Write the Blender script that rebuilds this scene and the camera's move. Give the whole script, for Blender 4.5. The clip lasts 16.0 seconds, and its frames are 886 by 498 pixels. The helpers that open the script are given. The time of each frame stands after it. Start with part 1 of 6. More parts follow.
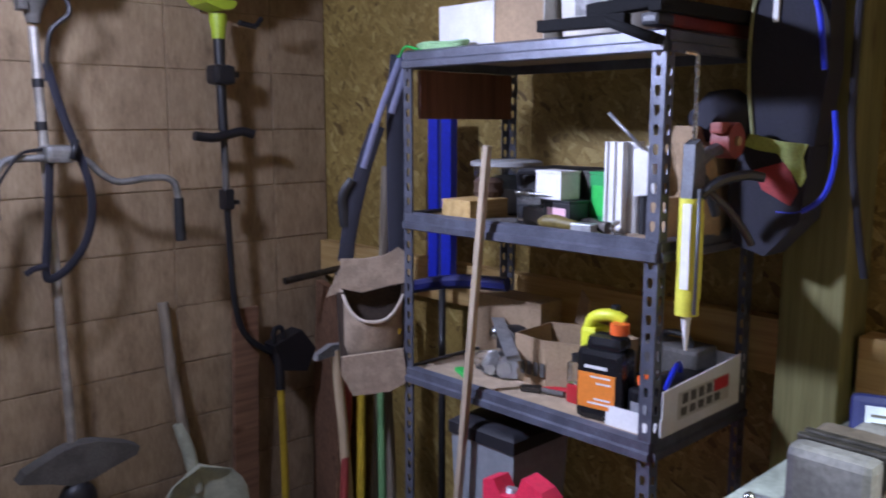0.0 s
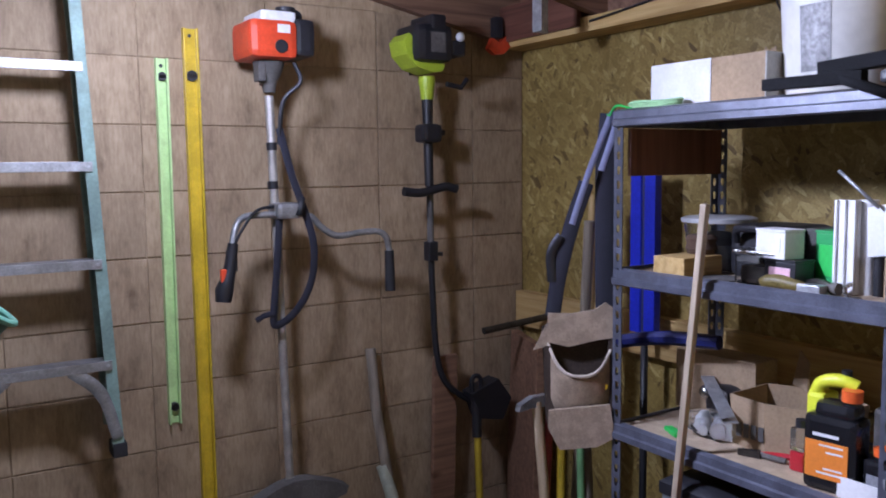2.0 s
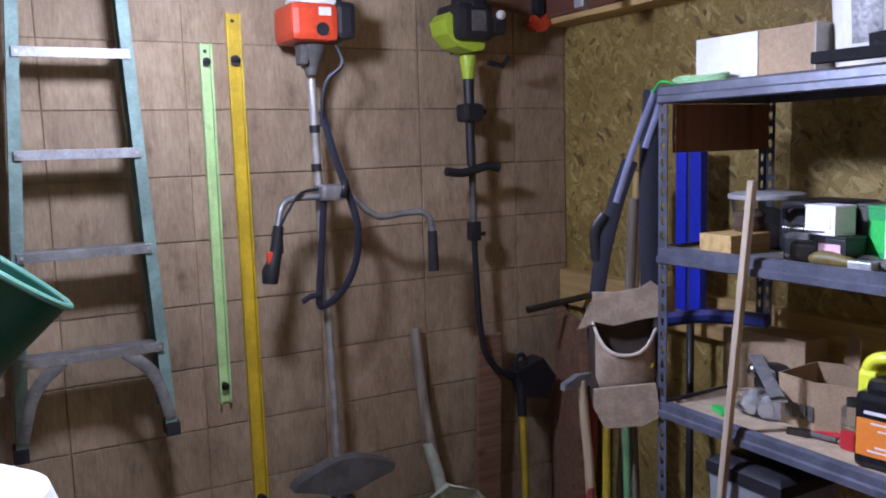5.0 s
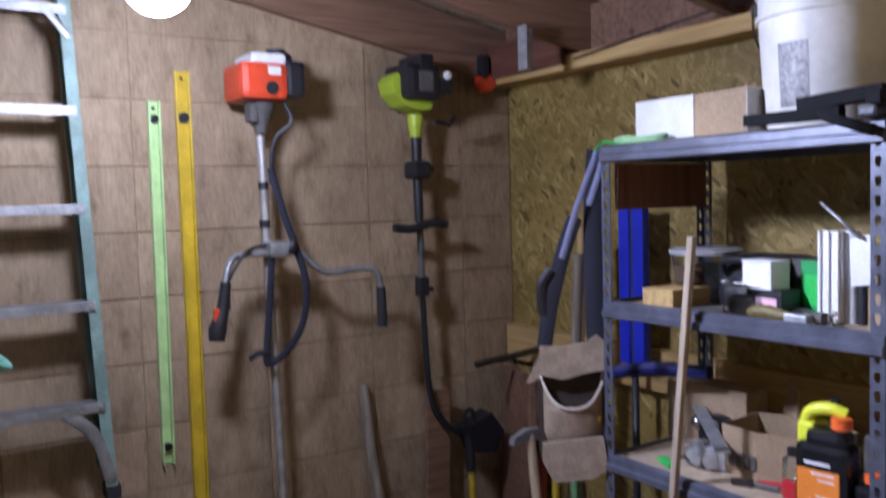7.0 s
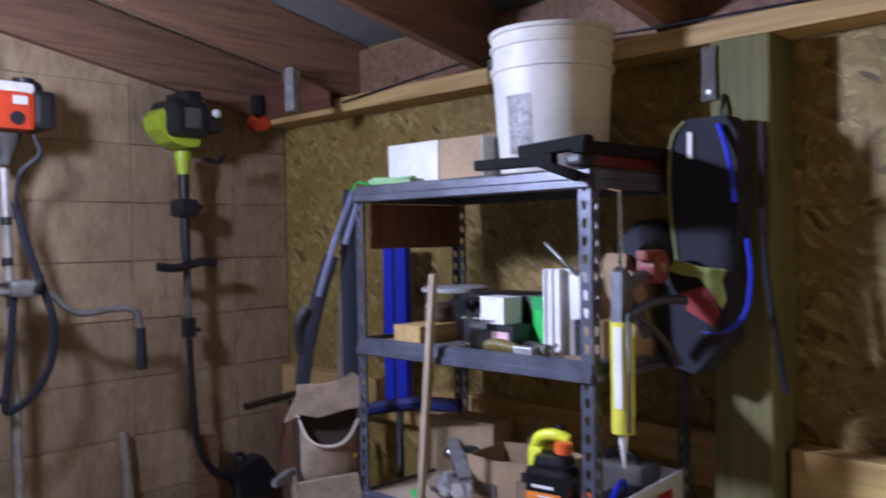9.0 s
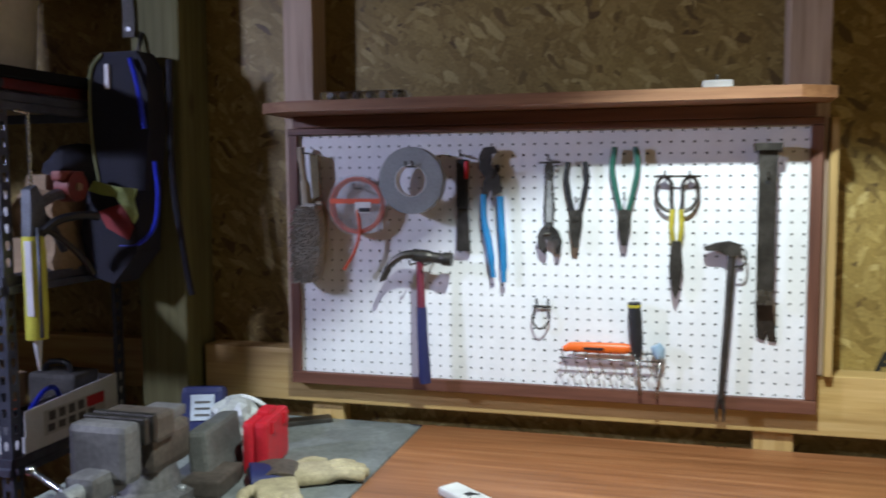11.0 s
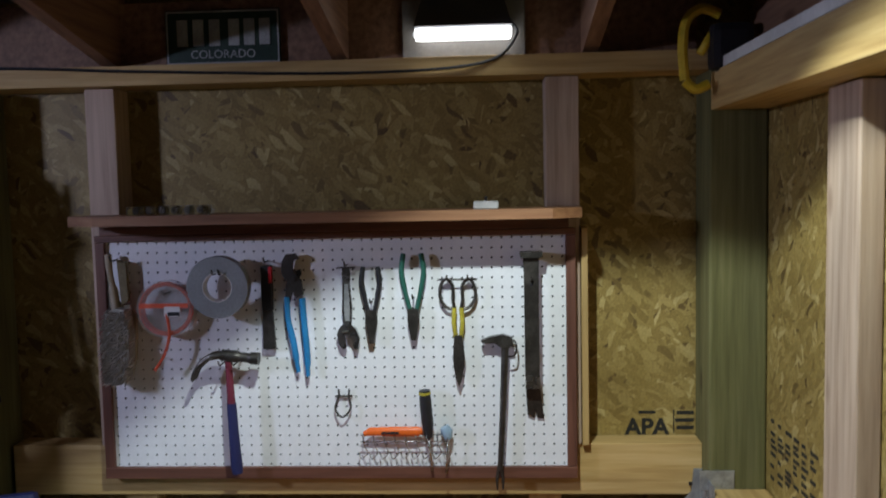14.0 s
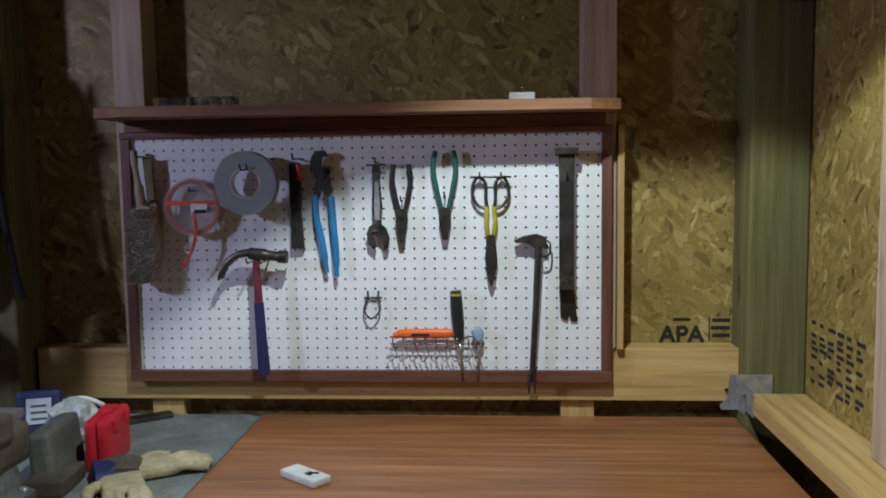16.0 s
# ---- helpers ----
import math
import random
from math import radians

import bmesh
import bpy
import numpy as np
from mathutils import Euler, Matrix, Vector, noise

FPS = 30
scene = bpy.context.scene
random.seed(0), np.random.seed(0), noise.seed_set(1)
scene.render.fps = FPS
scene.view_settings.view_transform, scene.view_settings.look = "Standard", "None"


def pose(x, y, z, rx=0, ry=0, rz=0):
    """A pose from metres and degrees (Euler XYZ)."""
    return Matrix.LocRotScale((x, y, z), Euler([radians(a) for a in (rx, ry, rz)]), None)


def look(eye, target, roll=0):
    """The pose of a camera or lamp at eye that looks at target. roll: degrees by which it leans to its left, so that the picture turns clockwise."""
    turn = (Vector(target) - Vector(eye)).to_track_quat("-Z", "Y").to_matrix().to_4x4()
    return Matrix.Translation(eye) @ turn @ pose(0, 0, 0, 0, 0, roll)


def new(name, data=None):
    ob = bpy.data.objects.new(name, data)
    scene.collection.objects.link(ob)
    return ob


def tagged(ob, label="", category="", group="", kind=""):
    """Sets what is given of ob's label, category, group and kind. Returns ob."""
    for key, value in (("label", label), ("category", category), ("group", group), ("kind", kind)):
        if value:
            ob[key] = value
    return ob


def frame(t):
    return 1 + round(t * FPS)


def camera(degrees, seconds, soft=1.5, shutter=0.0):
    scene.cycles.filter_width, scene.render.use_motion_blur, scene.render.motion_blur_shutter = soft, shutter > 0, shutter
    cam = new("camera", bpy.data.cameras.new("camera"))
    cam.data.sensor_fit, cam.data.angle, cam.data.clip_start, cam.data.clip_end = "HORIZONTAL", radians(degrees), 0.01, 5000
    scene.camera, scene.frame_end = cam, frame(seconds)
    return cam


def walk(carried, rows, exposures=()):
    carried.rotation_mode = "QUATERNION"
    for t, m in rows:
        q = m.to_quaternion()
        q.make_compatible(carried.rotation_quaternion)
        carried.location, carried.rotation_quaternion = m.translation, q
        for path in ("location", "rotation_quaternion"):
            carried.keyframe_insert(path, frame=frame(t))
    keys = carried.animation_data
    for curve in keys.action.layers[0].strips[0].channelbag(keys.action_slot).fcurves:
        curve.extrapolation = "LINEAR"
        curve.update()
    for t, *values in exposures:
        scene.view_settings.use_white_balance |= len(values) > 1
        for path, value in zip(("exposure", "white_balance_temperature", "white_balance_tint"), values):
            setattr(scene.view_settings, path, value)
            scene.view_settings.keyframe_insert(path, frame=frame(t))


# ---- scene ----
cam = camera(56.0, 16.0, soft=1.8, shutter=0.5)
PATH = [
    (0, (-1.942, 0.242, 1.556), (-0.573, 1.669, 1.256), 0.1),
    (0.5, (-2.003, 0.238, 1.546), (-0.725, 1.756, 1.297), -0.6),
    (1, (-2.131, 0.242, 1.56), (-0.887, 1.792, 1.334), -1.7),
    (1.5, (-2.063, 0.264, 1.607), (-0.937, 1.899, 1.367), -1.4),
    (2, (-2.056, 0.278, 1.596), (-0.992, 1.96, 1.399), -0.7),
    (2.5, (-2.019, 0.278, 1.599), (-1.041, 2.013, 1.422), 0.1),
    (3, (-1.955, 0.264, 1.604), (-1.1, 2.065, 1.445), -1.3),
    (5.5, (-2.071, 0.279, 1.601), (-1.053, 1.976, 1.312), -1.4),
    (6, (-2.051, 0.283, 1.58), (-0.973, 1.934, 1.25), -1.0),
    (6.5, (-2.093, 0.273, 1.577), (-0.939, 1.871, 1.237), -1.3),
    (7, (-2.079, 0.261, 1.608), (-0.986, 1.931, 1.488), -1.6),
    (7.5, (-2.092, 0.242, 1.615), (-1.023, 1.932, 1.631), -2.4),
    (8, (-2.109, 0.258, 1.597), (-0.94, 1.88, 1.619), -1.4),
    (8.5, (-2.014, 0.225, 1.598), (-0.723, 1.752, 1.61), -1.4),
    (9, (-1.97, 0.129, 1.593), (-0.538, 1.525, 1.566), -1.0),
    (9.5, (-2.027, 0.01, 1.576), (-0.469, 1.258, 1.45), 0.2),
    (10, (-1.982, -0.092, 1.466), (-0.195, 0.804, 1.393), -1.0),
    (10.2, (-1.979, -0.154, 1.474), (-0.152, 0.656, 1.39), -1.0),
    (12.3, (-2.181, -0.381, 1.678), (-0.195, -0.22, 1.507), -1.1),
    (12.5, (-2.196, -0.403, 1.713), (-0.206, -0.264, 1.56), -1.5),
    (13, (-2.216, -0.425, 1.794), (-0.225, -0.306, 1.652), -1.0),
    (13.5, (-2.209, -0.434, 1.829), (-0.216, -0.327, 1.689), -0.8),
    (14, (-2.204, -0.401, 1.768), (-0.213, -0.29, 1.62), -1.2),
    (14.5, (-2.192, -0.377, 1.686), (-0.203, -0.255, 1.517), -1.3),
    (15, (-2.188, -0.351, 1.632), (-0.201, -0.222, 1.453), -1.1),
    (15.5, (-2.181, -0.35, 1.596), (-0.195, -0.211, 1.409), -1.1),
    (16, (-2.176, -0.339, 1.558), (-0.19, -0.205, 1.367), -0.8),
]
walk(cam, [(t, look(eye, target, roll)) for t, eye, target, roll in PATH],
     ((0, 1.32), (3, 1.3), (5.5, 1.42), (6.5, 1.45), (7.3, 1.15), (8, 1.0), (9, 1.2), (9.6, 1.15), (10.2, 0.85), (12.3, -0.6), (16, -0.6)))

# ---- light ----
world = bpy.data.worlds.new("night_sky")
scene.world = world
world.use_nodes = True
world.node_tree.nodes["Background"].inputs[0].default_value = (0.6, 0.7, 1.0, 1)
world.node_tree.nodes["Background"].inputs[1].default_value = 0.02


def area(name, m, w, h, watts, colour, spread=180):
    d = bpy.data.lights.new(name, "AREA")
    d.shape, d.size, d.size_y, d.energy, d.color, d.spread = "RECTANGLE", w, h, watts, colour, radians(spread)
    ob = new(name, d)
    ob.matrix_world = m
    return ob


area("work_light_beam", look((-1.6, 1.97, 2.08), (-1.2, 0.3, 0.9)), 0.14, 0.1, 15, (0.78, 0.87, 1.3), 140)
area("wall_light_beam", look((-0.17, -0.345, 2.13), (-0.8, -0.345, 1.4)), 0.22, 0.03, 0.35, (0.9, 0.98, 1.0))
spot = bpy.data.lights.new("bench_ceiling_light", "SPOT")
spot.energy, spot.color, spot.spot_size, spot.spot_blend, spot.shadow_soft_size = 124, (0.86, 1.0, 1.0), radians(102), 0.16, 0.025
new("bench_ceiling_light", spot).matrix_world = look((-1.15, -0.28, 2.42), (-1.0, -0.62, 0))

# ---- materials ----


def nodes(name):
    m = bpy.data.materials.new(name)
    m.use_nodes = True
    return m, m.node_tree.nodes, m.node_tree.links, m.node_tree.nodes["Principled BSDF"]


def position(n, l, scale, rot=(0, 0, 0)):
    g = n.new("ShaderNodeNewGeometry")
    mp = n.new("ShaderNodeMapping")
    mp.inputs["Scale"].default_value = scale
    mp.inputs["Rotation"].default_value = [radians(a) for a in rot]
    l.new(g.outputs["Position"], mp.inputs["Vector"])
    return mp.outputs[0]


def noise_tex(n, l, vec, scale, detail=4, rough=0.55):
    t = n.new("ShaderNodeTexNoise")
    t.inputs["Scale"].default_value, t.inputs["Detail"].default_value, t.inputs["Roughness"].default_value = scale, detail, rough
    l.new(vec, t.inputs["Vector"])
    return t.outputs["Fac"]


def ramp(n, l, fac, stops):
    r = n.new("ShaderNodeValToRGB")
    while len(r.color_ramp.elements) < len(stops):
        r.color_ramp.elements.new(0.5)
    for e, (p, c) in zip(r.color_ramp.elements, stops):
        e.position, e.color = p, (*c, 1)
    l.new(fac, r.inputs[0])
    return r.outputs[0]


def mix(n, l, a, b, fac, kind="MIX"):
    m = n.new("ShaderNodeMix")
    m.data_type, m.blend_type = "RGBA", kind
    for s, v in ((m.inputs[0], fac), (m.inputs[6], a), (m.inputs[7], b)):
        if isinstance(v, (int, float)):
            s.default_value = v
        elif isinstance(v, tuple):
            s.default_value = (*v, 1)
        else:
            l.new(v, s)
    return m.outputs[2]


def bump(n, l, bsdf, height, strength, dist=0.002):
    b = n.new("ShaderNodeBump")
    b.inputs["Strength"].default_value, b.inputs["Distance"].default_value = strength, dist
    l.new(height, b.inputs["Height"])
    l.new(b.outputs[0], bsdf.inputs["Normal"])


def plain(name, c, rough=0.5, metal=0.0, vary=0.25, scale=40, dirt=0.3, bumps=0.15):
    """Paint, plastic, metal or cloth with fine mottling and larger dirt."""
    m, n, l, b = nodes(name)
    p = position(n, l, (1, 1, 1))
    fine = noise_tex(n, l, p, scale * 4, 3)
    big = noise_tex(n, l, p, scale * 0.3, 5, 0.65)
    dark = tuple(v * (1 - vary) for v in c)
    lite = tuple(min(1, v * (1 + vary * 0.6)) for v in c)
    col = ramp(n, l, fine, ((0.3, dark), (0.7, lite)))
    grime = ramp(n, l, big, ((0.42, (1 - dirt,) * 3), (0.62, (1, 1, 1))))
    l.new(mix(n, l, col, grime, 1.0, "MULTIPLY"), b.inputs["Base Color"])
    r = n.new("ShaderNodeMapRange")
    r.inputs[3].default_value, r.inputs[4].default_value = max(0.05, rough - 0.12), min(1, rough + 0.15)
    l.new(big, r.inputs[0])
    l.new(r.outputs[0], b.inputs["Roughness"])
    b.inputs["Metallic"].default_value = metal
    bump(n, l, b, fine, bumps, 0.001)
    return m


def wood(name, dark, mid, lite, axis, rough=0.65, grain=60, knots=True, tone=0.0):
    """Sawn timber with its grain along axis x, y or z."""
    m, n, l, b = nodes(name)
    s = [grain, grain, grain]
    s["xyz".index(axis)] = grain * 0.045
    p = position(n, l, s)
    g = noise_tex(n, l, p, 1.0, 6, 0.6)
    s2 = [9, 9, 9]
    s2["xyz".index(axis)] = 1.6
    broad = noise_tex(n, l, position(n, l, s2), 1.0, 3)
    col = ramp(n, l, g, ((0.3, dark), (0.5, mid), (0.72, lite)))
    col = mix(n, l, col, ramp(n, l, broad, ((0.3, (0.72, 0.7, 0.68)), (0.65, (1.08, 1.05, 1.0)))), 0.8, "MULTIPLY")
    if knots:
        v = n.new("ShaderNodeTexVoronoi")
        v.inputs["Scale"].default_value = 1.0
        s3 = [7, 7, 7]
        s3["xyz".index(axis)] = 2.6
        l.new(position(n, l, s3), v.inputs["Vector"])
        k = ramp(n, l, v.outputs["Distance"], ((0.05, (0.35, 0.25, 0.18)), (0.13, (1, 1, 1))))
        col = mix(n, l, col, k, 0.8, "MULTIPLY")
    if tone:
        o = n.new("ShaderNodeObjectInfo")
        t = ramp(n, l, o.outputs["Random"], ((0, (1 - tone,) * 3), (1, (1 + tone * 0.4,) * 3)))
        col = mix(n, l, col, t, 1.0, "MULTIPLY")
    l.new(col, b.inputs["Base Color"])
    b.inputs["Roughness"].default_value = rough
    bump(n, l, b, g, 0.35, 0.0015)
    return m


def osb(name, plane):
    """Pressed flakes lying every way in one plane."""
    m, n, l, b = nodes(name)
    cols = None
    hs = None
    for i, (ang, seed) in enumerate(((20, 0), (75, 3.1), (-40, 7.7))):
        rot = (ang, 0, 0) if plane == "x" else (0, ang, 0)
        sc = (12, 24, 70) if plane == "x" else (24, 12, 70)
        p0 = position(n, l, (1, 1, 1), rot)
        w = n.new("ShaderNodeTexNoise")
        w.inputs["Scale"].default_value = 9
        l.new(p0, w.inputs["Vector"])
        ad = n.new("ShaderNodeVectorMath")
        ad.operation = "MULTIPLY_ADD"
        l.new(w.outputs["Color"], ad.inputs[0])
        ad.inputs[1].default_value = (0.05, 0.05, 0.05)
        l.new(p0, ad.inputs[2])
        mp = n.new("ShaderNodeMapping")
        mp.inputs["Scale"].default_value = sc
        mp.inputs["Location"].default_value = (seed, seed, seed)
        l.new(ad.outputs[0], mp.inputs["Vector"])
        v = n.new("ShaderNodeTexVoronoi")
        v.inputs["Scale"].default_value = 1.0
        l.new(mp.outputs[0], v.inputs["Vector"])
        sep = n.new("ShaderNodeSeparateColor")
        l.new(v.outputs["Color"], sep.inputs[0])
        c = ramp(n, l, sep.outputs[0], ((0.0, (0.13, 0.08, 0.024)), (0.07, (0.26, 0.178, 0.05)), (0.5, (0.325, 0.232, 0.068)), (0.88, (0.395, 0.29, 0.096)), (1.0, (0.52, 0.41, 0.17))))
        if cols is None:
            cols, hs = c, sep.outputs[0]
        else:
            sel = ramp(n, l, sep.outputs[1], ((0.5, (0, 0, 0)), (0.52, (1, 1, 1))))
            cols, hs = mix(n, l, cols, c, sel), mix(n, l, hs, sep.outputs[0], sel)
    fine = noise_tex(n, l, position(n, l, (1, 1, 1)), 160, 3)
    cols = mix(n, l, cols, ramp(n, l, fine, ((0.3, (0.75, 0.73, 0.7)), (0.7, (1.1, 1.08, 1.05)))), 1.0, "MULTIPLY")
    big = noise_tex(n, l, position(n, l, (1, 1, 1)), 3.0, 3)
    cols = mix(n, l, cols, ramp(n, l, big, ((0.35, (0.8, 0.78, 0.75)), (0.65, (1.05, 1.05, 1.05)))), 1.0, "MULTIPLY")
    l.new(cols, b.inputs["Base Color"])
    b.inputs["Roughness"].default_value = 0.55
    bump(n, l, b, hs, 0.4, 0.0015)
    return m


def plywood(name):
    """Rough veneer, tan with brown blotches, each panel a little different."""
    m, n, l, b = nodes(name)
    g = noise_tex(n, l, position(n, l, (7, 7, 3.2)), 2.2, 8, 0.68)
    broad = noise_tex(n, l, position(n, l, (1, 1, 0.6)), 3.0, 4)
    fine = noise_tex(n, l, position(n, l, (90, 90, 18)), 1.5, 4)
    col = ramp(n, l, g, ((0.28, (0.18, 0.125, 0.073)), (0.45, (0.32, 0.24, 0.15)), (0.62, (0.4, 0.308, 0.2)), (0.8, (0.48, 0.38, 0.26))))
    col = mix(n, l, col, ramp(n, l, broad, ((0.3, (0.78, 0.72, 0.68)), (0.68, (1.1, 1.07, 1.03)))), 1.0, "MULTIPLY")
    col = mix(n, l, col, ramp(n, l, fine, ((0.35, (0.86, 0.84, 0.82)), (0.65, (1.06, 1.06, 1.06)))), 1.0, "MULTIPLY")
    o = n.new("ShaderNodeObjectInfo")
    col = mix(n, l, col, ramp(n, l, o.outputs["Random"], ((0, (0.86, 0.85, 0.84)), (1, (1.06, 1.05, 1.04)))), 1.0, "MULTIPLY")
    l.new(col, b.inputs["Base Color"])
    b.inputs["Roughness"].default_value = 0.75
    bump(n, l, b, g, 0.3, 0.002)
    return m


def glow(name, c, strength):
    m, n, l, b = nodes(name)
    b.inputs["Emission Color"].default_value = (*c, 1)
    b.inputs["Emission Strength"].default_value = strength
    return m


def clear(name, c=(0.9, 0.93, 0.95), rough=0.12, alpha=0.35):
    m, n, l, b = nodes(name)
    b.inputs["Base Color"].default_value = (*c, 1)
    b.inputs["Roughness"].default_value, b.inputs["Transmission Weight"].default_value, b.inputs["IOR"].default_value = rough, 1.0, 1.15
    return m


M_PLY = plywood("worn_plywood")
M_OSB_X, M_OSB_Y = osb("osb_east", "x"), osb("osb_side", "y")
PINE = ((0.378, 0.234, 0.081), (0.522, 0.351, 0.135), (0.630, 0.450, 0.207))
PINK = ((0.36, 0.25, 0.18), (0.5, 0.37, 0.28), (0.6, 0.46, 0.36))
BROWN = ((0.15, 0.075, 0.045), (0.24, 0.13, 0.08), (0.32, 0.18, 0.11))
RED = ((0.09, 0.034, 0.022), (0.145, 0.058, 0.038), (0.2, 0.088, 0.058))
GREEN = ((0.094, 0.090, 0.029), (0.137, 0.130, 0.047), (0.180, 0.169, 0.072))
TOP = ((0.2, 0.075, 0.028), (0.31, 0.125, 0.05), (0.42, 0.19, 0.085))
M_PINE = {a: wood("yellow_pine_" + a, *PINE, a) for a in "xyz"}
M_PINK = wood("pale_stud_timber", *PINK, "z")
M_RAFTER = wood("brown_rafter_timber", *BROWN, "x", tone=0.15)
M_RED_Y, M_RED_Z = wood("red_brown_stain_y", *RED, "y", 0.5, knots=False), wood("red_brown_stain_z", *RED, "z", 0.5, knots=False)
M_CEDAR = wood("cedar_board", (0.187, 0.078, 0.035), (0.281, 0.133, 0.062), (0.359, 0.187, 0.094), "y", 0.55)
M_TREATED = wood("treated_green_timber", *GREEN, "z", 0.75)
M_TOP = wood("varnished_bench_board", *TOP, "y", 0.38, 45, knots=False)
M_STICK = wood("pale_stick_wood", (0.4, 0.3, 0.18), (0.55, 0.43, 0.28), (0.66, 0.54, 0.38), "z", knots=False)
M_STICKGREY = wood("handled_stick_wood", (0.24, 0.19, 0.13), (0.36, 0.29, 0.21), (0.46, 0.38, 0.28), "z", knots=False)
M_GREYWOOD = wood("weathered_grey_wood", (0.16, 0.13, 0.1), (0.25, 0.21, 0.16), (0.33, 0.28, 0.22), "z")
M_STEEL = plain("blue_grey_shelf_enamel", (0.12, 0.126, 0.162), 0.36, 0.3, 0.15, 60, 0.3)
M_CHIP = plain("particle_board", (0.5, 0.38, 0.26), 0.75, 0, 0.3, 120, 0.2)
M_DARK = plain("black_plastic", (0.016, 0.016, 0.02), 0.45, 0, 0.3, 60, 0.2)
M_RUBBER = plain("black_rubber", (0.02, 0.02, 0.022), 0.75, 0, 0.3, 60, 0.2)
M_ALU = plain("dull_aluminium", (0.36, 0.36, 0.355), 0.5, 0.7, 0.15, 50, 0.35)
M_GALV = plain("galvanised_steel", (0.48, 0.49, 0.5), 0.45, 0.6, 0.25, 90, 0.3)
M_IRON = plain("dark_tool_steel", (0.11, 0.1, 0.09), 0.42, 0.85, 0.25, 80, 0.35)
M_CHROME = plain("chrome_steel", (0.55, 0.55, 0.54), 0.25, 1.0, 0.12, 80, 0.25)
M_WHITE = plain("white_hardboard", (0.8, 0.8, 0.83), 0.5, 0, 0.03, 30, 0.06, 0.05)
M_GREYTOP = plain("grey_worn_metal_top", (0.27, 0.29, 0.28), 0.5, 0.2, 0.2, 20, 0.35)
M_CONC = plain("concrete_floor_grey", (0.13, 0.12, 0.11), 0.85, 0, 0.2, 10, 0.35)
M_ROOF = plain("grey_metal_roofing", (0.33, 0.35, 0.37), 0.5, 0.4, 0.1, 8, 0.2)
M_INK = plain("black_stamp_ink", (0.02, 0.018, 0.014), 0.8, 0, 0.3, 60, 0.1)

# ---- mesh helpers ----


def quadbox(bm, x0, x1, y0, y1, z0, z1, bev=0.0, m=None):
    """An upright block, its edges rounded by bev, put through m."""
    r = bmesh.ops.create_cube(bm, size=1, matrix=Matrix.LocRotScale(((x0 + x1) / 2, (y0 + y1) / 2, (z0 + z1) / 2), None, (abs(x1 - x0), abs(y1 - y0), abs(z1 - z0))))
    vs = r["verts"]
    if bev:
        es = list({e for v in vs for e in v.link_edges})
        o = bmesh.ops.bevel(bm, geom=es, offset=bev, segments=2, affect="EDGES", profile=0.6)
        vs = list({v for f in o["faces"] for v in f.verts} | {v for v in vs if v.is_valid})
        if m is not None:
            isl = set(vs)
            stack = list(isl)
            while stack:
                for e in stack.pop().link_edges:
                    for v in e.verts:
                        if v not in isl:
                            isl.add(v)
                            stack.append(v)
            vs = list(isl)
    if m is not None:
        bmesh.ops.transform(bm, matrix=m, verts=vs)
    return bm


def block(x0, x1, y0, y1, z0, z1, bev=0.0, m=None):
    return quadbox(bmesh.new(), x0, x1, y0, y1, z0, z1, bev, m)


def tube(bm, pts, r, seg=10, caps=True, flat=1.0):
    """A round (or flattened) bar along pts; r is one radius or one for each point."""
    pts = [Vector(p) for p in pts]
    rs = r if isinstance(r, (list, tuple)) else [r] * len(pts)
    rings, up = [], None
    for i, p in enumerate(pts):
        d = (pts[min(i + 1, len(pts) - 1)] - pts[max(i - 1, 0)]).normalized()
        if up is None:
            up = d.orthogonal().normalized()
            if abs(d.y) < 0.9:
                up = (Vector((0, 1, 0)) - d * d.y).normalized()
        up = (up - d * up.dot(d)).normalized()
        side = d.cross(up)
        rings.append([bm.verts.new(p + (up * math.sin(a) * flat + side * math.cos(a)) * rs[i]) for a in (2 * math.pi * k / seg for k in range(seg))])
    for a, b in zip(rings, rings[1:]):
        for k in range(seg):
            f = bm.faces.new((a[k], a[(k + 1) % seg], b[(k + 1) % seg], b[k]))
            f.smooth = True
    if caps:
        bm.faces.new(rings[0][::-1])
        bm.faces.new(rings[-1])
    return bm


def curve_pts(pts, n=6):
    """A smooth line through pts."""
    p = [Vector(q) for q in pts]
    p = [2 * p[0] - p[1]] + p + [2 * p[-1] - p[-2]]
    out = []
    for i in range(1, len(p) - 2):
        for k in range(n):
            t = k / n
            out.append(0.5 * ((2 * p[i]) + (p[i + 1] - p[i - 1]) * t + (2 * p[i - 1] - 5 * p[i] + 4 * p[i + 1] - p[i + 2]) * t * t + (3 * p[i] - p[i - 1] - 3 * p[i + 1] + p[i + 2]) * t ** 3))
    return out + [p[-2]]


def lathe(bm, prof, seg=24, m=None):
    """Turns a profile of (radius, height) about z."""
    rings = []
    for r, z in prof:
        rings.append([bm.verts.new((r * math.cos(2 * math.pi * k / seg), r * math.sin(2 * math.pi * k / seg), z)) for k in range(seg)])
    for a, b in zip(rings, rings[1:]):
        for k in range(seg):
            bm.faces.new((a[k], a[(k + 1) % seg], b[(k + 1) % seg], b[k])).smooth = True
    closed = prof[0] == prof[-1]
    if prof[0][0] > 1e-4 and not closed:
        bm.faces.new(rings[0][::-1])
    if prof[-1][0] > 1e-4 and not closed:
        bm.faces.new(rings[-1])
    if m is not None:
        bmesh.ops.transform(bm, matrix=m, verts=[v for r in rings for v in r])
    return bm


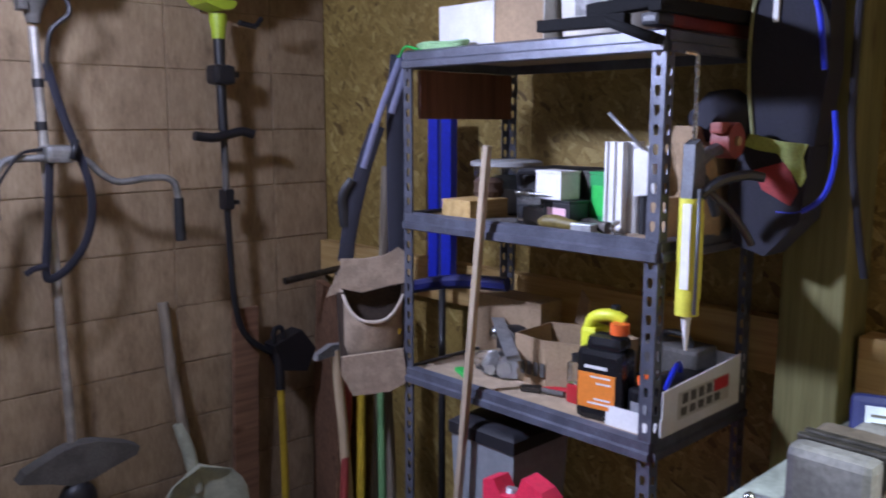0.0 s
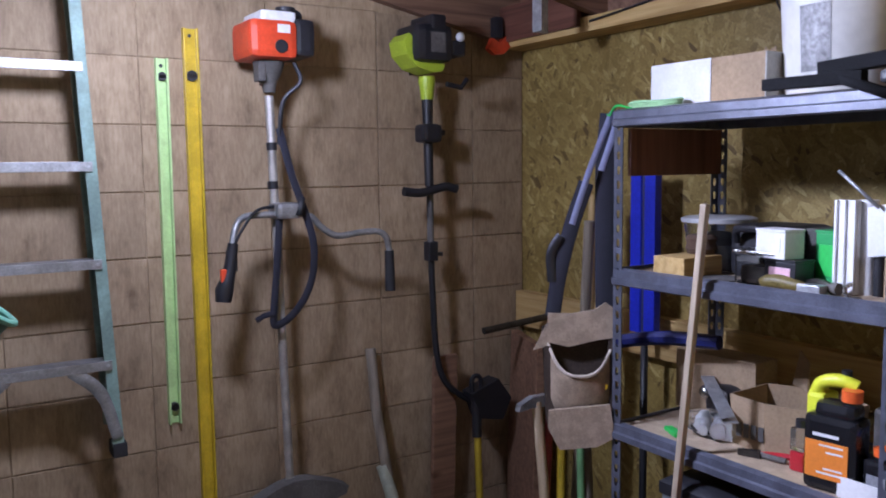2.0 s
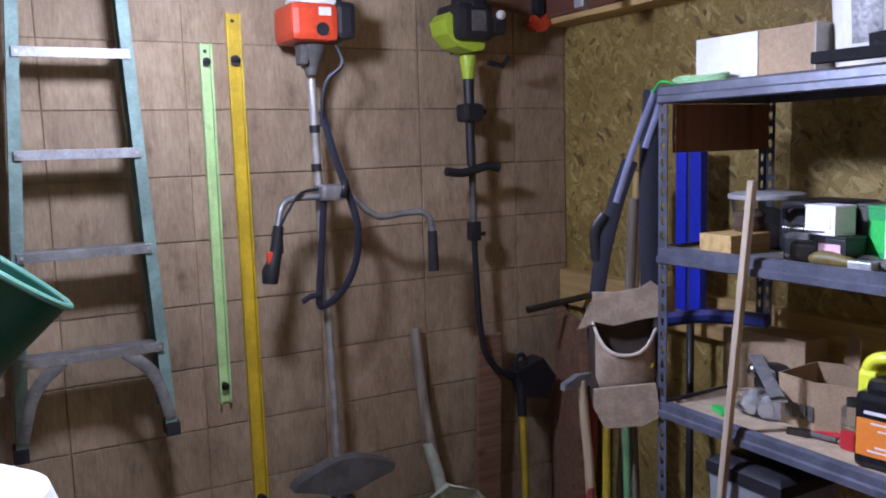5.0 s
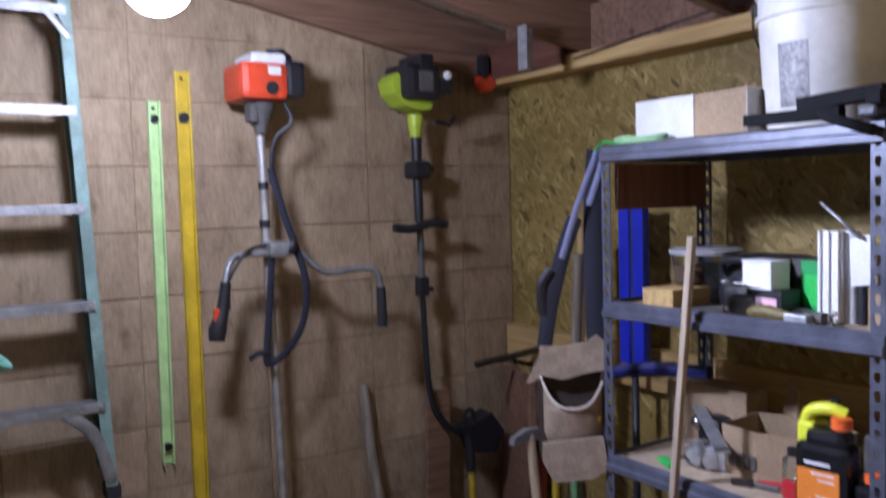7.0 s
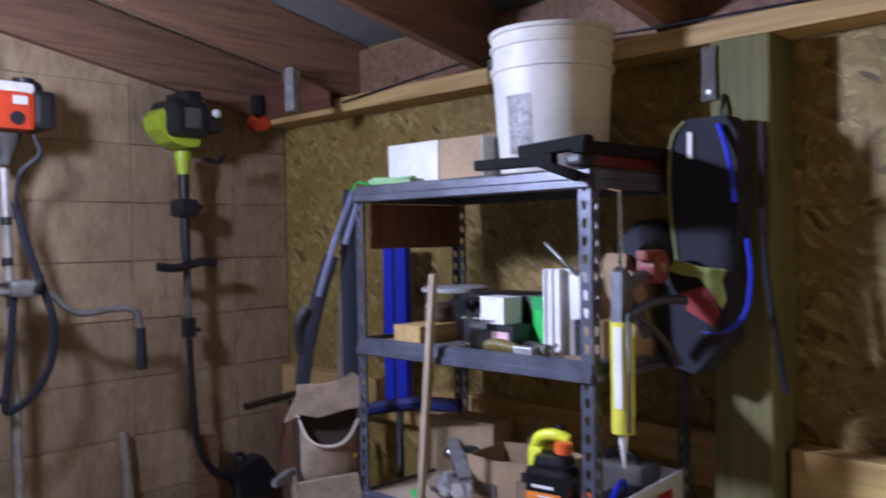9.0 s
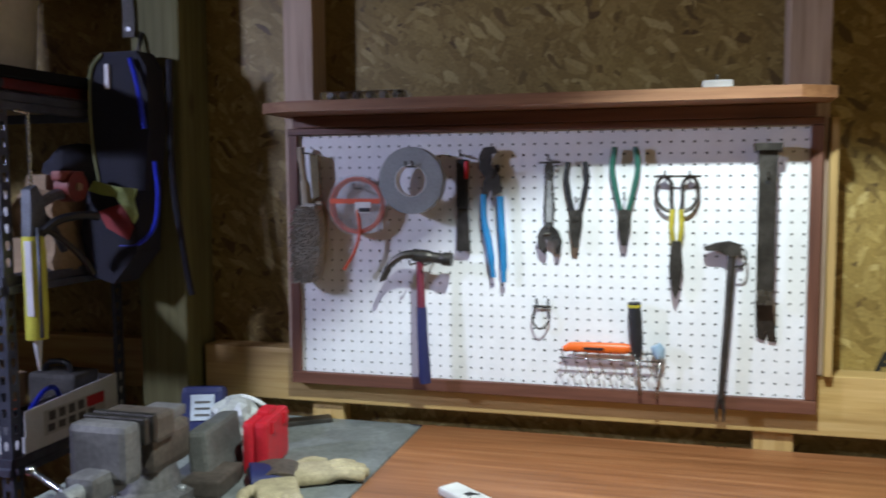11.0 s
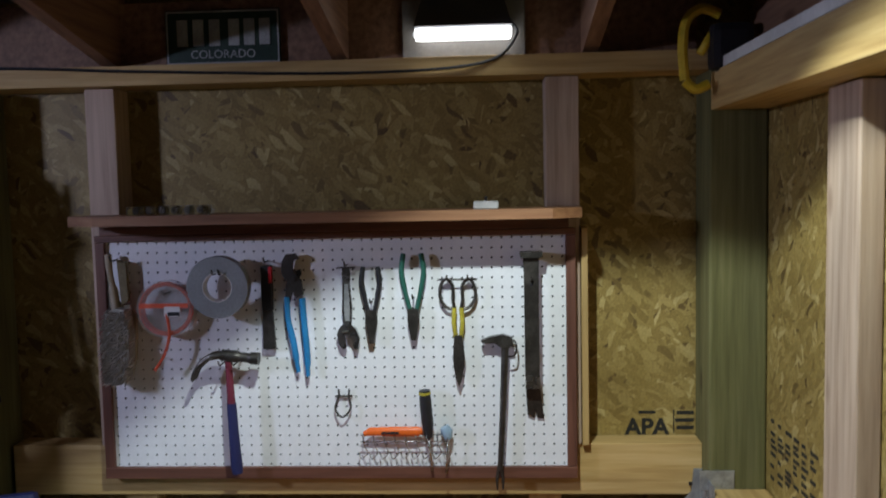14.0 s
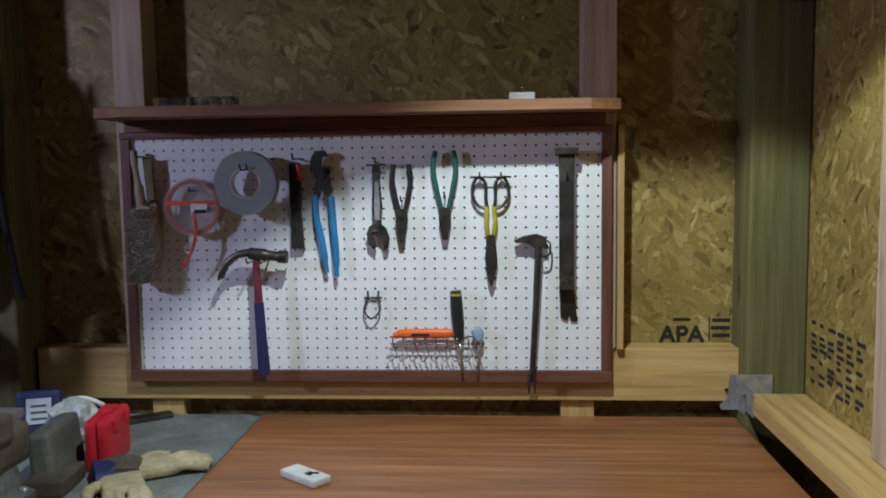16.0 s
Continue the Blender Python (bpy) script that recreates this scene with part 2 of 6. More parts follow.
def slab(bm, outline, d0, d1, m=None, bev=0.0):
    """A flat outline (u, v) in the local x-z plane, thick from y=d0 to d1."""
    vs = [bm.verts.new((u, d0, v)) for u, v in outline]
    f = bm.faces.new(vs)
    e = bmesh.ops.extrude_face_region(bm, geom=[f])
    top = [v for v in e["geom"] if isinstance(v, bmesh.types.BMVert)]
    bmesh.ops.translate(bm, vec=(0, d1 - d0, 0), verts=top)
    allv = vs + top
    if bev:
        es = [g for g in bm.edges if (g.verts[0] in top) and (g.verts[1] in top)]
        o = bmesh.ops.bevel(bm, geom=es, offset=bev, segments=2, affect="EDGES")
        allv = list({v for v in vs if v.is_valid} | {v for v in top if v.is_valid} | {v for g in o["faces"] for v in g.verts})
    if m is not None:
        bmesh.ops.transform(bm, matrix=m, verts=allv)
    return bm


def ball(bm, c, r, seg=16, squash=(1, 1, 1)):
    q = bmesh.ops.create_uvsphere(bm, u_segments=seg, v_segments=seg // 2 + 2, radius=1, matrix=Matrix.LocRotScale(c, None, (r * squash[0], r * squash[1], r * squash[2])))
    for v in q["verts"]:
        for f in v.link_faces:
            f.smooth = True
    return bm


def mesh_of(name, bm, mat):
    bmesh.ops.recalc_face_normals(bm, faces=bm.faces)
    for e in bm.edges:
        if len(e.link_faces) == 2 and e.calc_face_angle(0) > 0.7:
            e.smooth = False
    me = bpy.data.meshes.new(name)
    bm.to_mesh(me)
    bm.free()
    me.materials.append(mat)
    return me


def part(name, bm, mat, parent=None, label=""):
    """One mesh object under a thing or a part."""
    ob = new(name, mesh_of(name, bm, mat))
    ob.parent = parent
    return tagged(ob, label)


def thing(name, loc, label, category, group="", rot=(0, 0, 0)):
    ob = new(name)
    ob.empty_display_size = 0.05
    ob.matrix_world = pose(*loc, *rot)
    return tagged(ob, label, category, group)


def solo(name, bm, mat, label, category, loc=(0, 0, 0), rot=(0, 0, 0), group=""):
    ob = part(name, bm, mat, None, label)
    ob.matrix_world = pose(*loc, *rot)
    return tagged(ob, "", category, group)


def setting(name, bm, mat, label, category="wall"):
    return tagged(part(name, bm, mat, None, label), "", category, "", "structure")


def words(text, size, m, mat, name, parent=None, label="", extrude=0.0004, bold=0.0):
    """Flat lettering turned into a mesh, its middle at m."""
    c = bpy.data.curves.new(name, "FONT")
    c.body, c.size, c.extrude, c.align_x, c.align_y, c.offset = text, size, extrude, "CENTER", "CENTER", bold
    tmp = bpy.data.objects.new(name, c)
    me = bpy.data.meshes.new_from_object(tmp)
    bpy.data.objects.remove(tmp)
    me.materials.clear()
    me.materials.append(mat)
    me.transform(m)
    ob = new(name, me)
    ob.parent = parent
    return tagged(ob, label)

# ---- structure ----
PLY_Y, WEST, SOUTH = 2.93, -3.6, -1.08


def under(x):
    """Height of the rafters' lower edge."""
    return 2.082 - 0.2 * x


DECK = 0.2
setting("floor", block(WEST - 0.1, 0.1, SOUTH - 0.1, PLY_Y + 0.1, -0.1, 0), M_CONC, "worn grey concrete floor of the shed", "floor")
wall_east = setting("wall_east", block(0, 0.012, SOUTH, PLY_Y, 0, 2.3), M_OSB_X, "oriented strand board sheathing between posts", "wall")


def gable(y0, y1):
    bm = bmesh.new()
    return slab(bm, ((WEST, 0), (0.0, 0), (0.0, under(0) + DECK - 0.002), (WEST, under(WEST) + DECK - 0.002)), y0, y1)


wall_north = setting("wall_north", gable(PLY_Y, PLY_Y + 0.02), M_PLY, "tan plywood wall scored into blocks", "wall")
wall_south = setting("wall_south", gable(SOUTH - 0.012, SOUTH), M_OSB_Y, "oriented strand board side wall", "wall")
# out of view; dark boards chosen to lower the room's bounced light
setting("wall_west", block(WEST - 0.02, WEST, SOUTH, PLY_Y, 0, under(WEST) + DECK), M_GREYWOOD, "unseen back wall of weathered board, kept dark to cut bounced light", "wall")
bm = bmesh.new()
slab(bm, ((WEST, under(WEST) + DECK), (0.1, under(0.1) + DECK), (0.1, under(0.1) + DECK + 0.03), (WEST, under(WEST) + DECK + 0.03)), SOUTH - 0.05, PLY_Y + 0.05)
setting("ceiling", bm, M_ROOF, "grey metal roof deck seen between rafters", "ceiling")


def rafter(y, w=0.038):
    bm = bmesh.new()
    slab(bm, ((WEST, under(WEST)), (-0.002, under(0)), (-0.002, under(0) + DECK - 0.004), (WEST, under(WEST) + DECK - 0.004)), -w / 2, w / 2)
    return setting("rafter", bm, M_RAFTER, "brown sawn rafter sloping to the wall", "rafter")


for y in (-0.66, -0.03, 0.57, 1.18, 1.8, 2.42):
    rafter(y).location.y = y
rim = rafter(2.905)
rim.location = (0, 2.905, -0.04)
setting("blocking", block(-0.045, -0.004, SOUTH + 0.15, PLY_Y - 0.05, 2.092, 2.26), M_RAFTER, "dark board closing the gaps between rafters", "trim")
setting("top_plate", block(-0.12, -0.003, SOUTH + 0.006, PLY_Y - 0.02, 2.04, 2.09, 0.003), M_PINE["y"], "yellow pine top plate along the wall", "beam")
setting("wall_girt", block(-0.078, -0.003, -0.938, 0.885, 0.965, 1.10, 0.003), M_PINE["y"], "yellow pine rail below the pegboard", "rail")
setting("wall_girt_far", block(-0.05, -0.003, 1.045, PLY_Y - 0.02, 0.965, 1.10, 0.003), M_PINE["y"], "pine rail behind the shelving", "rail")
for y0, y1 in ((0.556, 0.634), (-0.63, -0.546)):
    setting("stud", block(-0.089, -0.002, y0, y1, 1.102, 2.038, 0.003), M_PINK, "pale wall stud beside the pegboard", "stud")
for y0 in (0.5, -0.58):
    setting("stud_block", block(-0.06, -0.003, y0, y0 + 0.085, 0.9, 0.963, 0.002), M_PINE["z"], "short pine block under the rail", "stud")
for y0 in (-1.08, 0.895):
    setting("post", block(-0.14, -0.003, y0 + 0.002, y0 + 0.142, 0, 2.038, 0.006), M_TREATED, "pressure-treated green timber post", "post")
setting("header_board", block(-0.14, -0.122, 2.45, PLY_Y - 0.045, 2.06, 2.19, 0.002), M_RED_Y, "brown header board at the corner", "trim")
setting("cross_brace", block(-0.47, -0.43, -0.638, -0.052, 2.195, 2.245, 0.003), M_PINE["y"], "pine brace between two rafters", "trim")
# side wall
setting("side_girt", block(-2.6, -0.142, SOUTH + 0.002, -0.94, 0.965, 1.003, 0.003), M_PINE["x"], "pine girt laid flat along the side wall", "rail")
setting("side_header", block(-2.6, -0.142, SOUTH + 0.002, -0.94, 1.94, 2.03, 0.003), M_PINE["x"], "yellow pine header over the side wall", "beam")
setting("side_upper_board", block(-2.6, -0.15, SOUTH + 0.002, SOUTH + 0.04, 2.05, 2.3), M_RAFTER, "red-brown board above the header", "trim")
for x0 in (-0.6, -1.2, -1.8):
    setting("side_stud", block(x0 - 0.14, x0, SOUTH + 0.002, -1.035, 1.005, 1.938, 0.003), M_PINK, "pale stud of the side wall", "stud")

# ---- pegboard and wall shelf ----
PX = -0.1


def perforated(y0, y1, z0, z1, pitch, r, x, deep):
    """A sheet facing -x with a round hole in each square of the pitch."""
    ny, nz = int((y1 - y0) / pitch), int((z1 - z0) / pitch)
    oy, oz = (y1 - y0 - ny * pitch) / 2, (z1 - z0 - nz * pitch) / 2
    v, f = [], []
    for i in range(ny):
        for k in range(nz):
            ya = y0 if i == 0 else y0 + oy + i * pitch
            yb = y1 if i == ny - 1 else y0 + oy + (i + 1) * pitch
            za = z0 if k == 0 else z0 + oz + k * pitch
            zb = z1 if k == nz - 1 else z0 + oz + (k + 1) * pitch
            cy, cz = y0 + oy + (i + 0.5) * pitch, z0 + oz + (k + 0.5) * pitch
            s = len(v)
            for q in range(8):
                a = math.pi / 4 * q
                dy, dz = round(math.cos(a)), round(math.sin(a))
                v.append((x, yb if dy > 0 else ya if dy < 0 else cy, zb if dz > 0 else za if dz < 0 else cz))
            for dx in (0, deep):
                for q in range(8):
                    a = math.pi / 4 * q
                    v.append((x + dx, cy + r * math.cos(a), cz + r * math.sin(a)))
            for q in range(8):
                p = (q + 1) % 8
                f.append((s + q, s + p, s + 8 + p, s + 8 + q))
                f.append((s + 8 + q, s + 8 + p, s + 16 + p, s + 16 + q))
    me = bpy.data.meshes.new("panel")
    me.from_pydata(v, [], f)
    return me


pegboard = thing("pegboard", (0, 0, 1.02), "white perforated pegboard in a red-brown wooden frame", "pegboard")
me = perforated(-0.6, 0.6, 0.022, 0.632, 0.0254, 0.0031, PX, 0.006)
me.materials.append(M_WHITE)
panel = new("panel", me)
panel.parent = pegboard
w = bmesh.new()
w.from_mesh(me)
bmesh.ops.remove_doubles(w, verts=w.verts, dist=0.00005)
w.to_mesh(me)
w.free()
part("frame_rail", block(PX - 0.012, -0.09, -0.617, 0.617, 0, 0.03, 0.002), M_RED_Y, pegboard)
part("frame_rail", block(PX - 0.012, -0.09, -0.617, 0.617, 0.624, 0.64, 0.002), M_RED_Y, pegboard)
for s in (1, -1):
    part("frame_stile", block(PX - 0.0115, -0.09, s * 0.592, s * 0.6165, 0.031, 0.623, 0.002), M_RED_Z, pegboard)
# added black sheet: stands in for the shade seen through the peg holes
part("hole_shade_sheet", block(-0.0915, -0.0905, -0.61, 0.61, 0.01, 0.63), M_DARK, pegboard)
setting("edge_strip", block(-0.1, -0.004, -0.648, -0.6315, 1.102, 1.66, 0.002), M_PINE["z"], "narrow pine strip beside the pegboard frame", "trim")

bm = bmesh.new()
outline = [(-0.255, 0.55), (-0.255, -0.55), (-0.215, -0.622), (-0.0, -0.625), (-0.0, 0.632), (-0.215, 0.63)]
vs = [bm.verts.new((x, y, 1.69)) for x, y in outline]
f = bm.faces.new(vs)
e = bmesh.ops.extrude_face_region(bm, geom=[f])
bmesh.ops.translate(bm, vec=(0, 0, 0.024), verts=[g for g in e["geom"] if isinstance(g, bmesh.types.BMVert)])
for v in bm.verts:
    v.co.z -= 1.69
    v.co.x = min(v.co.x, -0.09) if v.co.x > -0.1 else v.co.x
wall_shelf = thing("wall_shelf", (0, 0, 1.69), "cedar shelf board above the pegboard", "shelf")
part("board", bm, M_CEDAR, wall_shelf)
part("cleat", block(-0.118, -0.0905, -0.6, 0.6, -0.029, -0.001, 0.002), M_RED_Y, wall_shelf)

# ---- benches ----
bench = thing("workbench", (0, 0, 0), "workbench with a varnished red-brown board top", "workbench")
part("benchtop", block(-0.78, -0.06, -0.935, 0.285, 0.882, 0.92, 0.004), M_TOP, bench)
for x in (-0.72, -0.13):
    for y in (-0.85, 0.2):
        part("leg", block(x - 0.045, x + 0.045, y - 0.045, y + 0.045, 0, 0.881, 0.003), M_PINE["z"], bench)
part("apron", block(-0.76, -0.72, -0.92, 0.27, 0.78, 0.8815, 0.003), M_PINE["y"], bench)
steel_bench = thing("metal_bench", (0, 0, 0), "grey worn metal-topped bench beside the board bench", "workbench")
part("benchtop", block(-0.8, -0.055, 0.289, 0.885, 0.895, 0.918, 0.004), M_GREYTOP, steel_bench)
for x in (-0.74, -0.12):
    for y in (0.35, 0.83):
        part("leg", block(x - 0.025, x + 0.025, y - 0.025, y + 0.025, 0, 0.894, 0.003), M_GREYTOP, steel_bench)

# ---- shelving unit ----
SX0, SX1, SY0, SY1 = -0.5, -0.095, 1.125, 1.89


def slotted(y, x, fy, fx, h, mat, parent):
    """A corner post: two flanges with keyhole slots, fy and fx their widths with sign."""
    bm = bmesh.new()
    pitch = 0.0381
    for along in (0, 1):
        w = fy if along == 0 else fx
        for k in range(int(h / pitch)):
            z0, z1 = k * pitch, (k + 1) * pitch
            c = w * 0.52
            hw, hb = 0.0068, 0.0042
            hole = [(c - hb, z0 + 0.008), (c + hb, z0 + 0.008), (c + hw, z0 + 0.022), (c + hw * 0.7, z0 + 0.029), (c - hw * 0.7, z0 + 0.029), (c - hw, z0 + 0.022)]
            outer = [(0, z0), (w, z0), (w, (z0 + z1) / 2), (w, z1), (0, z1), (0, (z0 + z1) / 2)]
            if w < 0:
                hole = [hole[1], hole[0], hole[5], hole[4], hole[3], hole[2]]
            def place(p):
                return (x, y + p[0], p[1]) if along == 0 else (x + p[0], y, p[1])
            a = [bm.verts.new(place(p)) for p in outer]
            b = [bm.verts.new(place(p)) for p in hole]
            for q in range(6):
                p = (q + 1) % 6
                bm.faces.new((a[q], a[p], b[p], b[q]))
    bmesh.ops.remove_doubles(bm, verts=bm.verts, dist=0.0002)
    ob = part("post", bm, mat, parent)
    s = ob.modifiers.new("thick", "SOLIDIFY")
    s.thickness = 0.002
    return ob


shelving = thing("shelving_unit", (0, 0, 0), "blue-grey boltless steel shelving with particle board shelves", "shelving")
H = 1.75
slotted(SY0, SX0 - 0.003, 0.031, 0.031, H, M_STEEL, shelving)
slotted(SY1, SX0 - 0.003, -0.031, 0.031, H, M_STEEL, shelving)
slotted(SY0, SX1, 0.031, -0.031, H, M_STEEL, shelving)
slotted(SY1, SX1, -0.031, -0.031, H, M_STEEL, shelving)


def beam(axis, a0, a1, c, z, face, parent):
    """A stepped shelf beam; its face looks along the sign of face."""
    prof = [(0, 0), (0.006, 0.003), (0.006, 0.018), (0.0, 0.022), (0.0, 0.04), (-0.012, 0.046), (-0.016, 0.046), (-0.016, 0.04), (-0.006, 0.036), (-0.006, 0.0)]
    bm = bmesh.new()
    ra, rb = [], []
    for d, h in prof:
        if axis == "y":
            ra.append(bm.verts.new((c + face * d, a0, z + h)))
            rb.append(bm.verts.new((c + face * d, a1, z + h)))
        else:
            ra.append(bm.verts.new((a0, c + face * d, z + h)))
            rb.append(bm.verts.new((a1, c + face * d, z + h)))
    n = len(prof)
    for k in range(n):
        bm.faces.new((ra[k], ra[(k + 1) % n], rb[(k + 1) % n], rb[k]))
    bm.faces.new(ra)
    bm.faces.new(rb[::-1])
    return part("shelf_beam", bm, M_STEEL, parent)


for z in (0.12, 0.862, 1.279, 1.692):
    beam("y", SY0 + 0.002, SY1 - 0.002, SX0 - 0.006, z, -1, shelving)
    beam("y", SY0 + 0.002, SY1 - 0.002, SX1 + 0.002, z, 1, shelving)
    beam("x", SX0 + 0.002, SX1 - 0.002, SY0 - 0.003, z, -1, shelving)
    beam("x", SX0 + 0.002, SX1 - 0.002, SY1 + 0.003, z, 1, shelving)
    part("shelf_board", block(SX0 + 0.004, SX1 - 0.004, SY0 + 0.005, SY1 - 0.005, z + 0.024, z + 0.036, 0.001), M_CHIP, shelving)
MID, LOW, HIGH = 1.279 + 0.0362, 0.862 + 0.0362, 1.692 + 0.0362

# ---- things on the plywood wall ----
M_LIME = plain("pale_green_level_paint", (0.5, 0.72, 0.3), 0.4, 0.1, 0.1, 40, 0.2)
M_YELLOW = plain("yellow_level_paint", (0.68, 0.47, 0.03), 0.4, 0.1, 0.1, 40, 0.25)
M_FIBRE = plain("pale_green_fibreglass", (0.2, 0.3, 0.25), 0.6, 0, 0.15, 30, 0.35)
M_ORANGE = plain("red_orange_plastic", (0.62, 0.06, 0.02), 0.38, 0, 0.12, 30, 0.2)
M_SHROUD = plain("white_plastic", (0.72, 0.72, 0.7), 0.45, 0, 0.06, 30, 0.2)
M_LIMEPL = plain("lime_plastic", (0.42, 0.55, 0.04), 0.4, 0, 0.12, 30, 0.2)
M_STRAP = plain("black_webbing", (0.018, 0.018, 0.03), 0.85, 0, 0.3, 90, 0.2)
M_SHAFT = plain("silver_painted_tube", (0.5, 0.47, 0.43), 0.4, 0.5, 0.12, 40, 0.3)
M_GUARD = plain("dusty_grey_plastic", (0.12, 0.11, 0.1), 0.75, 0, 0.25, 40, 0.35)
M_CREAM = plain("cream_plastic_scoop", (0.5, 0.52, 0.4), 0.55, 0, 0.1, 20, 0.35)
M_TUB = plain("dark_green_tub_plastic", (0.01, 0.09, 0.05), 0.35, 0, 0.15, 20, 0.2)
M_TUBRIM = plain("pale_green_tub_rim", (0.2, 0.5, 0.36), 0.35, 0, 0.1, 20, 0.1)
M_LENS = clear("vial_acrylic")


def level(name, label, mat, x, z0, z1, w, lean, vials):
    t = thing(name, (x, PLY_Y - 0.006, z0), label, "level", rot=(0, lean, 0))
    L = z1 - z0
    bm = bmesh.new()
    quadbox(bm, -w / 2, w / 2, -0.006, 0, 0, L, 0.0015)
    part("web", bm, mat, t)
    for e in (-w / 2, w / 2 - 0.006):
        part("flange", block(e, e + 0.006, -0.024, -0.0062, 0, L, 0.0015), mat, t)
    for e in (-0.2, 0.2):
        part("rib", block(w * e - 0.0015, w * e + 0.0015, -0.0078, -0.0062, 0.1, L - 0.1), mat, t)
    for z in vials:
        v = part("vial_housing", tube(bmesh.new(), [(0, -0.021, z), (0, -0.004, z)], w * 0.36, 20), M_DARK, t)
        part("vial", tube(bmesh.new(), [(-w * 0.25, -0.022, z), (w * 0.25, -0.022, z)], 0.0045, 8), M_LENS, v)
    for z in (L * 0.33, L * 0.62):
        part("hand_hole", block(w / 2 - 0.004, w / 2 + 0.0008, -0.02, -0.003, z - 0.018, z + 0.018, 0.003), M_DARK, t)
    part("hang_hole", tube(bmesh.new(), [(0, -0.0068, L - 0.022), (0, -0.004, L - 0.022)], 0.006, 12), M_DARK, t)
    return t


level("spirit_level", "pale green aluminium spirit level hung on plywood", M_LIME, -1.402, 0.796, 1.934, 0.037, 0.3, (0.055, 1.083))
level("spirit_level", "long yellow spirit level hung on plywood", M_YELLOW, -1.303, 0.375, 2.03, 0.046, -0.1, (0.07, 1.51))

# step ladder
ladder = thing("step_ladder", (-1.8, 2.79, 0.8), "folded green fibreglass step ladder hung against plywood", "ladder")


def rail_x(z, s):
    return (0.214 - 0.0437 * (z - 0.0)) if s > 0 else (-0.215 + 0.058 * (z - 0.0))


for s in (1, -1):
    bm = bmesh.new()
    outer = [(rail_x(0, s), 0), (rail_x(1.75, s), 1.75)]
    w = 0.032 * s
    slab(bm, [(outer[0][0], 0), (outer[1][0], 1.75), (outer[1][0] - w, 1.75), (outer[0][0] - w, 0)], -0.03, -0.024)
    slab(bm, [(outer[0][0], 0), (outer[1][0], 1.75), (outer[1][0] - 0.006 * s, 1.75), (outer[0][0] - 0.006 * s, 0)], -0.024, 0.03)
    part("rail", bm, M_FIBRE, ladder)
    part("rear_leg", tube(bmesh.new(), [(rail_x(0.1, s) * 0.9, 0.06, 0.05), (rail_x(1.7, s) * 0.9, 0.06, 1.7)], 0.014, 8), M_FIBRE, ladder)
    part("foot", block(rail_x(0, s) - 0.02 - 0.012 * s, rail_x(0, s) + 0.02 - 0.012 * s, -0.034, 0.034, -0.03, 0.012, 0.004), M_RUBBER, ladder)
for i, z in enumerate((0.255, 0.545, 0.818, 1.09, 1.365, 1.64)):
    a, b = rail_x(z, -1) + 0.012, rail_x(z, 1) - 0.012
    bm = block(a, b, -0.036, 0.03, z - 0.003, z + 0.003, 0.001)
    quadbox(bm, a, b, -0.038, -0.034, z - 0.024, z + 0.003, 0.001)
    st = part("step", bm, M_ALU, ladder)
    for q in (a + 0.012, b - 0.012):
        part("rivet", tube(bmesh.new(), [(q, -0.042, z - 0.01), (q, -0.036, z - 0.01)], 0.005, 8), M_GALV, st)
for s in (1, -1):
    part("brace", tube(bmesh.new(), curve_pts([(rail_x(0.25, s) - 0.12 * s, -0.033, 0.24), (rail_x(0.15, s) - 0.05 * s, -0.034, 0.165), (rail_x(0.03, s) - 0.016 * s, -0.034, 0.03)]), [0.018] * 7 + [0.016] * 6, 8, flat=0.2), M_ALU, ladder)
    part("brace", tube(bmesh.new(), [(rail_x(1.36, s) - 0.07 * s, -0.033, 1.36), (rail_x(1.28, s) - 0.012 * s, -0.034, 1.28)], 0.012, 8, flat=0.25), M_ALU, ladder)

# brush cutter
bc = thing("brush_cutter", (-1.08, 2.8, 0.42), "orange and white petrol brush cutter hung with bicycle handlebar", "brush cutter")
eng = part("engine_cover", block(-0.115, 0.035, -0.12, 0.06, 1.505, 1.62, 0.022), M_ORANGE, bc)
bm = block(-0.075, 0.04, -0.1, 0.06, 1.61, 1.65, 0.014)
part("top_shroud", bm, M_SHROUD, bc)
part("label_plate", block(-0.03, 0.01, -0.1215, -0.119, 1.58, 1.605, 0.001), M_SHROUD, eng)
part("exhaust", tube(bmesh.new(), [(-0.02, -0.125, 1.54), (-0.02, -0.11, 1.54)], 0.02, 14), M_DARK, eng)
bm = block(0.028, 0.098, -0.11, 0.05, 1.515, 1.63, 0.02)
part("air_filter", bm, M_DARK, bc)
bm = tube(bmesh.new(), [(0.02, -0.06, 1.645), (0.02, -0.06, 1.665)], 0.03, 14)
ball(bm, (0.055, -0.05, 1.642), 0.022, 12)
part("fuel_cap", bm, M_DARK, bc)
bm = lathe(bmesh.new(), [(0.018, 1.41), (0.024, 1.44), (0.04, 1.47), (0.05, 1.503)], 16, pose(-0.028, -0.03, 0))
quadbox(bm, -0.075, -0.05, -0.07, -0.02, 1.44, 1.5, 0.006)
part("clutch_housing", bm, M_GUARD, bc)
part("throttle_cable", tube(bmesh.new(), curve_pts([(0.04, -0.07, 1.5), (0.05, -0.09, 1.44), (0.0, -0.07, 1.38), (-0.01, -0.05, 1.25)]), 0.007, 8), M_DARK, bc)
part("shaft", tube(bmesh.new(), [(-0.03, -0.03, 1.4), (0.0, -0.03, 0.14)], 0.0135, 14), M_SHAFT, bc)
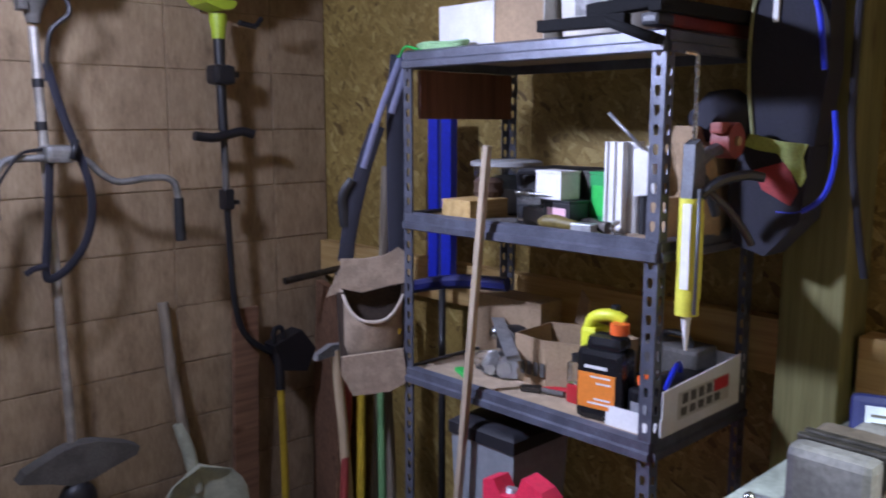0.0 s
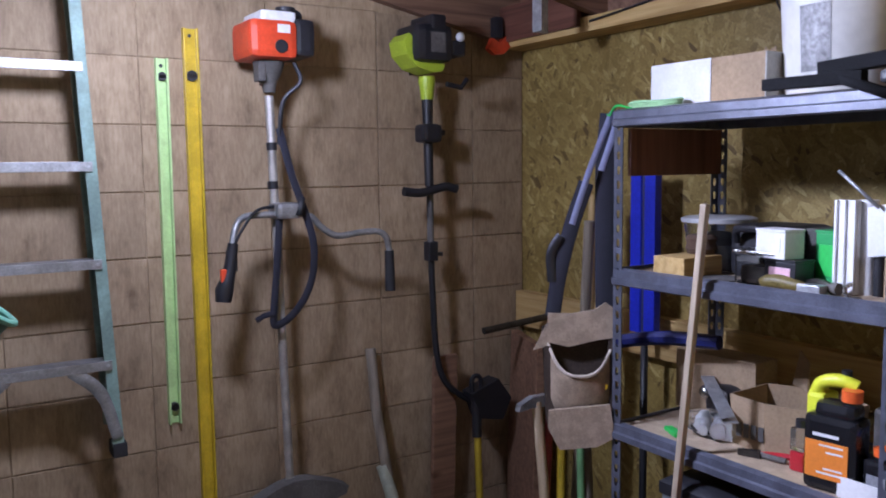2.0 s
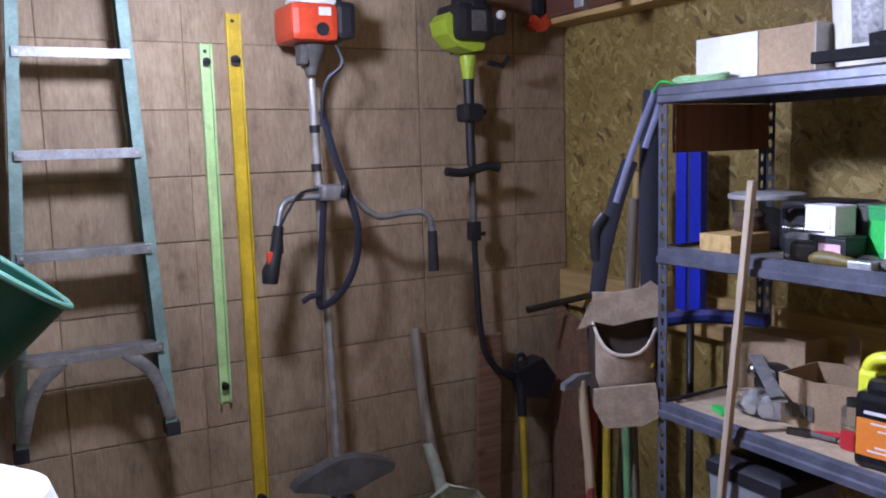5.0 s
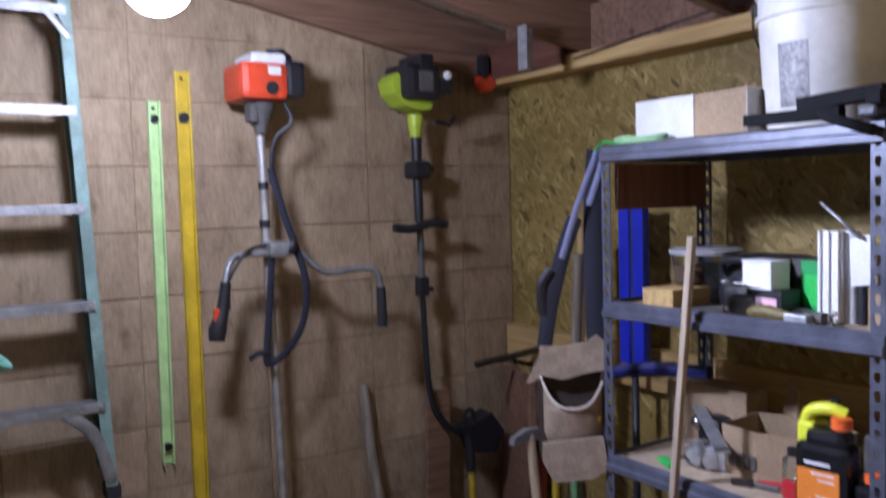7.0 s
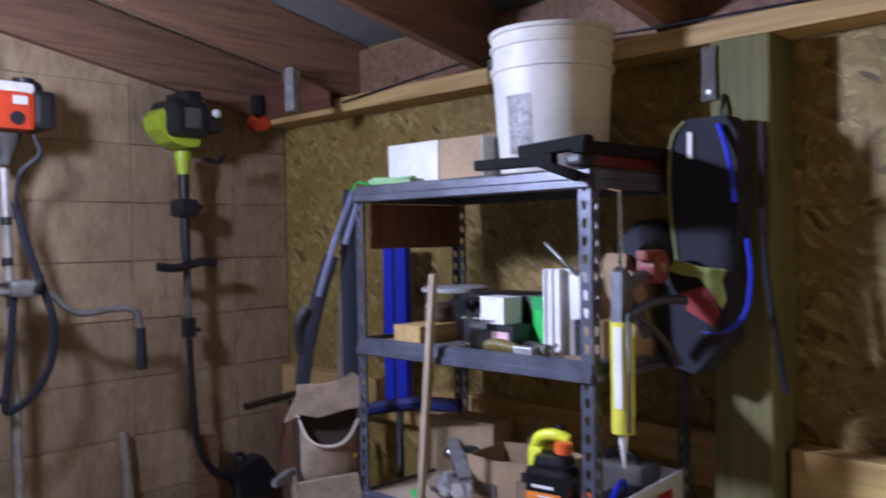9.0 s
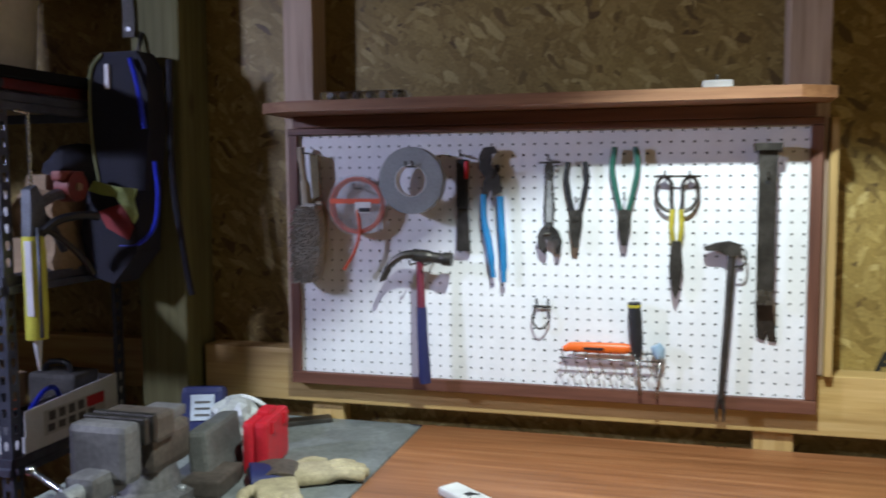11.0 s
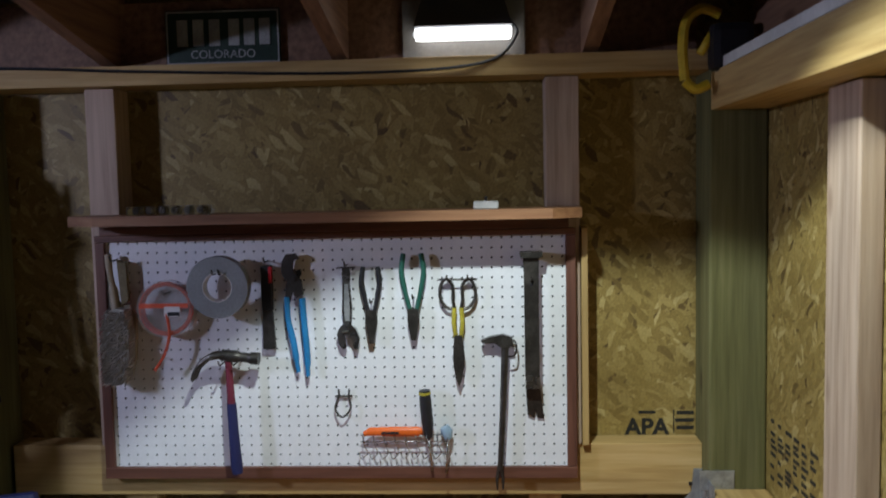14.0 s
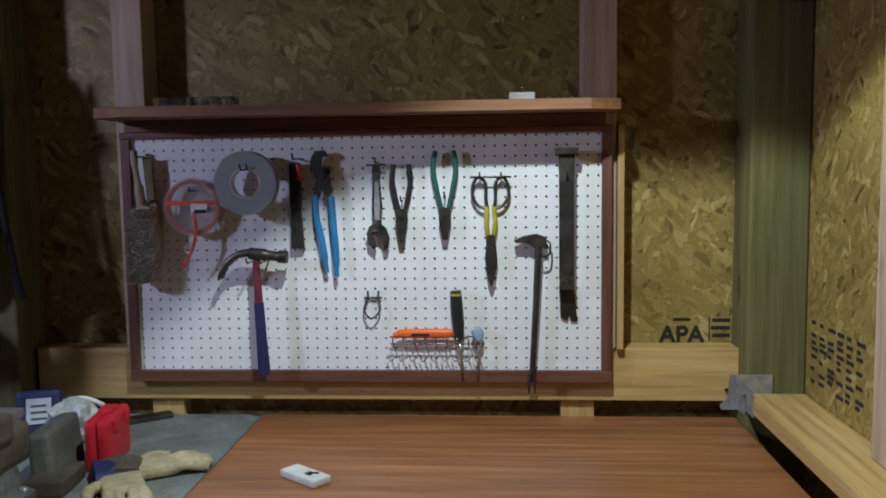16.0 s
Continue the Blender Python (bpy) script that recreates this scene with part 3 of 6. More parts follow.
for z in (1.245, 1.125):
    part("clamp_band", tube(bmesh.new(), [(-0.026, -0.03, z - 0.012), (-0.027, -0.03, z + 0.012)], 0.0165, 12), M_DARK, bc)
bm = block(-0.04, 0.045, -0.1, -0.01, 1.02, 1.07, 0.014)
hub = part("handlebar_clamp", bm, M_ALU, bc)
part("knob", tube(bmesh.new(), [(0.03, -0.1, 1.03), (0.045, -0.09, 1.085)], 0.012, 8), M_DARK, hub)
bar = part("handlebar", tube(bmesh.new(), curve_pts([(-0.185, -0.09, 1.30 - 0.42 + 0.06), (-0.165, -0.08, 1.005), (-0.13, -0.07, 1.032), (-0.05, -0.07, 1.035), (0.04, -0.07, 1.035), (0.085, -0.07, 1.02), (0.12, -0.07, 0.985), (0.17, -0.075, 0.958), (0.25, -0.08, 0.965), (0.31, -0.085, 0.965), (0.34, -0.09, 0.945), (0.35, -0.09, 0.9)]), 0.0105, 12), M_ALU, bc)
bm = tube(bmesh.new(), [(-0.18, -0.09, 0.955), (-0.192, -0.09, 0.88), (-0.2, -0.09, 0.85), (-0.212, -0.09, 0.815), (-0.216, -0.09, 0.782)], [0.016, 0.019, 0.021, 0.028, 0.024], 12)
quadbox(bm, -0.2, -0.17, -0.1, -0.075, 0.87, 0.935, 0.004)
part("throttle_grip", bm, M_DARK, bc)
part("stop_switch", block(-0.224, -0.206, -0.105, -0.09, 0.84, 0.88, 0.003), M_ORANGE, bc)
part("grip", tube(bmesh.new(), [(0.35, -0.09, 0.9), (0.352, -0.09, 0.765)], [0.0155, 0.0175], 12), M_RUBBER, bc)
part("control_cable", tube(bmesh.new(), curve_pts([(-0.02, -0.06, 1.06), (-0.1, -0.085, 1.05), (-0.15, -0.1, 1.0), (-0.18, -0.1, 0.95)]), 0.005, 6), M_DARK, bc)
strap = tube(bmesh.new(), curve_pts([(-0.01, -0.055, 1.3), (0.02, -0.07, 1.16), (0.05, -0.08, 1.06), (0.08, -0.085, 0.95), (0.08, -0.08, 0.85), (0.05, -0.08, 0.77), (0.0, -0.075, 0.71), (-0.05, -0.075, 0.69), (-0.055, -0.08, 0.74), (-0.04, -0.075, 0.86), (-0.025, -0.075, 1.02)]), 0.0125, 8, flat=0.25)
part("harness_strap", strap, M_STRAP, bc)
part("strap_tail", tube(bmesh.new(), [(-0.055, -0.085, 0.73), (-0.09, -0.085, 0.725), (-0.115, -0.085, 0.712)], 0.009, 6, flat=0.3), M_STRAP, bc)
bm = slab(bmesh.new(), [(-0.17, 0.1), (-0.15, 0.125), (-0.05, 0.165), (0.0, 0.175), (0.06, 0.17), (0.15, 0.14), (0.19, 0.12), (0.18, 0.095), (0.1, 0.075), (0.04, 0.055), (-0.02, 0.05), (-0.08, 0.075)], -0.075, -0.012, None, 0.008)
part("guard", bm, M_GUARD, bc)
part("gear_case", tube(bmesh.new(), [(0.0, -0.03, 0.13), (0.005, -0.045, 0.05)], [0.02, 0.028], 12), M_GALV, bc)
part("trimmer_head", ball(bmesh.new(), (-0.005, -0.06, 0.0), 0.058, 18, (1, 0.7, 1)), M_DARK, bc)
part("hanger_nail", tube(bmesh.new(), [(0.0, 0.13, 1.45), (0.0, -0.02, 1.455)], 0.005, 6), M_IRON, bc)

# string trimmer
st = thing("string_trimmer", (-0.505, 2.84, 0.6), "lime and black string trimmer with curved shaft hung on plywood", "string trimmer")
bm = slab(bmesh.new(), [(-0.13, 1.42), (-0.12, 1.375), (-0.08, 1.335), (-0.02, 1.318), (0.02, 1.325), (0.03, 1.345), (0.0, 1.355), (-0.05, 1.375), (-0.09, 1.425), (-0.11, 1.445)], -0.09, 0.03, None, 0.012)
part("fuel_tank", bm, M_LIMEPL, st)
bm = block(-0.1, 0.045, -0.13, 0.04, 1.35, 1.48, 0.03)
quadbox(bm, -0.045, 0.015, -0.13, 0.02, 1.455, 1.51, 0.012)
part("engine_cover", bm, M_DARK, st)
part("starter_plate", block(-0.05, 0.01, -0.131, -0.122, 1.38, 1.45, 0.004), M_GUARD, st)
part("muffler", block(0.04, 0.1, -0.12, 0.0, 1.375, 1.43, 0.012), M_DARK, st)
part("primer", ball(bmesh.new(), (0.075, -0.12, 1.44), 0.016), M_SHROUD, st)
part("starter_handle", tube(bmesh.new(), [(0.03, -0.1, 1.28), (0.09, -0.1, 1.27), (0.115, -0.1, 1.3)], 0.009, 8), M_DARK, st)
part("collar", lathe(bmesh.new(), [(0.022, 1.23), (0.024, 1.26), (0.03, 1.29), (0.028, 1.31)], 14, pose(-0.008, -0.03, 0)), M_LIMEPL, st)
part("upper_grip", tube(bmesh.new(), [(-0.008, -0.03, 1.3), (-0.006, -0.03, 1.1), (-0.004, -0.03, 0.93)], [0.021, 0.017, 0.016], 12), M_DARK, st)
bm = block(-0.045, 0.035, -0.065, 0.005, 1.08, 1.145, 0.016)
quadbox(bm, 0.025, 0.055, -0.05, -0.01, 1.105, 1.125, 0.006)
part("trigger_housing", bm, M_DARK, st)
part("loop_handle", tube(bmesh.new(), curve_pts([(-0.125, -0.06, 0.912), (-0.06, -0.06, 0.905), (0.0, -0.055, 0.915), (0.05, -0.06, 0.925), (0.09, -0.065, 0.915)]), 0.0155, 10), M_DARK, st)
part("shaft", tube(bmesh.new(), curve_pts([(-0.004, -0.03, 0.95), (0.0, -0.03, 0.69), (0.008, -0.03, 0.45), (0.018, -0.03, 0.32), (0.04, -0.03, 0.235), (0.08, -0.03, 0.18), (0.14, -0.03, 0.135), (0.17, -0.03, 0.12)]), 0.0115, 12), M_DARK, st)
part("shaft_sleeve", tube(bmesh.new(), [(-0.002, -0.03, 0.9), (-0.001, -0.03, 0.72)], 0.0122, 12), M_GUARD, st)
bm = block(-0.02, 0.02, -0.05, -0.01, 0.66, 0.73, 0.006)
quadbox(bm, 0.018, 0.045, -0.04, -0.02, 0.675, 0.69, 0.003)
part("shaft_coupler", bm, M_DARK, st)
part("guard", slab(bmesh.new(), [(0.14, 0.16), (0.26, 0.2), (0.32, 0.12), (0.28, 0.04), (0.18, 0.06)], -0.08, 0.0, None, 0.01), M_DARK, st)
part("hanger_nail", tube(bmesh.new(), [(-0.01, 0.09, 1.33), (-0.01, -0.02, 1.335)], 0.005, 6), M_IRON, st)

# scoop shovel and corner tools
sc = thing("scoop_shovel", (-0.68, 2.83, 0.0), "cream plastic scoop shovel with worn wooden handle leaning on plywood", "shovel")
part("handle", tube(bmesh.new(), [(-0.03, 0.07, 0.95), (-0.03, 0.03, 0.72), (-0.012, -0.01, 0.5)], 0.019, 10), M_GREYWOOD, sc)
part("socket", tube(bmesh.new(), [(-0.03, 0.0, 0.54), (-0.01, -0.03, 0.44), (0.01, -0.045, 0.3)], [0.021, 0.024, 0.02], 10), M_CREAM, sc)
bm = bmesh.new()
n = 10
grid = []
for i in range(n + 1):
    v = i / n
    z = 0.4 - 0.38 * v
    hw = 0.165 * min(1, math.sqrt(max(0.0, 1 - (1 - min(1, v * 2.4)) ** 2)) + 0.02)
    grid.append([bm.verts.new((0.01 + hw * u, -0.03 - 0.05 * v + 0.0 - 0.05 * u * u * 1.0, z)) for u in (-1, -0.7, -0.35, 0, 0.35, 0.7, 1)])
for a, b in zip(grid, grid[1:]):
    for k in range(6):
        bm.faces.new((a[k], a[k + 1], b[k + 1], b[k])).smooth = True
blade = part("blade", bm, M_CREAM, sc)
blade.modifiers.new("thick", "SOLIDIFY").thickness = 0.004


def handle_tool(name, label, cat, top, foot, r, mat, head=None, grip=None):
    t = thing(name, (foot[0], foot[1], 0), label, cat)
    o = Vector((foot[0], foot[1], 0))
    a, b = Vector(top) - o, Vector(foot) - o
    part("handle", tube(bmesh.new(), [a, a.lerp(b, 0.5) + Vector((0.004, 0, 0)), b], r, 10), mat, t)
    if grip:
        part("grip", tube(bmesh.new(), [a + (a - b) * 0.002, a.lerp(b, grip)], r * 1.35, 10), M_DARK, t)
    if head:
        head(t, a, b)
    return t


def d_grip(t, a, b):
    part("loop_grip", tube(bmesh.new(), curve_pts([a, a + Vector((-0.02, 0, 0.03)), a + Vector((-0.015, 0, 0.075)), a + Vector((0.015, 0, 0.075)), a + Vector((0.02, 0, 0.03)), a]), 0.009, 8), M_DARK, t)


M_YHANDLE = plain("yellow_fibreglass_handle", (0.55, 0.38, 0.03), 0.45, 0, 0.12, 40, 0.3)
M_RHANDLE = plain("faded_red_handle", (0.35, 0.05, 0.045), 0.5, 0, 0.2, 40, 0.3)
M_GHANDLE = plain("faded_green_handle", (0.16, 0.34, 0.14), 0.5, 0, 0.2, 40, 0.3)
handle_tool("digging_tool", "yellow-handled digging tool with black loop grip in the corner", "garden tool", (-0.335, 2.78, 0.74), (-0.36, 2.72, 0.0), 0.0135, M_YHANDLE, d_grip, 0.2)
handle_tool("axe", "axe with a bent pale wooden handle in the corner", "axe", (-0.45, 2.28, 0.86), (-0.42, 2.26, 0.35), 0.016, M_STICK,
            lambda t, a, b: (part("head", slab(bmesh.new(), [(-0.07, 0.0), (-0.02, 0.02), (0.04, 0.018), (0.04, -0.02), (-0.02, -0.015), (-0.075, -0.02)], -0.012, 0.012, Matrix.Translation(a)), M_GALV, t), part("lower_handle", tube(bmesh.new(), curve_pts([b, b + Vector((0.012, 0, -0.12)), b + Vector((0, 0, -0.35))]), 0.017, 10), M_STICK, t)))
handle_tool("rake", "faded red garden tool handle leaning in the corner", "garden tool", (-0.38, 2.3, 0.8), (-0.52, 2.2, 0.0), 0.0135, M_RHANDLE)
handle_tool("hoe", "yellow garden tool handle leaning in the corner", "garden tool", (-0.33, 2.3, 0.95), (-0.43, 2.2, 0.0), 0.0135, M_YHANDLE)
handle_tool("broom", "faded green broom handle leaning in the corner", "broom", (-0.27, 2.28, 0.78), (-0.4, 2.12, 0.0), 0.0125, M_GHANDLE)
handle_tool("shovel", "grey weathered shovel handle leaning in the corner", "shovel", (-0.2, 2.35, 1.0), (-0.28, 2.2, 0.0), 0.017, M_GREYWOOD)
handle_tool("garden_fork", "grey garden fork handle behind the tool bag", "garden tool", (-0.26, 2.25, 1.42), (-0.3, 2.3, 0.0), 0.017, M_GREYWOOD)
handle_tool("pole", "pale yellow wooden pole leaning behind the tool bag", "pole", (-0.2, 2.3, 1.5), (-0.25, 2.3, 0.0), 0.014, M_PINE["z"])
solo("plywood_offcut", block(0, 0.03, -0.32, 0.0, 0, 0.95, 0.003), M_RAFTER, "dark plywood offcut leaning in the corner", "board", (-0.12, 2.9, 0.0), (0, 2, -20))
solo("plank", block(-0.05, 0.05, -0.02, 0.0, 0, 0.9, 0.003), M_RAFTER, "brown plank standing against plywood", "board", (-0.43, 2.9, 0.0), (3, 0, 0))
solo("steel_bar", tube(bmesh.new(), [(-0.2, 0, 0), (0.22, 0, 0.03)], 0.013, 10), M_IRON, "dark steel bar fixed across the corner", "bar", (-0.14, 2.72, 1.0))

# tub and odds by the ladder
tub = thing("garden_tub", (-2.03, 2.5, 1.36), "dark green plastic tub with pale rim hung tilted", "tub", rot=(0, 38, 0))
part("body", lathe(bmesh.new(), [(0.0, -0.3), (0.14, -0.3), (0.15, -0.29), (0.195, -0.005), (0.189, -0.004), (0.145, -0.28), (0.0, -0.285)], 32), M_TUB, tub)
bm = bmesh.new()
ring = [(0.2 * math.cos(a), 0.2 * math.sin(a), 0.0) for a in (2 * math.pi * k / 32 for k in range(33))]
part("rim", tube(bm, ring, 0.0085, 8), M_TUBRIM, tub)
part("hook", tube(bmesh.new(), curve_pts([(-0.19, 0.05, 0.0), (-0.2, 0.2, 0.08), (-0.12, 0.42, 0.2)]), 0.005, 6), M_IRON, tub)

red = thing("spring_clip", (-0.17, 2.86, 2.04), "small black and red clamp hung on the rim board", "clamp")
part("jaw", block(-0.02, 0.015, -0.02, 0.02, 0.03, 0.11, 0.008), M_DARK, red)
part("handle", slab(bmesh.new(), [(-0.05, -0.01), (-0.03, 0.03), (0.0, 0.015), (0.03, 0.04), (0.05, 0.0), (0.02, -0.025), (-0.02, -0.03)], -0.015, 0.015, None, 0.004), M_ORANGE, red)
hang = thing("joist_hanger", (-0.34, 2.398, 2.015), "galvanised joist hanger on the rafter", "bracket")
part("plate", block(-0.03, 0.03, -0.004, 0.0, 0, 0.14, 0.001), M_GALV, hang)
part("flange", block(-0.03, -0.027, -0.045, -0.0045, 0, 0.14, 0.001), M_GALV, hang)
flood = thing("work_light", (-1.6, 2.05, 2.03), "glaring white work light hung from a rafter", "lamp")
M_LAMP = glow("flood_glow", (0.8, 0.88, 1.3), 104)
part("housing", lathe(bmesh.new(), [(0.02, 0.165), (0.05, 0.15), (0.078, 0.115), (0.082, 0.1)], 20), M_DARK, flood)
part("bulb", ball(bmesh.new(), (0, 0, 0.05), 0.075, 24), M_LAMP, flood)
part("cord", tube(bmesh.new(), curve_pts([(0, 0, 0.16), (0.012, 0.01, 0.3), (-0.01, 0.02, 0.45), (0.0, 0.02, 0.565)]), 0.005, 6), M_DARK, flood)

jug = thing("plastic_jug", (-2.11, 1.5, 0.92), "white plastic jug with purple band on a crate", "jug")
part("body", lathe(bmesh.new(), [(0.0, 0.0), (0.12, 0.0), (0.13, 0.02), (0.13, 0.18), (0.11, 0.24), (0.05, 0.275), (0.0, 0.28)], 32), M_SHROUD, jug)
part("band", lathe(bmesh.new(), [(0.1312, 0.1), (0.1325, 0.105), (0.1325, 0.16), (0.1312, 0.165)], 32), plain("purple_band", (0.06, 0.03, 0.2), 0.45, 0, 0.15, 40, 0.15), jug)
part("cap", tube(bmesh.new(), [(0, 0, 0.275), (0, 0, 0.3)], 0.025, 16), M_DARK, jug)
crate = thing("wooden_crate", (-2.11, 1.5, 0), "tall weathered wooden crate below the plastic jug", "crate")
for k in range(6):
    part("slat", block(-0.17, 0.17, -0.17, 0.17, 0.15 * k, 0.15 * k + 0.14, 0.004), M_GREYWOOD, crate)
part("lid", block(-0.18, 0.18, -0.18, 0.18, 0.9, 0.919, 0.003), M_GREYWOOD, crate)
truck = thing("hand_truck", (-1.69, 1.5, 0), "chrome tube hand truck with rounded top", "hand truck")
part("frame", tube(bmesh.new(), curve_pts([(-0.14, 0.12, 0.02), (-0.14, 0.06, 0.7), (-0.12, 0.0, 0.93), (-0.03, -0.03, 1.0), (0.03, -0.03, 1.0), (0.12, 0.0, 0.93), (0.14, 0.06, 0.7), (0.14, 0.12, 0.02)]), 0.016, 12), M_CHROME, truck)
part("toe_plate", block(-0.18, 0.18, 0.1, 0.3, 0.0, 0.012, 0.002), M_GALV, truck)

# ---- things on the shelving ----
M_BLACKB = plain("glossy_black_bottle", (0.012, 0.012, 0.014), 0.25, 0, 0.2, 20, 0.1)
M_LABEL = plain("orange_label_paper", (0.85, 0.25, 0.03), 0.6, 0, 0.08, 30, 0.1)
M_NEON = plain("neon_yellow_plastic", (0.75, 0.78, 0.05), 0.4, 0, 0.08, 30, 0.1)
M_CAP = plain("orange_cap_plastic", (0.85, 0.14, 0.03), 0.4, 0, 0.08, 30, 0.1)
M_CARD = plain("brown_cardboard", (0.4, 0.28, 0.17), 0.85, 0, 0.15, 30, 0.2)
M_PAPER = plain("white_card", (0.78, 0.77, 0.76), 0.7, 0, 0.05, 30, 0.12)
M_BUCKET = plain("scuffed_white_bucket_plastic", (0.7, 0.68, 0.62), 0.45, 0, 0.06, 12, 0.16)
M_BLUE = plain("bright_blue_enamel", (0.02, 0.04, 0.62), 0.35, 0.1, 0.15, 30, 0.15)
M_NAVY = plain("navy_strap_cloth", (0.05, 0.055, 0.14), 0.85, 0, 0.3, 90, 0.2)
M_CANVAS = plain("tan_canvas", (0.36, 0.27, 0.19), 0.9, 0, 0.2, 90, 0.3, 0.4)
M_GREENBOX = plain("green_carton", (0.02, 0.33, 0.09), 0.5, 0, 0.12, 30, 0.1)
M_REDPL = plain("red_plastic", (0.6, 0.02, 0.035), 0.4, 0, 0.12, 30, 0.15)
M_REDCHAIR = plain("pinkish_red_plastic", (0.7, 0.03, 0.08), 0.45, 0, 0.12, 30, 0.15)
M_CLEAR = clear("clear_plastic", (0.92, 0.94, 0.96), 0.2)
M_REDFLUID = plain("red_fluid", (0.45, 0.02, 0.03), 0.3, 0, 0.1, 30, 0.1)
M_GREENPL = plain("green_plastic", (0.03, 0.5, 0.09), 0.4, 0, 0.1, 30, 0.1)
M_CAULK = plain("yellow_caulk_label", (0.72, 0.68, 0.08), 0.5, 0, 0.1, 60, 0.1)
M_GREYBIN = plain("grey_bin_plastic", (0.24, 0.26, 0.28), 0.5, 0, 0.1, 20, 0.2)
M_OLIVE = plain("olive_brown_wood", (0.16, 0.12, 0.03), 0.5, 0, 0.3, 40, 0.3)
M_TAPEB = plain("black_tape", (0.012, 0.012, 0.014), 0.4, 0, 0.2, 40, 0.1)

# top shelf
bk = thing("plastic_bucket", (-0.29, 1.378, HIGH), "scuffed white five gallon plastic bucket on the top shelf", "bucket")
part("body", lathe(bmesh.new(), [(0.0, 0.002), (0.128, 0.0), (0.131, 0.006), (0.147, 0.262), (0.153, 0.264), (0.153, 0.276), (0.148, 0.278), (0.148, 0.318), (0.154, 0.32), (0.154, 0.328), (0.149, 0.33), (0.15, 0.35), (0.156, 0.352), (0.156, 0.362), (0.147, 0.362), (0.144, 0.34), (0.127, 0.01), (0.0, 0.01)], 40), M_BUCKET, bk)
part("bail_lug", block(-0.163, -0.148, -0.012, 0.012, 0.285, 0.312, 0.003, pose(0, 0, 0, 0, 0, -62)), M_GUARD, bk)
part("bail", tube(bmesh.new(), curve_pts([(0.16 * math.cos(a), 0.16 * math.sin(a), 0.3 - 0.13 * math.sin(2.4 - a)) for a in [2.4 - k * math.pi / 8 for k in range(9)]], 3), 0.0025, 6), M_IRON, bk)
bm = bmesh.new()
for i in range(9):
    a0, a1 = radians(168 + i * 3.2), radians(168 + (i + 1) * 3.2)
    q = [bm.verts.new((rr * math.cos(a), rr * math.sin(a), z)) for a, z, rr in ((a0, 0.06, 0.1353), (a1, 0.06, 0.1353), (a1, 0.2, 0.144), (a0, 0.2, 0.144))]
    bm.faces.new(q)
bmesh.ops.remove_doubles(bm, verts=bm.verts, dist=0.0003)
bkl = part("printed_panel", bm, plain("grey_faded_print", (0.42, 0.41, 0.4), 0.6, 0, 0.45, 22, 0.5), bk, "faded grey printing on the bucket")

cart = thing("carton", (-0.36, 1.68, HIGH), "white-faced cardboard carton with open flaps on the top shelf", "box")
part("body", block(-0.07, 0.14, -0.19, 0.15, 0.0, 0.118, 0.002), M_CARD, cart)
part("white_face", block(-0.073, -0.0705, -0.04, 0.15, 0.004, 0.118, 0.001), M_PAPER, cart)
# side turned from the work light: its shade is put into a greyer card
part("shaded_side", block(-0.072, 0.13, -0.1945, -0.1905, 0.003, 0.116, 0.001), plain("shaded_white_card", (0.5, 0.49, 0.45), 0.8, 0, 0.1, 30, 0.2), cart)
for i, (y, w, h) in enumerate(((-0.1, 0.05, 0.03), (-0.03, 0.04, 0.02), (-0.15, 0.03, 0.035))):
    part("torn_flap", slab(bmesh.new(), [(-w / 2, 0), (w / 2, 0), (w * 0.3, h), (0, h * 0.6), (-w * 0.4, h * 0.9)], -0.001, 0.001, pose(0.06, y, 0.118, 10, 0, 80)), M_CARD, cart)
gp = thing("green_twine", (-0.46, 1.79, HIGH), "coil of pale green twine on the top shelf", "twine")
bm = bmesh.new()
for k in range(4):
    pts = [(0.02 * math.cos(a) * (1 + 0.1 * k), 0.075 * math.sin(a) * (1 + 0.05 * k), 0.006 + 0.006 * k + 0.002 * math.sin(3 * a)) for a in [2 * math.pi * q / 20 for q in range(21)]]
    tube(bm, pts, 0.004, 6)
part("coil", bm, plain("pale_green_twine", (0.35, 0.6, 0.3), 0.7, 0, 0.2, 90, 0.1), gp)
part("loose_end", tube(bmesh.new(), curve_pts([(-0.02, 0.06, 0.01), (-0.035, 0.1, 0.02), (-0.02, 0.14, 0.0), (-0.01, 0.16, 0.0)]), 0.0035, 6), M_GREENPL, gp)
brk = thing("red_crowbar", (-0.5, 1.15, HIGH + 0.012), "dark red steel bar with black grip on the top shelf", "bar")
part("bar", block(0.02, 0.38, -0.02, 0.015, 0.0, 0.028, 0.005), plain("dark_red_enamel", (0.16, 0.02, 0.015), 0.5, 0.2, 0.2, 30, 0.3), brk)
part("grip", block(-0.03, 0.03, -0.022, 0.02, 0.0, 0.026, 0.008), M_DARK, brk)
M_FLATBLACK = plain("matt_black_steel_paint", (0.012, 0.012, 0.013), 0.85, 0, 0.3, 60, 0.2)
M_FLATBLACK.node_tree.nodes["Principled BSDF"].inputs["Specular IOR Level"].default_value = 0.15
br2 = thing("shelf_bracket", (-0.52, 1.14, HIGH + 0.006), "black steel angle brackets laid over the shelf corner", "bracket")
part("arm", block(-0.014, 0.014, 0.06, 0.27, 0.01, 0.034, 0.003, pose(0, 0, 0, 0, 0, 4)), M_FLATBLACK, br2)
part("plate", block(-0.018, 0.016, -0.03, 0.15, 0.038, 0.066, 0.004, pose(0, 0, 0, -3, 0, 0)), M_FLATBLACK, br2)
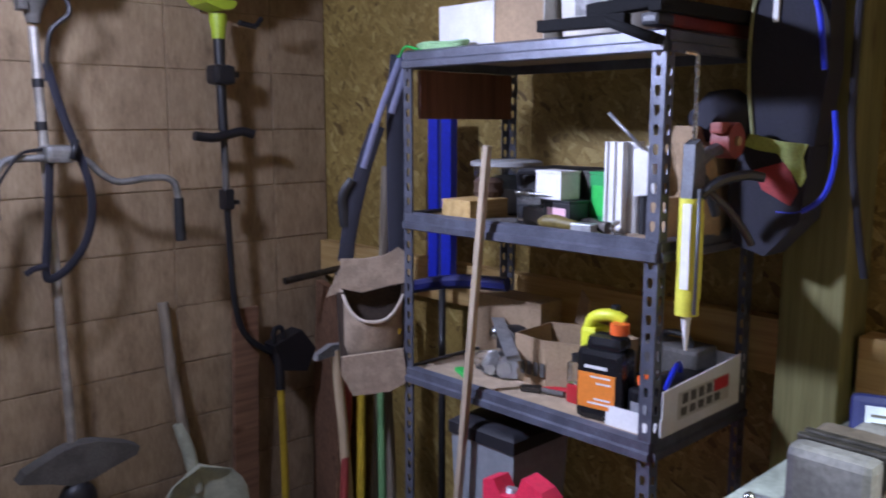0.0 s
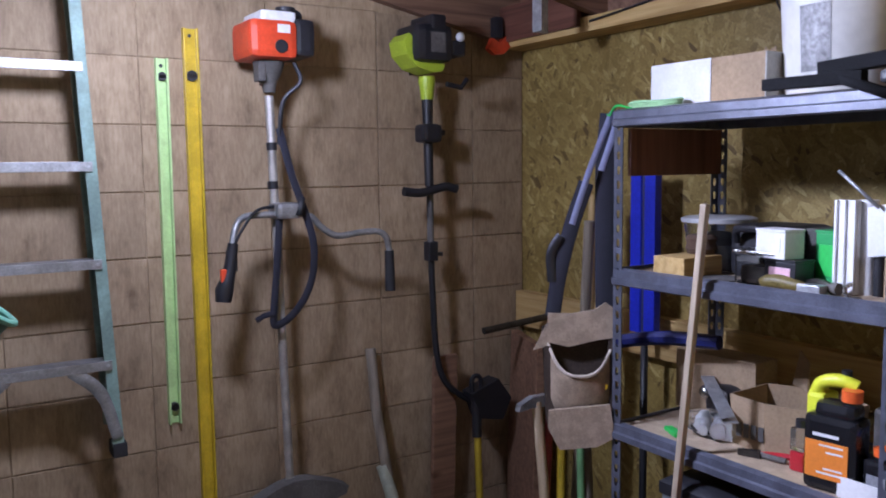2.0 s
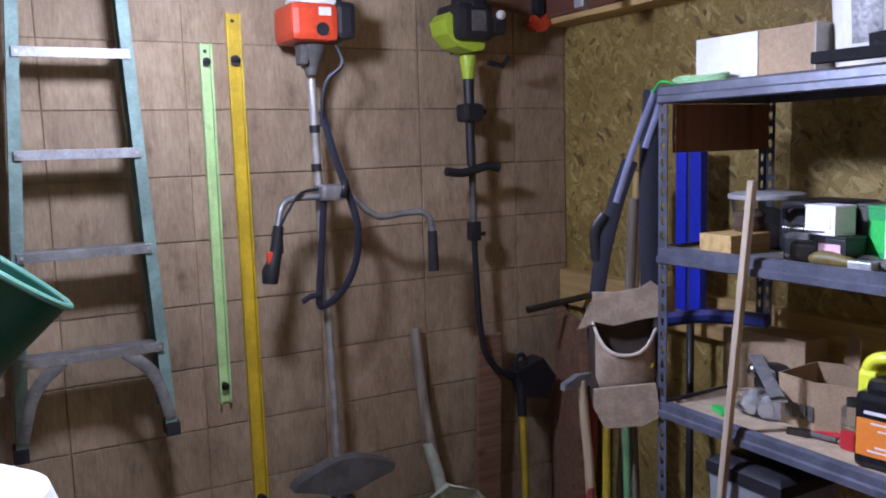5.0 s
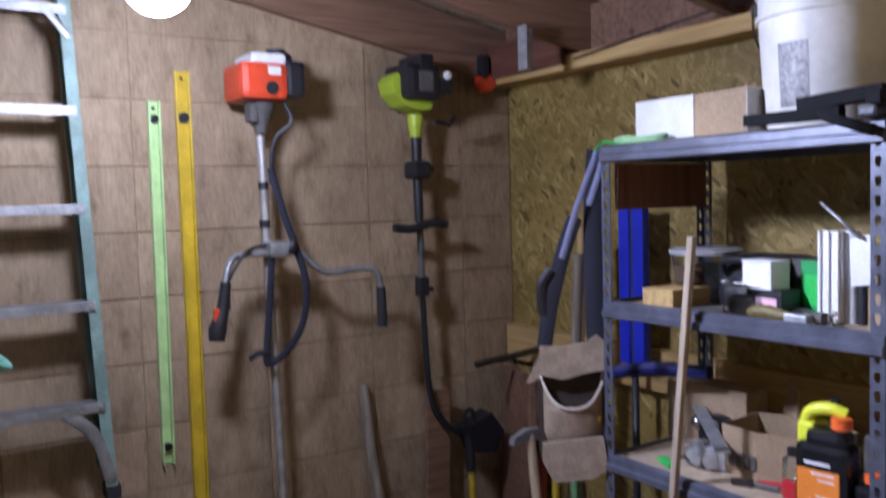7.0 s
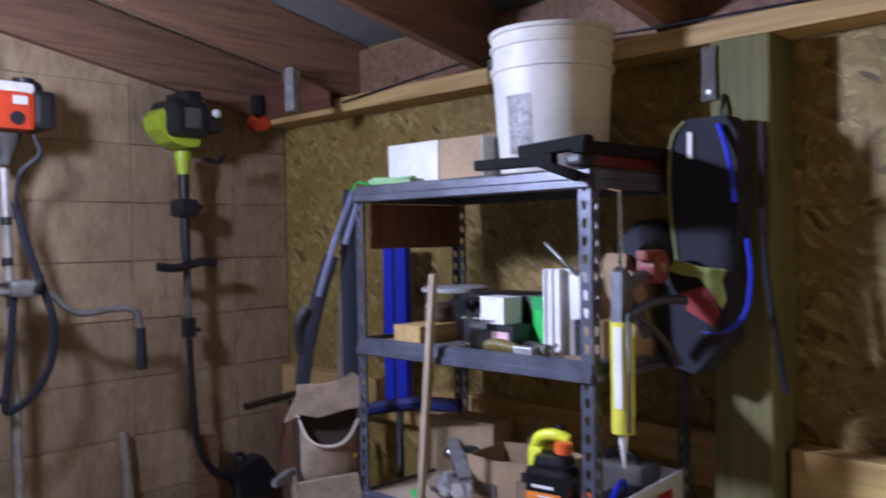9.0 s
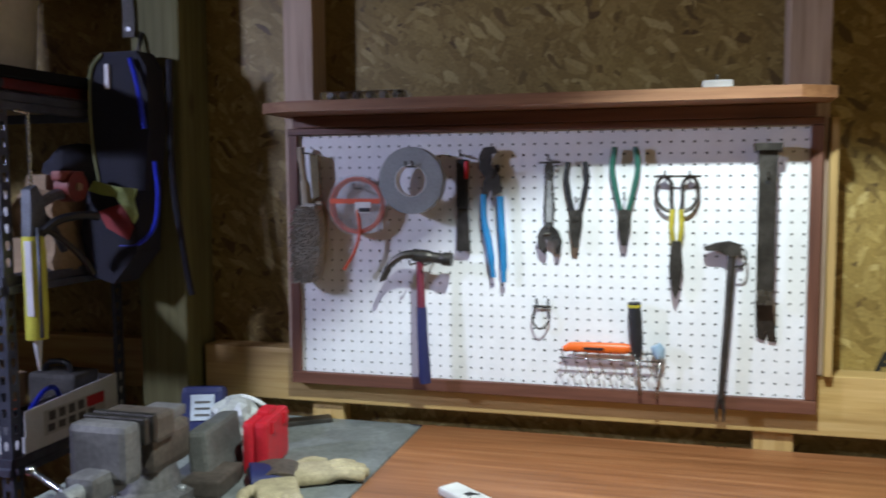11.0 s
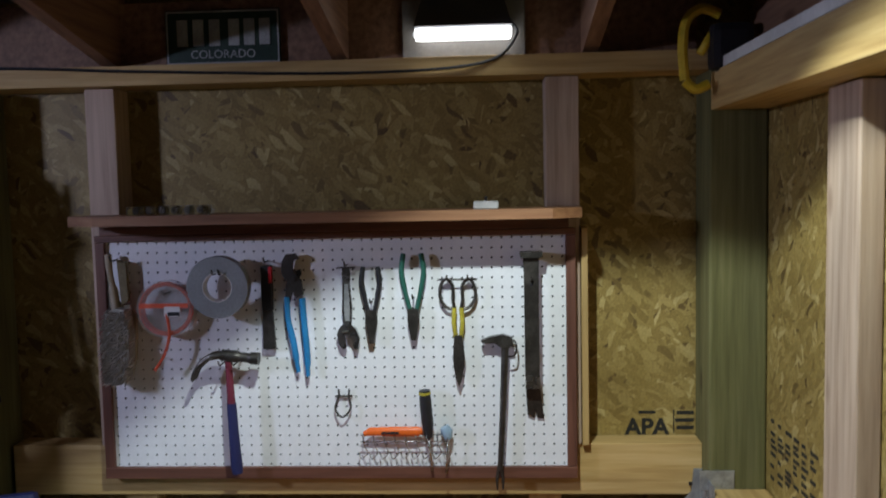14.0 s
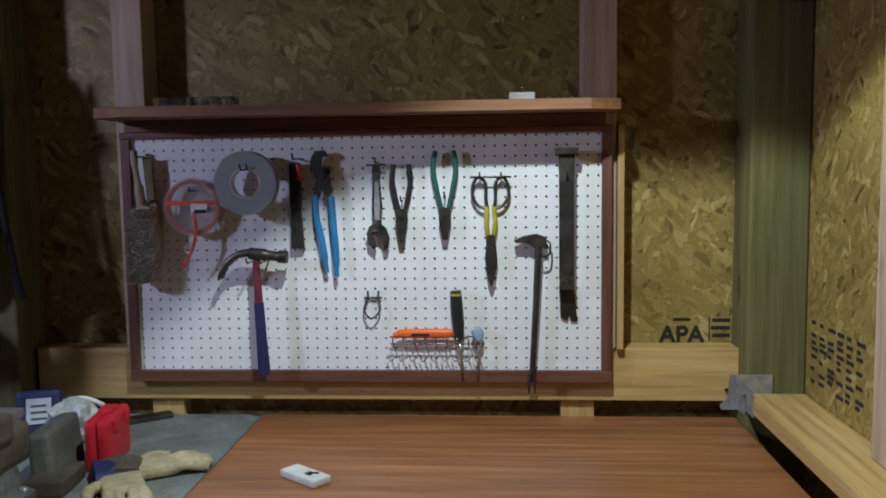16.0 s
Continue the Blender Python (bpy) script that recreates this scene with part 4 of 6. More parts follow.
part("strut", tube(bmesh.new(), [(-0.012, 0.14, 0.035), (-0.012, -0.005, -0.02)], 0.013, 4), M_FLATBLACK, br2)
part("cross_arm", block(-0.02, 0.36, -0.03, 0.0, 0.03, 0.056, 0.003, pose(0, 0.005, 0, 0, 0, -3)), M_FLATBLACK, br2)
bd = thing("backing_board", (-0.3, SY1 - 0.006, 1.565), "dark red-brown board across the shelving end", "board")
part("board", block(-0.16, 0.195, -0.012, 0.0, 0.0, 0.125, 0.002), M_RED_Z, bd)

# blue stand between shelving and wall
bs = thing("blue_jack_stand", (-0.11, 2.15, 0.0), "bright blue steel stand behind the shelving", "stand")
for y in (-0.03, 0.03):
    part("upright", block(-0.02, 0.01, y - 0.022, y + 0.022, 1.06, 1.58, 0.003), M_BLUE, bs)
part("web", block(-0.012, -0.002, -0.009, 0.009, 1.06, 1.575), M_NAVY, bs)
part("stem", tube(bmesh.new(), [(-0.005, 0, 0), (-0.005, 0, 1.06)], 0.012, 8), M_DARK, bs)
part("base_arm", tube(bmesh.new(), curve_pts([(-0.33, 0.02, 1.03), (-0.25, -0.1, 1.075), (-0.2, -0.25, 1.11), (-0.16, -0.42, 1.12)]), 0.02, 8), plain("dark_navy_enamel", (0.015, 0.02, 0.12), 0.4, 0, 0.2, 30, 0.2), bs)

# middle shelf
blk = thing("wood_block", (-0.43, 1.72, MID), "short pine block on the middle shelf", "block")
part("block", block(-0.05, 0.09, -0.05, 0.05, 0, 0.05, 0.003), M_PINE["x"], blk)
tw = thing("twine_ball", (-0.36, 1.72, MID + 0.05), "brown ball of twine on a wood block", "twine")
bm = lathe(bmesh.new(), [(0.0, 0), (0.034, 0.002), (0.04, 0.015), (0.036, 0.028), (0.04, 0.04), (0.03, 0.05), (0.0, 0.05)], 16)
part("ball", bm, plain("dark_brown_twine", (0.09, 0.05, 0.03), 0.9, 0, 0.4, 120, 0.2), tw)
tb = thing("plastic_container", (-0.27, 1.74, MID), "clear lidded plastic tub with metal parts on the middle shelf", "container")
part("body", lathe(bmesh.new(), [(0.07, 0), (0.09, 0.13), (0.086, 0.13), (0.067, 0.004)], 28), M_CLEAR, tb)
part("lid", lathe(bmesh.new(), [(0.0, 0.142), (0.085, 0.142), (0.096, 0.138), (0.096, 0.128), (0.0, 0.13)], 28), plain("grey_lid_plastic", (0.4, 0.4, 0.4), 0.4, 0, 0.1, 30, 0.2), tb)
part("contents", lathe(bmesh.new(), [(0.0, 0.006), (0.06, 0.006), (0.075, 0.07), (0.03, 0.1), (0.0, 0.105)], 16), M_GALV, tb)


def carton_box(name, label, x, y, z, w, d, h, mat, rot=0, strip=None, cat="box"):
    t = thing(name, (x, y, z), label, cat, rot=(0, 0, rot))
    part("body", block(-d / 2, d / 2, -w / 2, w / 2, 0, h, 0.003), mat, t)
    if strip:
        part("label", block(-d / 2 - 0.0015, -d / 2 - 0.0002, -w * 0.35, w * 0.35, h * 0.25, h * 0.8), strip, t)
    part("lid", block(-d / 2 - 0.001, d / 2 + 0.001, -w / 2 - 0.001, w / 2 + 0.001, h + 0.0003, h + 0.006, 0.001), mat, t)
    return t


dr = thing("drill_case", (-0.27, 1.56, MID), "black power tool in its case on the middle shelf", "tool case")
part("body", block(-0.07, 0.1, -0.09, 0.09, 0, 0.13, 0.02), M_DARK, dr)
part("handle", tube(bmesh.new(), curve_pts([(-0.08, -0.06, 0.09), (-0.1, -0.04, 0.12), (-0.1, 0.04, 0.12), (-0.08, 0.06, 0.09)]), 0.009, 8), M_DARK, dr)
part("latch", block(-0.075, -0.068, -0.02, 0.02, 0.04, 0.07, 0.003), M_GUARD, dr)
gl = thing("glass_jar", (-0.4, 1.5, MID), "clear plastic clamshell of small parts on the middle shelf", "container")
part("body", block(-0.04, 0.04, -0.055, 0.055, 0, 0.07, 0.008), M_CLEAR, gl)
part("contents", block(-0.03, 0.03, -0.045, 0.045, 0.002, 0.045, 0.01), M_IRON, gl)
part("lid", block(-0.042, 0.042, -0.06, 0.06, 0.0705, 0.08, 0.004), M_CHROME, gl)
for (y, z, h, m, lab) in ((1.455, 0.066, 0.06, M_PAPER, "white and silver packet in clear plastic on the middle shelf"), (1.43, 0.0, 0.06, M_DARK, "small black box with pink label on the middle shelf")):
    carton_box("packet", lab, -0.41 + (0.0 if z else 0.002), y, MID + z, 0.085, 0.06, h, m, -8, M_PAPER if z else plain("pink_label_paper", (0.75, 0.45, 0.5), 0.7, 0, 0.1, 40, 0.1), "packet")
carton_box("grey_carton", "dim grey carton on the middle shelf", -0.24, 1.42, MID, 0.1, 0.1, 0.12, M_GUARD)
carton_box("green_box", "green carton of hardware on the middle shelf", -0.33, 1.345, MID, 0.075, 0.1, 0.125, M_GREENBOX, -10, M_GREENPL)
pb = thing("paper_bag", (-0.25, 1.185, MID), "creased brown paper bag standing on the middle shelf end", "bag", rot=(0, 0, 5))
bm = bmesh.new()
bmesh.ops.create_cube(bm, size=1)
bmesh.ops.subdivide_edges(bm, edges=list(bm.edges), cuts=7, use_grid_fill=True)
for v in bm.verts:
    k = 0.1 * noise.noise(v.co * 5.0 + Vector((7, 2, 1)))
    v.co = Vector((v.co.x * (0.2 + k * 0.3), v.co.y * (0.1 - 0.03 * v.co.z) + k * 0.12, max(0.0, (v.co.z + 0.5) * 0.2 + k * 0.12 * (v.co.z + 0.5))))
part("sack", bm, M_CARD, pb)
part("folded_top", slab(bmesh.new(), [(-0.09, 0.19), (0.08, 0.195), (0.075, 0.23), (0.01, 0.222), (-0.085, 0.235)], -0.03, 0.03, None, 0.008), M_CARD, pb)
wb = thing("paper_roll", (-0.36, 1.26, MID), "white vinyl trim pieces standing on the middle shelf", "trim pieces")
bm = block(-0.035, -0.022, 0.022, 0.072, 0, 0.2, 0.002)
for y in (0.024, 0.046, 0.066):
    quadbox(bm, -0.041, -0.034, y, y + 0.006, 0.0, 0.2, 0.0015)
part("moulding", bm, M_PAPER, wb)
part("tube", tube(bmesh.new(), [(0.0, 0.02, 0), (0.0, 0.02, 0.2)], 0.02, 18), M_PAPER, wb)
part("folded_card", slab(bmesh.new(), [(-0.05, 0.09), (0.004, 0.082), (0.008, 0.185), (-0.04, 0.195)], -0.006, 0.006, pose(-0.025, -0.002, 0, 0, 0, 90), 0.002), M_PAPER, wb)
part("dark_tube", tube(bmesh.new(), [(-0.01, -0.015, 0), (-0.01, -0.015, 0.085)], 0.012, 12), M_DARK, wb)
part("small_box", block(-0.03, 0.03, -0.085, -0.035, 0, 0.085, 0.003), M_CARD, wb)
solo("steel_rod", tube(bmesh.new(), [(0, 0, 0), (0, 0.09, 0.075)], 0.004, 8), M_GALV, "thin steel rod leaning on white trim", "rod", (-0.4, 1.235, MID + 0.187))
pl = thing("wood_handle_tool", (-0.455, 1.39, MID), "small olive wooden hand tool on the middle shelf", "hand tool")
part("body", tube(bmesh.new(), curve_pts([(0, 0.08, 0.014), (0.005, 0.04, 0.018), (0, 0.0, 0.016), (0, -0.03, 0.014)]), [0.008, 0.012, 0.015, 0.016, 0.016, 0.017, 0.017, 0.017, 0.016, 0.015, 0.015, 0.014, 0.013, 0.013, 0.013, 0.012, 0.012, 0.011, 0.01][:19], 10), M_OLIVE, pl)
part("blade", block(-0.015, 0.015, -0.075, -0.02, 0.001, 0.022, 0.003), M_GALV, pl)
wr = thing("grip_wrench", (-0.42, 1.33, MID), "dark pipe fitting lying on the middle shelf", "fitting")
part("body", tube(bmesh.new(), curve_pts([(0.02, 0.06, 0.013), (0.0, 0.02, 0.02), (-0.01, -0.02, 0.013)]), 0.011, 8), M_IRON, wr)
part("collar", tube(bmesh.new(), [(-0.01, -0.02, 0.014), (-0.012, -0.035, 0.014)], 0.014, 10), M_GUARD, wr)
hk = thing("steel_hook", (-0.46, 1.255, MID), "short chrome hook on the middle shelf", "hook")
part("rod", tube(bmesh.new(), curve_pts([(0.02, 0.01, 0.03), (0.0, 0.01, 0.022), (-0.005, 0.0, 0.006), (-0.01, -0.03, 0.006)]), 0.005, 8), M_CHROME, hk)
pd = thing("sanding_disc", (-0.42, 1.62, MID), "grey sanding disc lying on the middle shelf", "disc")
part("disc", lathe(bmesh.new(), [(0.0, 0), (0.062, 0), (0.062, 0.003), (0.0, 0.0035)], 28), M_GUARD, pd)

# the stick and the tape that holds it
stick = thing("wooden_stick", (-0.535, 1.66, 0.0), "long pale wooden stick leaning on the shelving", "stick")
part("stick", block(-0.0085, 0.0085, -0.0085, 0.0085, 0, 1.512, 0.003, pose(0, 0.055, 0, 3.9 + 1.9, 0, 0)), M_STICKGREY, stick)

# lower shelf
for lab, nm, y, x, sz in (("large black oil bottle with orange label and cap", "oil_bottle", 1.29, -0.43, 1.0),):
    b = thing(nm, (x, y, LOW), lab, "bottle", rot=(0, 0, 8))
    bm = block(-0.035, 0.035, -0.058, 0.058, 0, 0.165, 0.016)
    quadbox(bm, -0.03, 0.03, -0.05, 0.04, 0.15, 0.195, 0.02)
    part("body", bm, M_BLACKB, b)
    part("neck", tube(bmesh.new(), [(0, -0.03, 0.185), (0, -0.03, 0.2)], 0.018, 14), M_BLACKB, b)
    part("cap", tube(bmesh.new(), [(0, -0.03, 0.198), (0, -0.03, 0.222)], 0.021, 16), M_CAP, b)
    l1 = part("label", block(-0.0372, -0.0355, -0.04, 0.05, 0.03, 0.11), M_LABEL, b)
    for k, (z, w) in enumerate(((0.1, 0.05), (0.086, 0.035), (0.05, 0.04), (0.04, 0.055))):
        part("print_bar", block(-0.0378, -0.0373, -0.03 + 0.0 * k, -0.03 + w, z, z + 0.004), M_PAPER, l1)
    part("brand_bar", block(-0.0365, -0.0353, -0.02, 0.035, 0.12, 0.127), M_PAPER, b)
yb = thing("spray_trigger_bottle", (-0.4, 1.335, LOW), "neon yellow funnel bottle beside the oil bottle", "bottle")
part("body", block(-0.03, 0.03, -0.012, 0.03, 0, 0.2, 0.01), M_NEON, yb)
part("spout", tube(bmesh.new(), curve_pts([(-0.01, 0.02, 0.19), (-0.015, 0.0, 0.222), (-0.01, -0.04, 0.232), (0.0, -0.07, 0.222)]), 0.015, 10), M_NEON, yb)
part("cap", tube(bmesh.new(), [(0, -0.045, 0.235), (0, -0.045, 0.255)], 0.011, 10), M_DARK, yb)
sb = thing("small_oil_bottle", (-0.42, 1.195, LOW), "small black oil bottle with orange cap on the lower shelf", "bottle")
part("body", block(-0.022, 0.022, -0.03, 0.03, 0, 0.09, 0.01), M_BLACKB, sb)
part("neck", tube(bmesh.new(), [(0, 0, 0.088), (0, 0, 0.1)], 0.014, 12), M_BLACKB, sb)
part("cap", tube(bmesh.new(), [(0, 0, 0.098), (0, 0, 0.115)], 0.017, 14), M_CAP, sb)
part("label", block(-0.0235, -0.0222, -0.02, 0.02, 0.02, 0.06), plain("grey_label", (0.3, 0.3, 0.32), 0.6, 0, 0.3, 60, 0.2), sb)
rf = thing("fluid_bottle", (-0.39, 1.4, LOW), "clear bottle half full of red fluid on the lower shelf", "bottle")
part("body", block(-0.018, 0.018, -0.018, 0.018, 0.046, 0.1, 0.006), M_CLEAR, rf)
part("fluid", block(-0.0178, 0.0178, -0.0178, 0.0178, 0.0, 0.045, 0.005), M_REDFLUID, rf)
part("cap", tube(bmesh.new(), [(0, 0, 0.1), (0, 0, 0.118)], 0.013, 12), M_DARK, rf)
hb = thing("advertising_box", (-0.3, 1.165, LOW), "open white cardboard tray with faded logo on the lower shelf", "box")
wallm = M_PAPER
part("side", slab(bmesh.new(), [(-0.16, 0), (0.205, 0), (0.205, 0.125), (-0.16, 0.105)], -0.04, -0.037), wallm, hb)
part("side", block(-0.16, 0.2, 0.1, 0.103, 0, 0.07), wallm, hb)
part("end", block(-0.163, -0.16, -0.04, 0.1, 0, 0.045), wallm, hb)
part("end", block(0.202, 0.205, -0.037, 0.1, 0, 0.11), wallm, hb)
part("bottom", block(-0.16, 0.2, -0.037, 0.1, 0, 0.003), wallm, hb)
lg = part("logo_panel", block(-0.1, 0.12, -0.0413, -0.0402, 0.03, 0.09), plain("faded_logo_grey", (0.52, 0.5, 0.46), 0.7, 0, 0.1, 40, 0.1), hb, "faded printed logo panel")
part("logo_shape", block(0.05, 0.115, -0.0424, -0.0415, 0.06, 0.088), M_REDPL, lg)
for k in range(5):
    part("logo_shape", block(-0.09 + 0.036 * k, -0.066 + 0.036 * k, -0.0424, -0.0415, 0.037, 0.055), M_GUARD, lg)
for k in range(4):
    part("logo_shape", block(-0.085 + 0.034 * k, -0.063 + 0.034 * k, -0.0424, -0.0415, 0.063, 0.085), M_GUARD, lg)
part("tray_contents", block(-0.12, 0.15, -0.02, 0.08, 0.01, 0.085, 0.03), M_DARK, hb)
part("blue_lead", tube(bmesh.new(), curve_pts([(-0.12, -0.02, 0.1), (-0.05, 0.0, 0.125), (0.02, 0.03, 0.115), (0.06, 0.05, 0.08)]), 0.006, 8), M_BLUE, hb)
ob = thing("open_carton", (-0.27, 1.49, LOW), "open brown hexagonal cardboard carton on the lower shelf", "box")
bm = bmesh.new()
hexa = [(-0.09, 0.12), (-0.1, 0.02), (-0.06, -0.09), (0.08, -0.12), (0.12, 0.0), (0.06, 0.13)]
lo = [bm.verts.new((x, y, 0)) for x, y in hexa]
hi = [bm.verts.new((x * 1.06, y * 1.06, 0.125)) for x, y in hexa]
for k in range(6):
    bm.faces.new((lo[k], lo[(k + 1) % 6], hi[(k + 1) % 6], hi[k]))
bm.faces.new(lo[::-1])
part("carton_body", bm, M_CARD, ob).modifiers.new("thick", "SOLIDIFY").thickness = 0.004
for k in range(4):
    part("print_bar", block(-0.104, -0.1025, 0.028 + k * 0.02, 0.042 + k * 0.02, 0.03, 0.065, 0, pose(0.0, 0, 0, 0, 0, 4)), M_GUARD, ob)
part("flap", slab(bmesh.new(), [(-0.03, 0), (0.05, 0), (0.06, 0.09), (0.0, 0.07)], -0.002, 0.002, pose(0.1, 0.06, 0.12, 15, 0, 60)), M_CARD, ob)
pk = thing("plastic_bag", (-0.36, 1.67, LOW), "crumpled clear plastic bag of fittings on the lower shelf", "bag")
random.seed(11)
bm = bmesh.new()
bmesh.ops.create_icosphere(bm, subdivisions=3, radius=1)
for v in bm.verts:
    s = 1 + 0.28 * noise.noise(v.co * 2.3)
    v.co = Vector((v.co.x * 0.05 * s, v.co.y * 0.085 * s, max(0.0, 0.03 + v.co.z * 0.035 * s)))
part("wrap", bm, M_CLEAR, pk)
for (dx, dy, rr) in ((0.0, -0.03, 0.02), (0.01, 0.03, 0.018), (-0.02, 0.0, 0.014)):
    part("fitting", tube(bmesh.new(), [(dx - 0.02, dy, 0.022), (dx + 0.02, dy + 0.02, 0.026)], rr, 12), M_PAPER, pk)
carton_box("white_packet", "white plastic packet of parts on the lower shelf", -0.33, 1.61, LOW, 0.08, 0.05, 0.05, M_PAPER, 20, None, "packet")
gc = solo("green_clip", block(-0.012, 0.012, -0.035, 0.035, 0, 0.012, 0.004), M_GREENPL, "small green plastic clip on the lower shelf", "clip", (-0.43, 1.74, LOW), (0, 0, -25))
pp = thing("pliers", (-0.4, 1.5, LOW), "pliers with red and grey handles on the lower shelf", "pliers", rot=(0, 0, 28))
part("handle", tube(bmesh.new(), curve_pts([(0, 0.0, 0.009), (0.012, -0.04, 0.009), (0.008, -0.085, 0.009)]), 0.007, 8), M_REDPL, pp)
part("handle", tube(bmesh.new(), curve_pts([(0, 0.0, 0.009), (-0.014, -0.035, 0.009), (-0.02, -0.06, 0.009)]), 0.007, 8), M_GUARD, pp)
part("jaw", slab(bmesh.new(), [(-0.012, 0), (0.012, 0), (0.006, 0.05), (-0.006, 0.05)], 0.002, 0.016, pose(0, 0, 0, -90, 0, 0) @ pose(0, -0.018, 0)), M_IRON, pp)
sq = thing("steel_square", (-0.3, 1.72, LOW + 0.1), "steel straightedge lying across parts on the lower shelf", "square")
part("blade", block(-0.018, 0.018, -0.22, 0.1, 0, 0.003, 0.001, pose(0, 0, 0, 6, 0, -40)), M_GALV, sq)
mt = thing("motor", (-0.2, 1.72, LOW), "dark metal motor and bracket on the lower shelf", "motor")
part("body", tube(bmesh.new(), [(-0.06, 0.04, 0.05), (0.07, -0.04, 0.05)], 0.05, 18), M_DARK, mt)
part("bracket", slab(bmesh.new(), [(-0.07, 0), (0.05, 0), (0.03, 0.1), (-0.02, 0.1)], -0.003, 0.003, pose(-0.09, -0.02, 0, 0, 0, 60)), M_GALV, mt)
part("cap", ball(bmesh.new(), (-0.07, 0.05, 0.08), 0.02), M_CHROME, mt)
solo("carton_flap_box", block(-0.05, 0.05, -0.13, 0.13, 0, 0.17, 0.003), M_CARD, "brown carton at the back of the lower shelf", "box", (-0.17, 1.79, LOW + 0.0), (0, 0, 3), "")
dk = thing("dark_case", (-0.16, 1.24, LOW), "dark grey case at the back of the lower shelf", "case")
part("body", block(-0.05, 0.05, -0.05, 0.1, 0, 0.13, 0.012), M_GUARD, dk)
part("handle", tube(bmesh.new(), curve_pts([(-0.02, -0.02, 0.13), (-0.02, 0.0, 0.155), (-0.02, 0.05, 0.155), (-0.02, 0.07, 0.13)]), 0.008, 8), M_DARK, dk)

# hung on the shelving's end
M_GUNMETAL = plain("worn_grey_gun_paint", (0.17, 0.18, 0.2), 0.45, 0.4, 0.2, 40, 0.3)
cg = thing("caulking_gun", (-0.455, 1.085, 1.1), "black caulking gun with yellow cartridge hung on the shelving post", "caulking gun")
part("cartridge", tube(bmesh.new(), [(0.0, 0, 0.075), (0.0, 0, 0.31)], 0.024, 22), M_CAULK, cg)
part("label", tube(bmesh.new(), [(0.0, -0.002, 0.11), (0.0, -0.002, 0.28)], 0.0241, 22, False), M_CAULK, cg)
part("label_panel", block(-0.0245, -0.0195, -0.014, 0.004, 0.13, 0.3, 0.001), M_PAPER, cg)
part("nozzle", tube(bmesh.new(), [(0, 0, 0.075), (0, 0, 0.06), (0.004, 0, 0.0)], [0.011, 0.009, 0.003], 12), M_PAPER, cg)
part("rod", tube(bmesh.new(), curve_pts([(0.0, 0, 0.31), (0.0, 0, 0.56), (-0.008, 0, 0.585), (-0.03, 0.01, 0.59)]), 0.004, 8), M_CHROME, cg)
part("frame", slab(bmesh.new(), [(-0.02, 0.31), (0.024, 0.31), (0.03, 0.36), (0.022, 0.4), (0.004, 0.425), (-0.016, 0.415)], -0.012, 0.016, None, 0.004), M_GUNMETAL, cg)
part("cradle_rail", tube(bmesh.new(), [(-0.012, -0.024, 0.08), (-0.012, -0.024, 0.33)], 0.004, 6), M_GUNMETAL, cg)
part("handle", tube(bmesh.new(), curve_pts([(0.02, 0, 0.38), (0.07, 0, 0.4), (0.11, 0, 0.405)]), 0.013, 8), M_GUNMETAL, cg)
part("trigger", tube(bmesh.new(), curve_pts([(0.02, 0, 0.36), (0.06, 0, 0.33), (0.1, 0, 0.27)]), 0.01, 8), M_DARK, cg)
rt = thing("tape_measure", (-0.33, 1.08, 1.49), "dull red reel hung on the shelving end", "reel")
part("reel", tube(bmesh.new(), [(0, -0.02, 0.03), (0, 0.02, 0.03)], 0.036, 20), plain("dull_red", (0.25, 0.05, 0.04), 0.55, 0, 0.2, 30, 0.2), rt)
part("frame", block(-0.05, 0.035, -0.012, 0.015, 0.045, 0.068, 0.006), plain("dull_red_frame", (0.28, 0.07, 0.055), 0.55, 0, 0.2, 30, 0.2), rt)
part("hub", tube(bmesh.new(), [(0, -0.026, 0.03), (0, -0.019, 0.03)], 0.01, 10), M_CARD, rt)
bgc = thing("black_bag", (-0.2, 1.15, 1.5), "black cloth bag lying on a brown paper bag", "bag")
bm = bmesh.new()
bmesh.ops.create_icosphere(bm, subdivisions=3, radius=1)
for v in bm.verts:
    s = 1 + 0.18 * noise.noise(v.co * 2.0 + Vector((3, 1, 2)))
    v.co = Vector((v.co.x * 0.11 * s, v.co.y * 0.07 * s, 0.06 + v.co.z * 0.07 * s))
for f in bm.faces:
    f.smooth = True
part("cloth", bm, M_STRAP, bgc)

bm = tube(bmesh.new(), curve_pts([(0.0, -0.02, 0.315), (0.03, -0.045, 0.345), (0.075, -0.075, 0.355), (0.11, -0.09, 0.35)]), 0.0105, 8)
part("grip", bm, M_DARK, cg)
part("trigger", tube(bmesh.new(), curve_pts([(0.01, -0.03, 0.325), (0.05, -0.05, 0.29), (0.085, -0.07, 0.245), (0.1, -0.08, 0.215)]), 0.0075, 8), M_DARK, cg)

M_HIDE = plain("dark_brown_leather", (0.055, 0.035, 0.024), 0.75, 0, 0.3, 40, 0.3)
# tool bag hung on the corner
tbg = thing("tool_belt", (-0.52, 2.0, 0.86), "worn tan canvas tool bag hung from the shelving corner", "tool bag", rot=(0, 0, -42))
tbg.scale = (0.76, 0.76, 0.8)
bm = bmesh.new()
rows = []
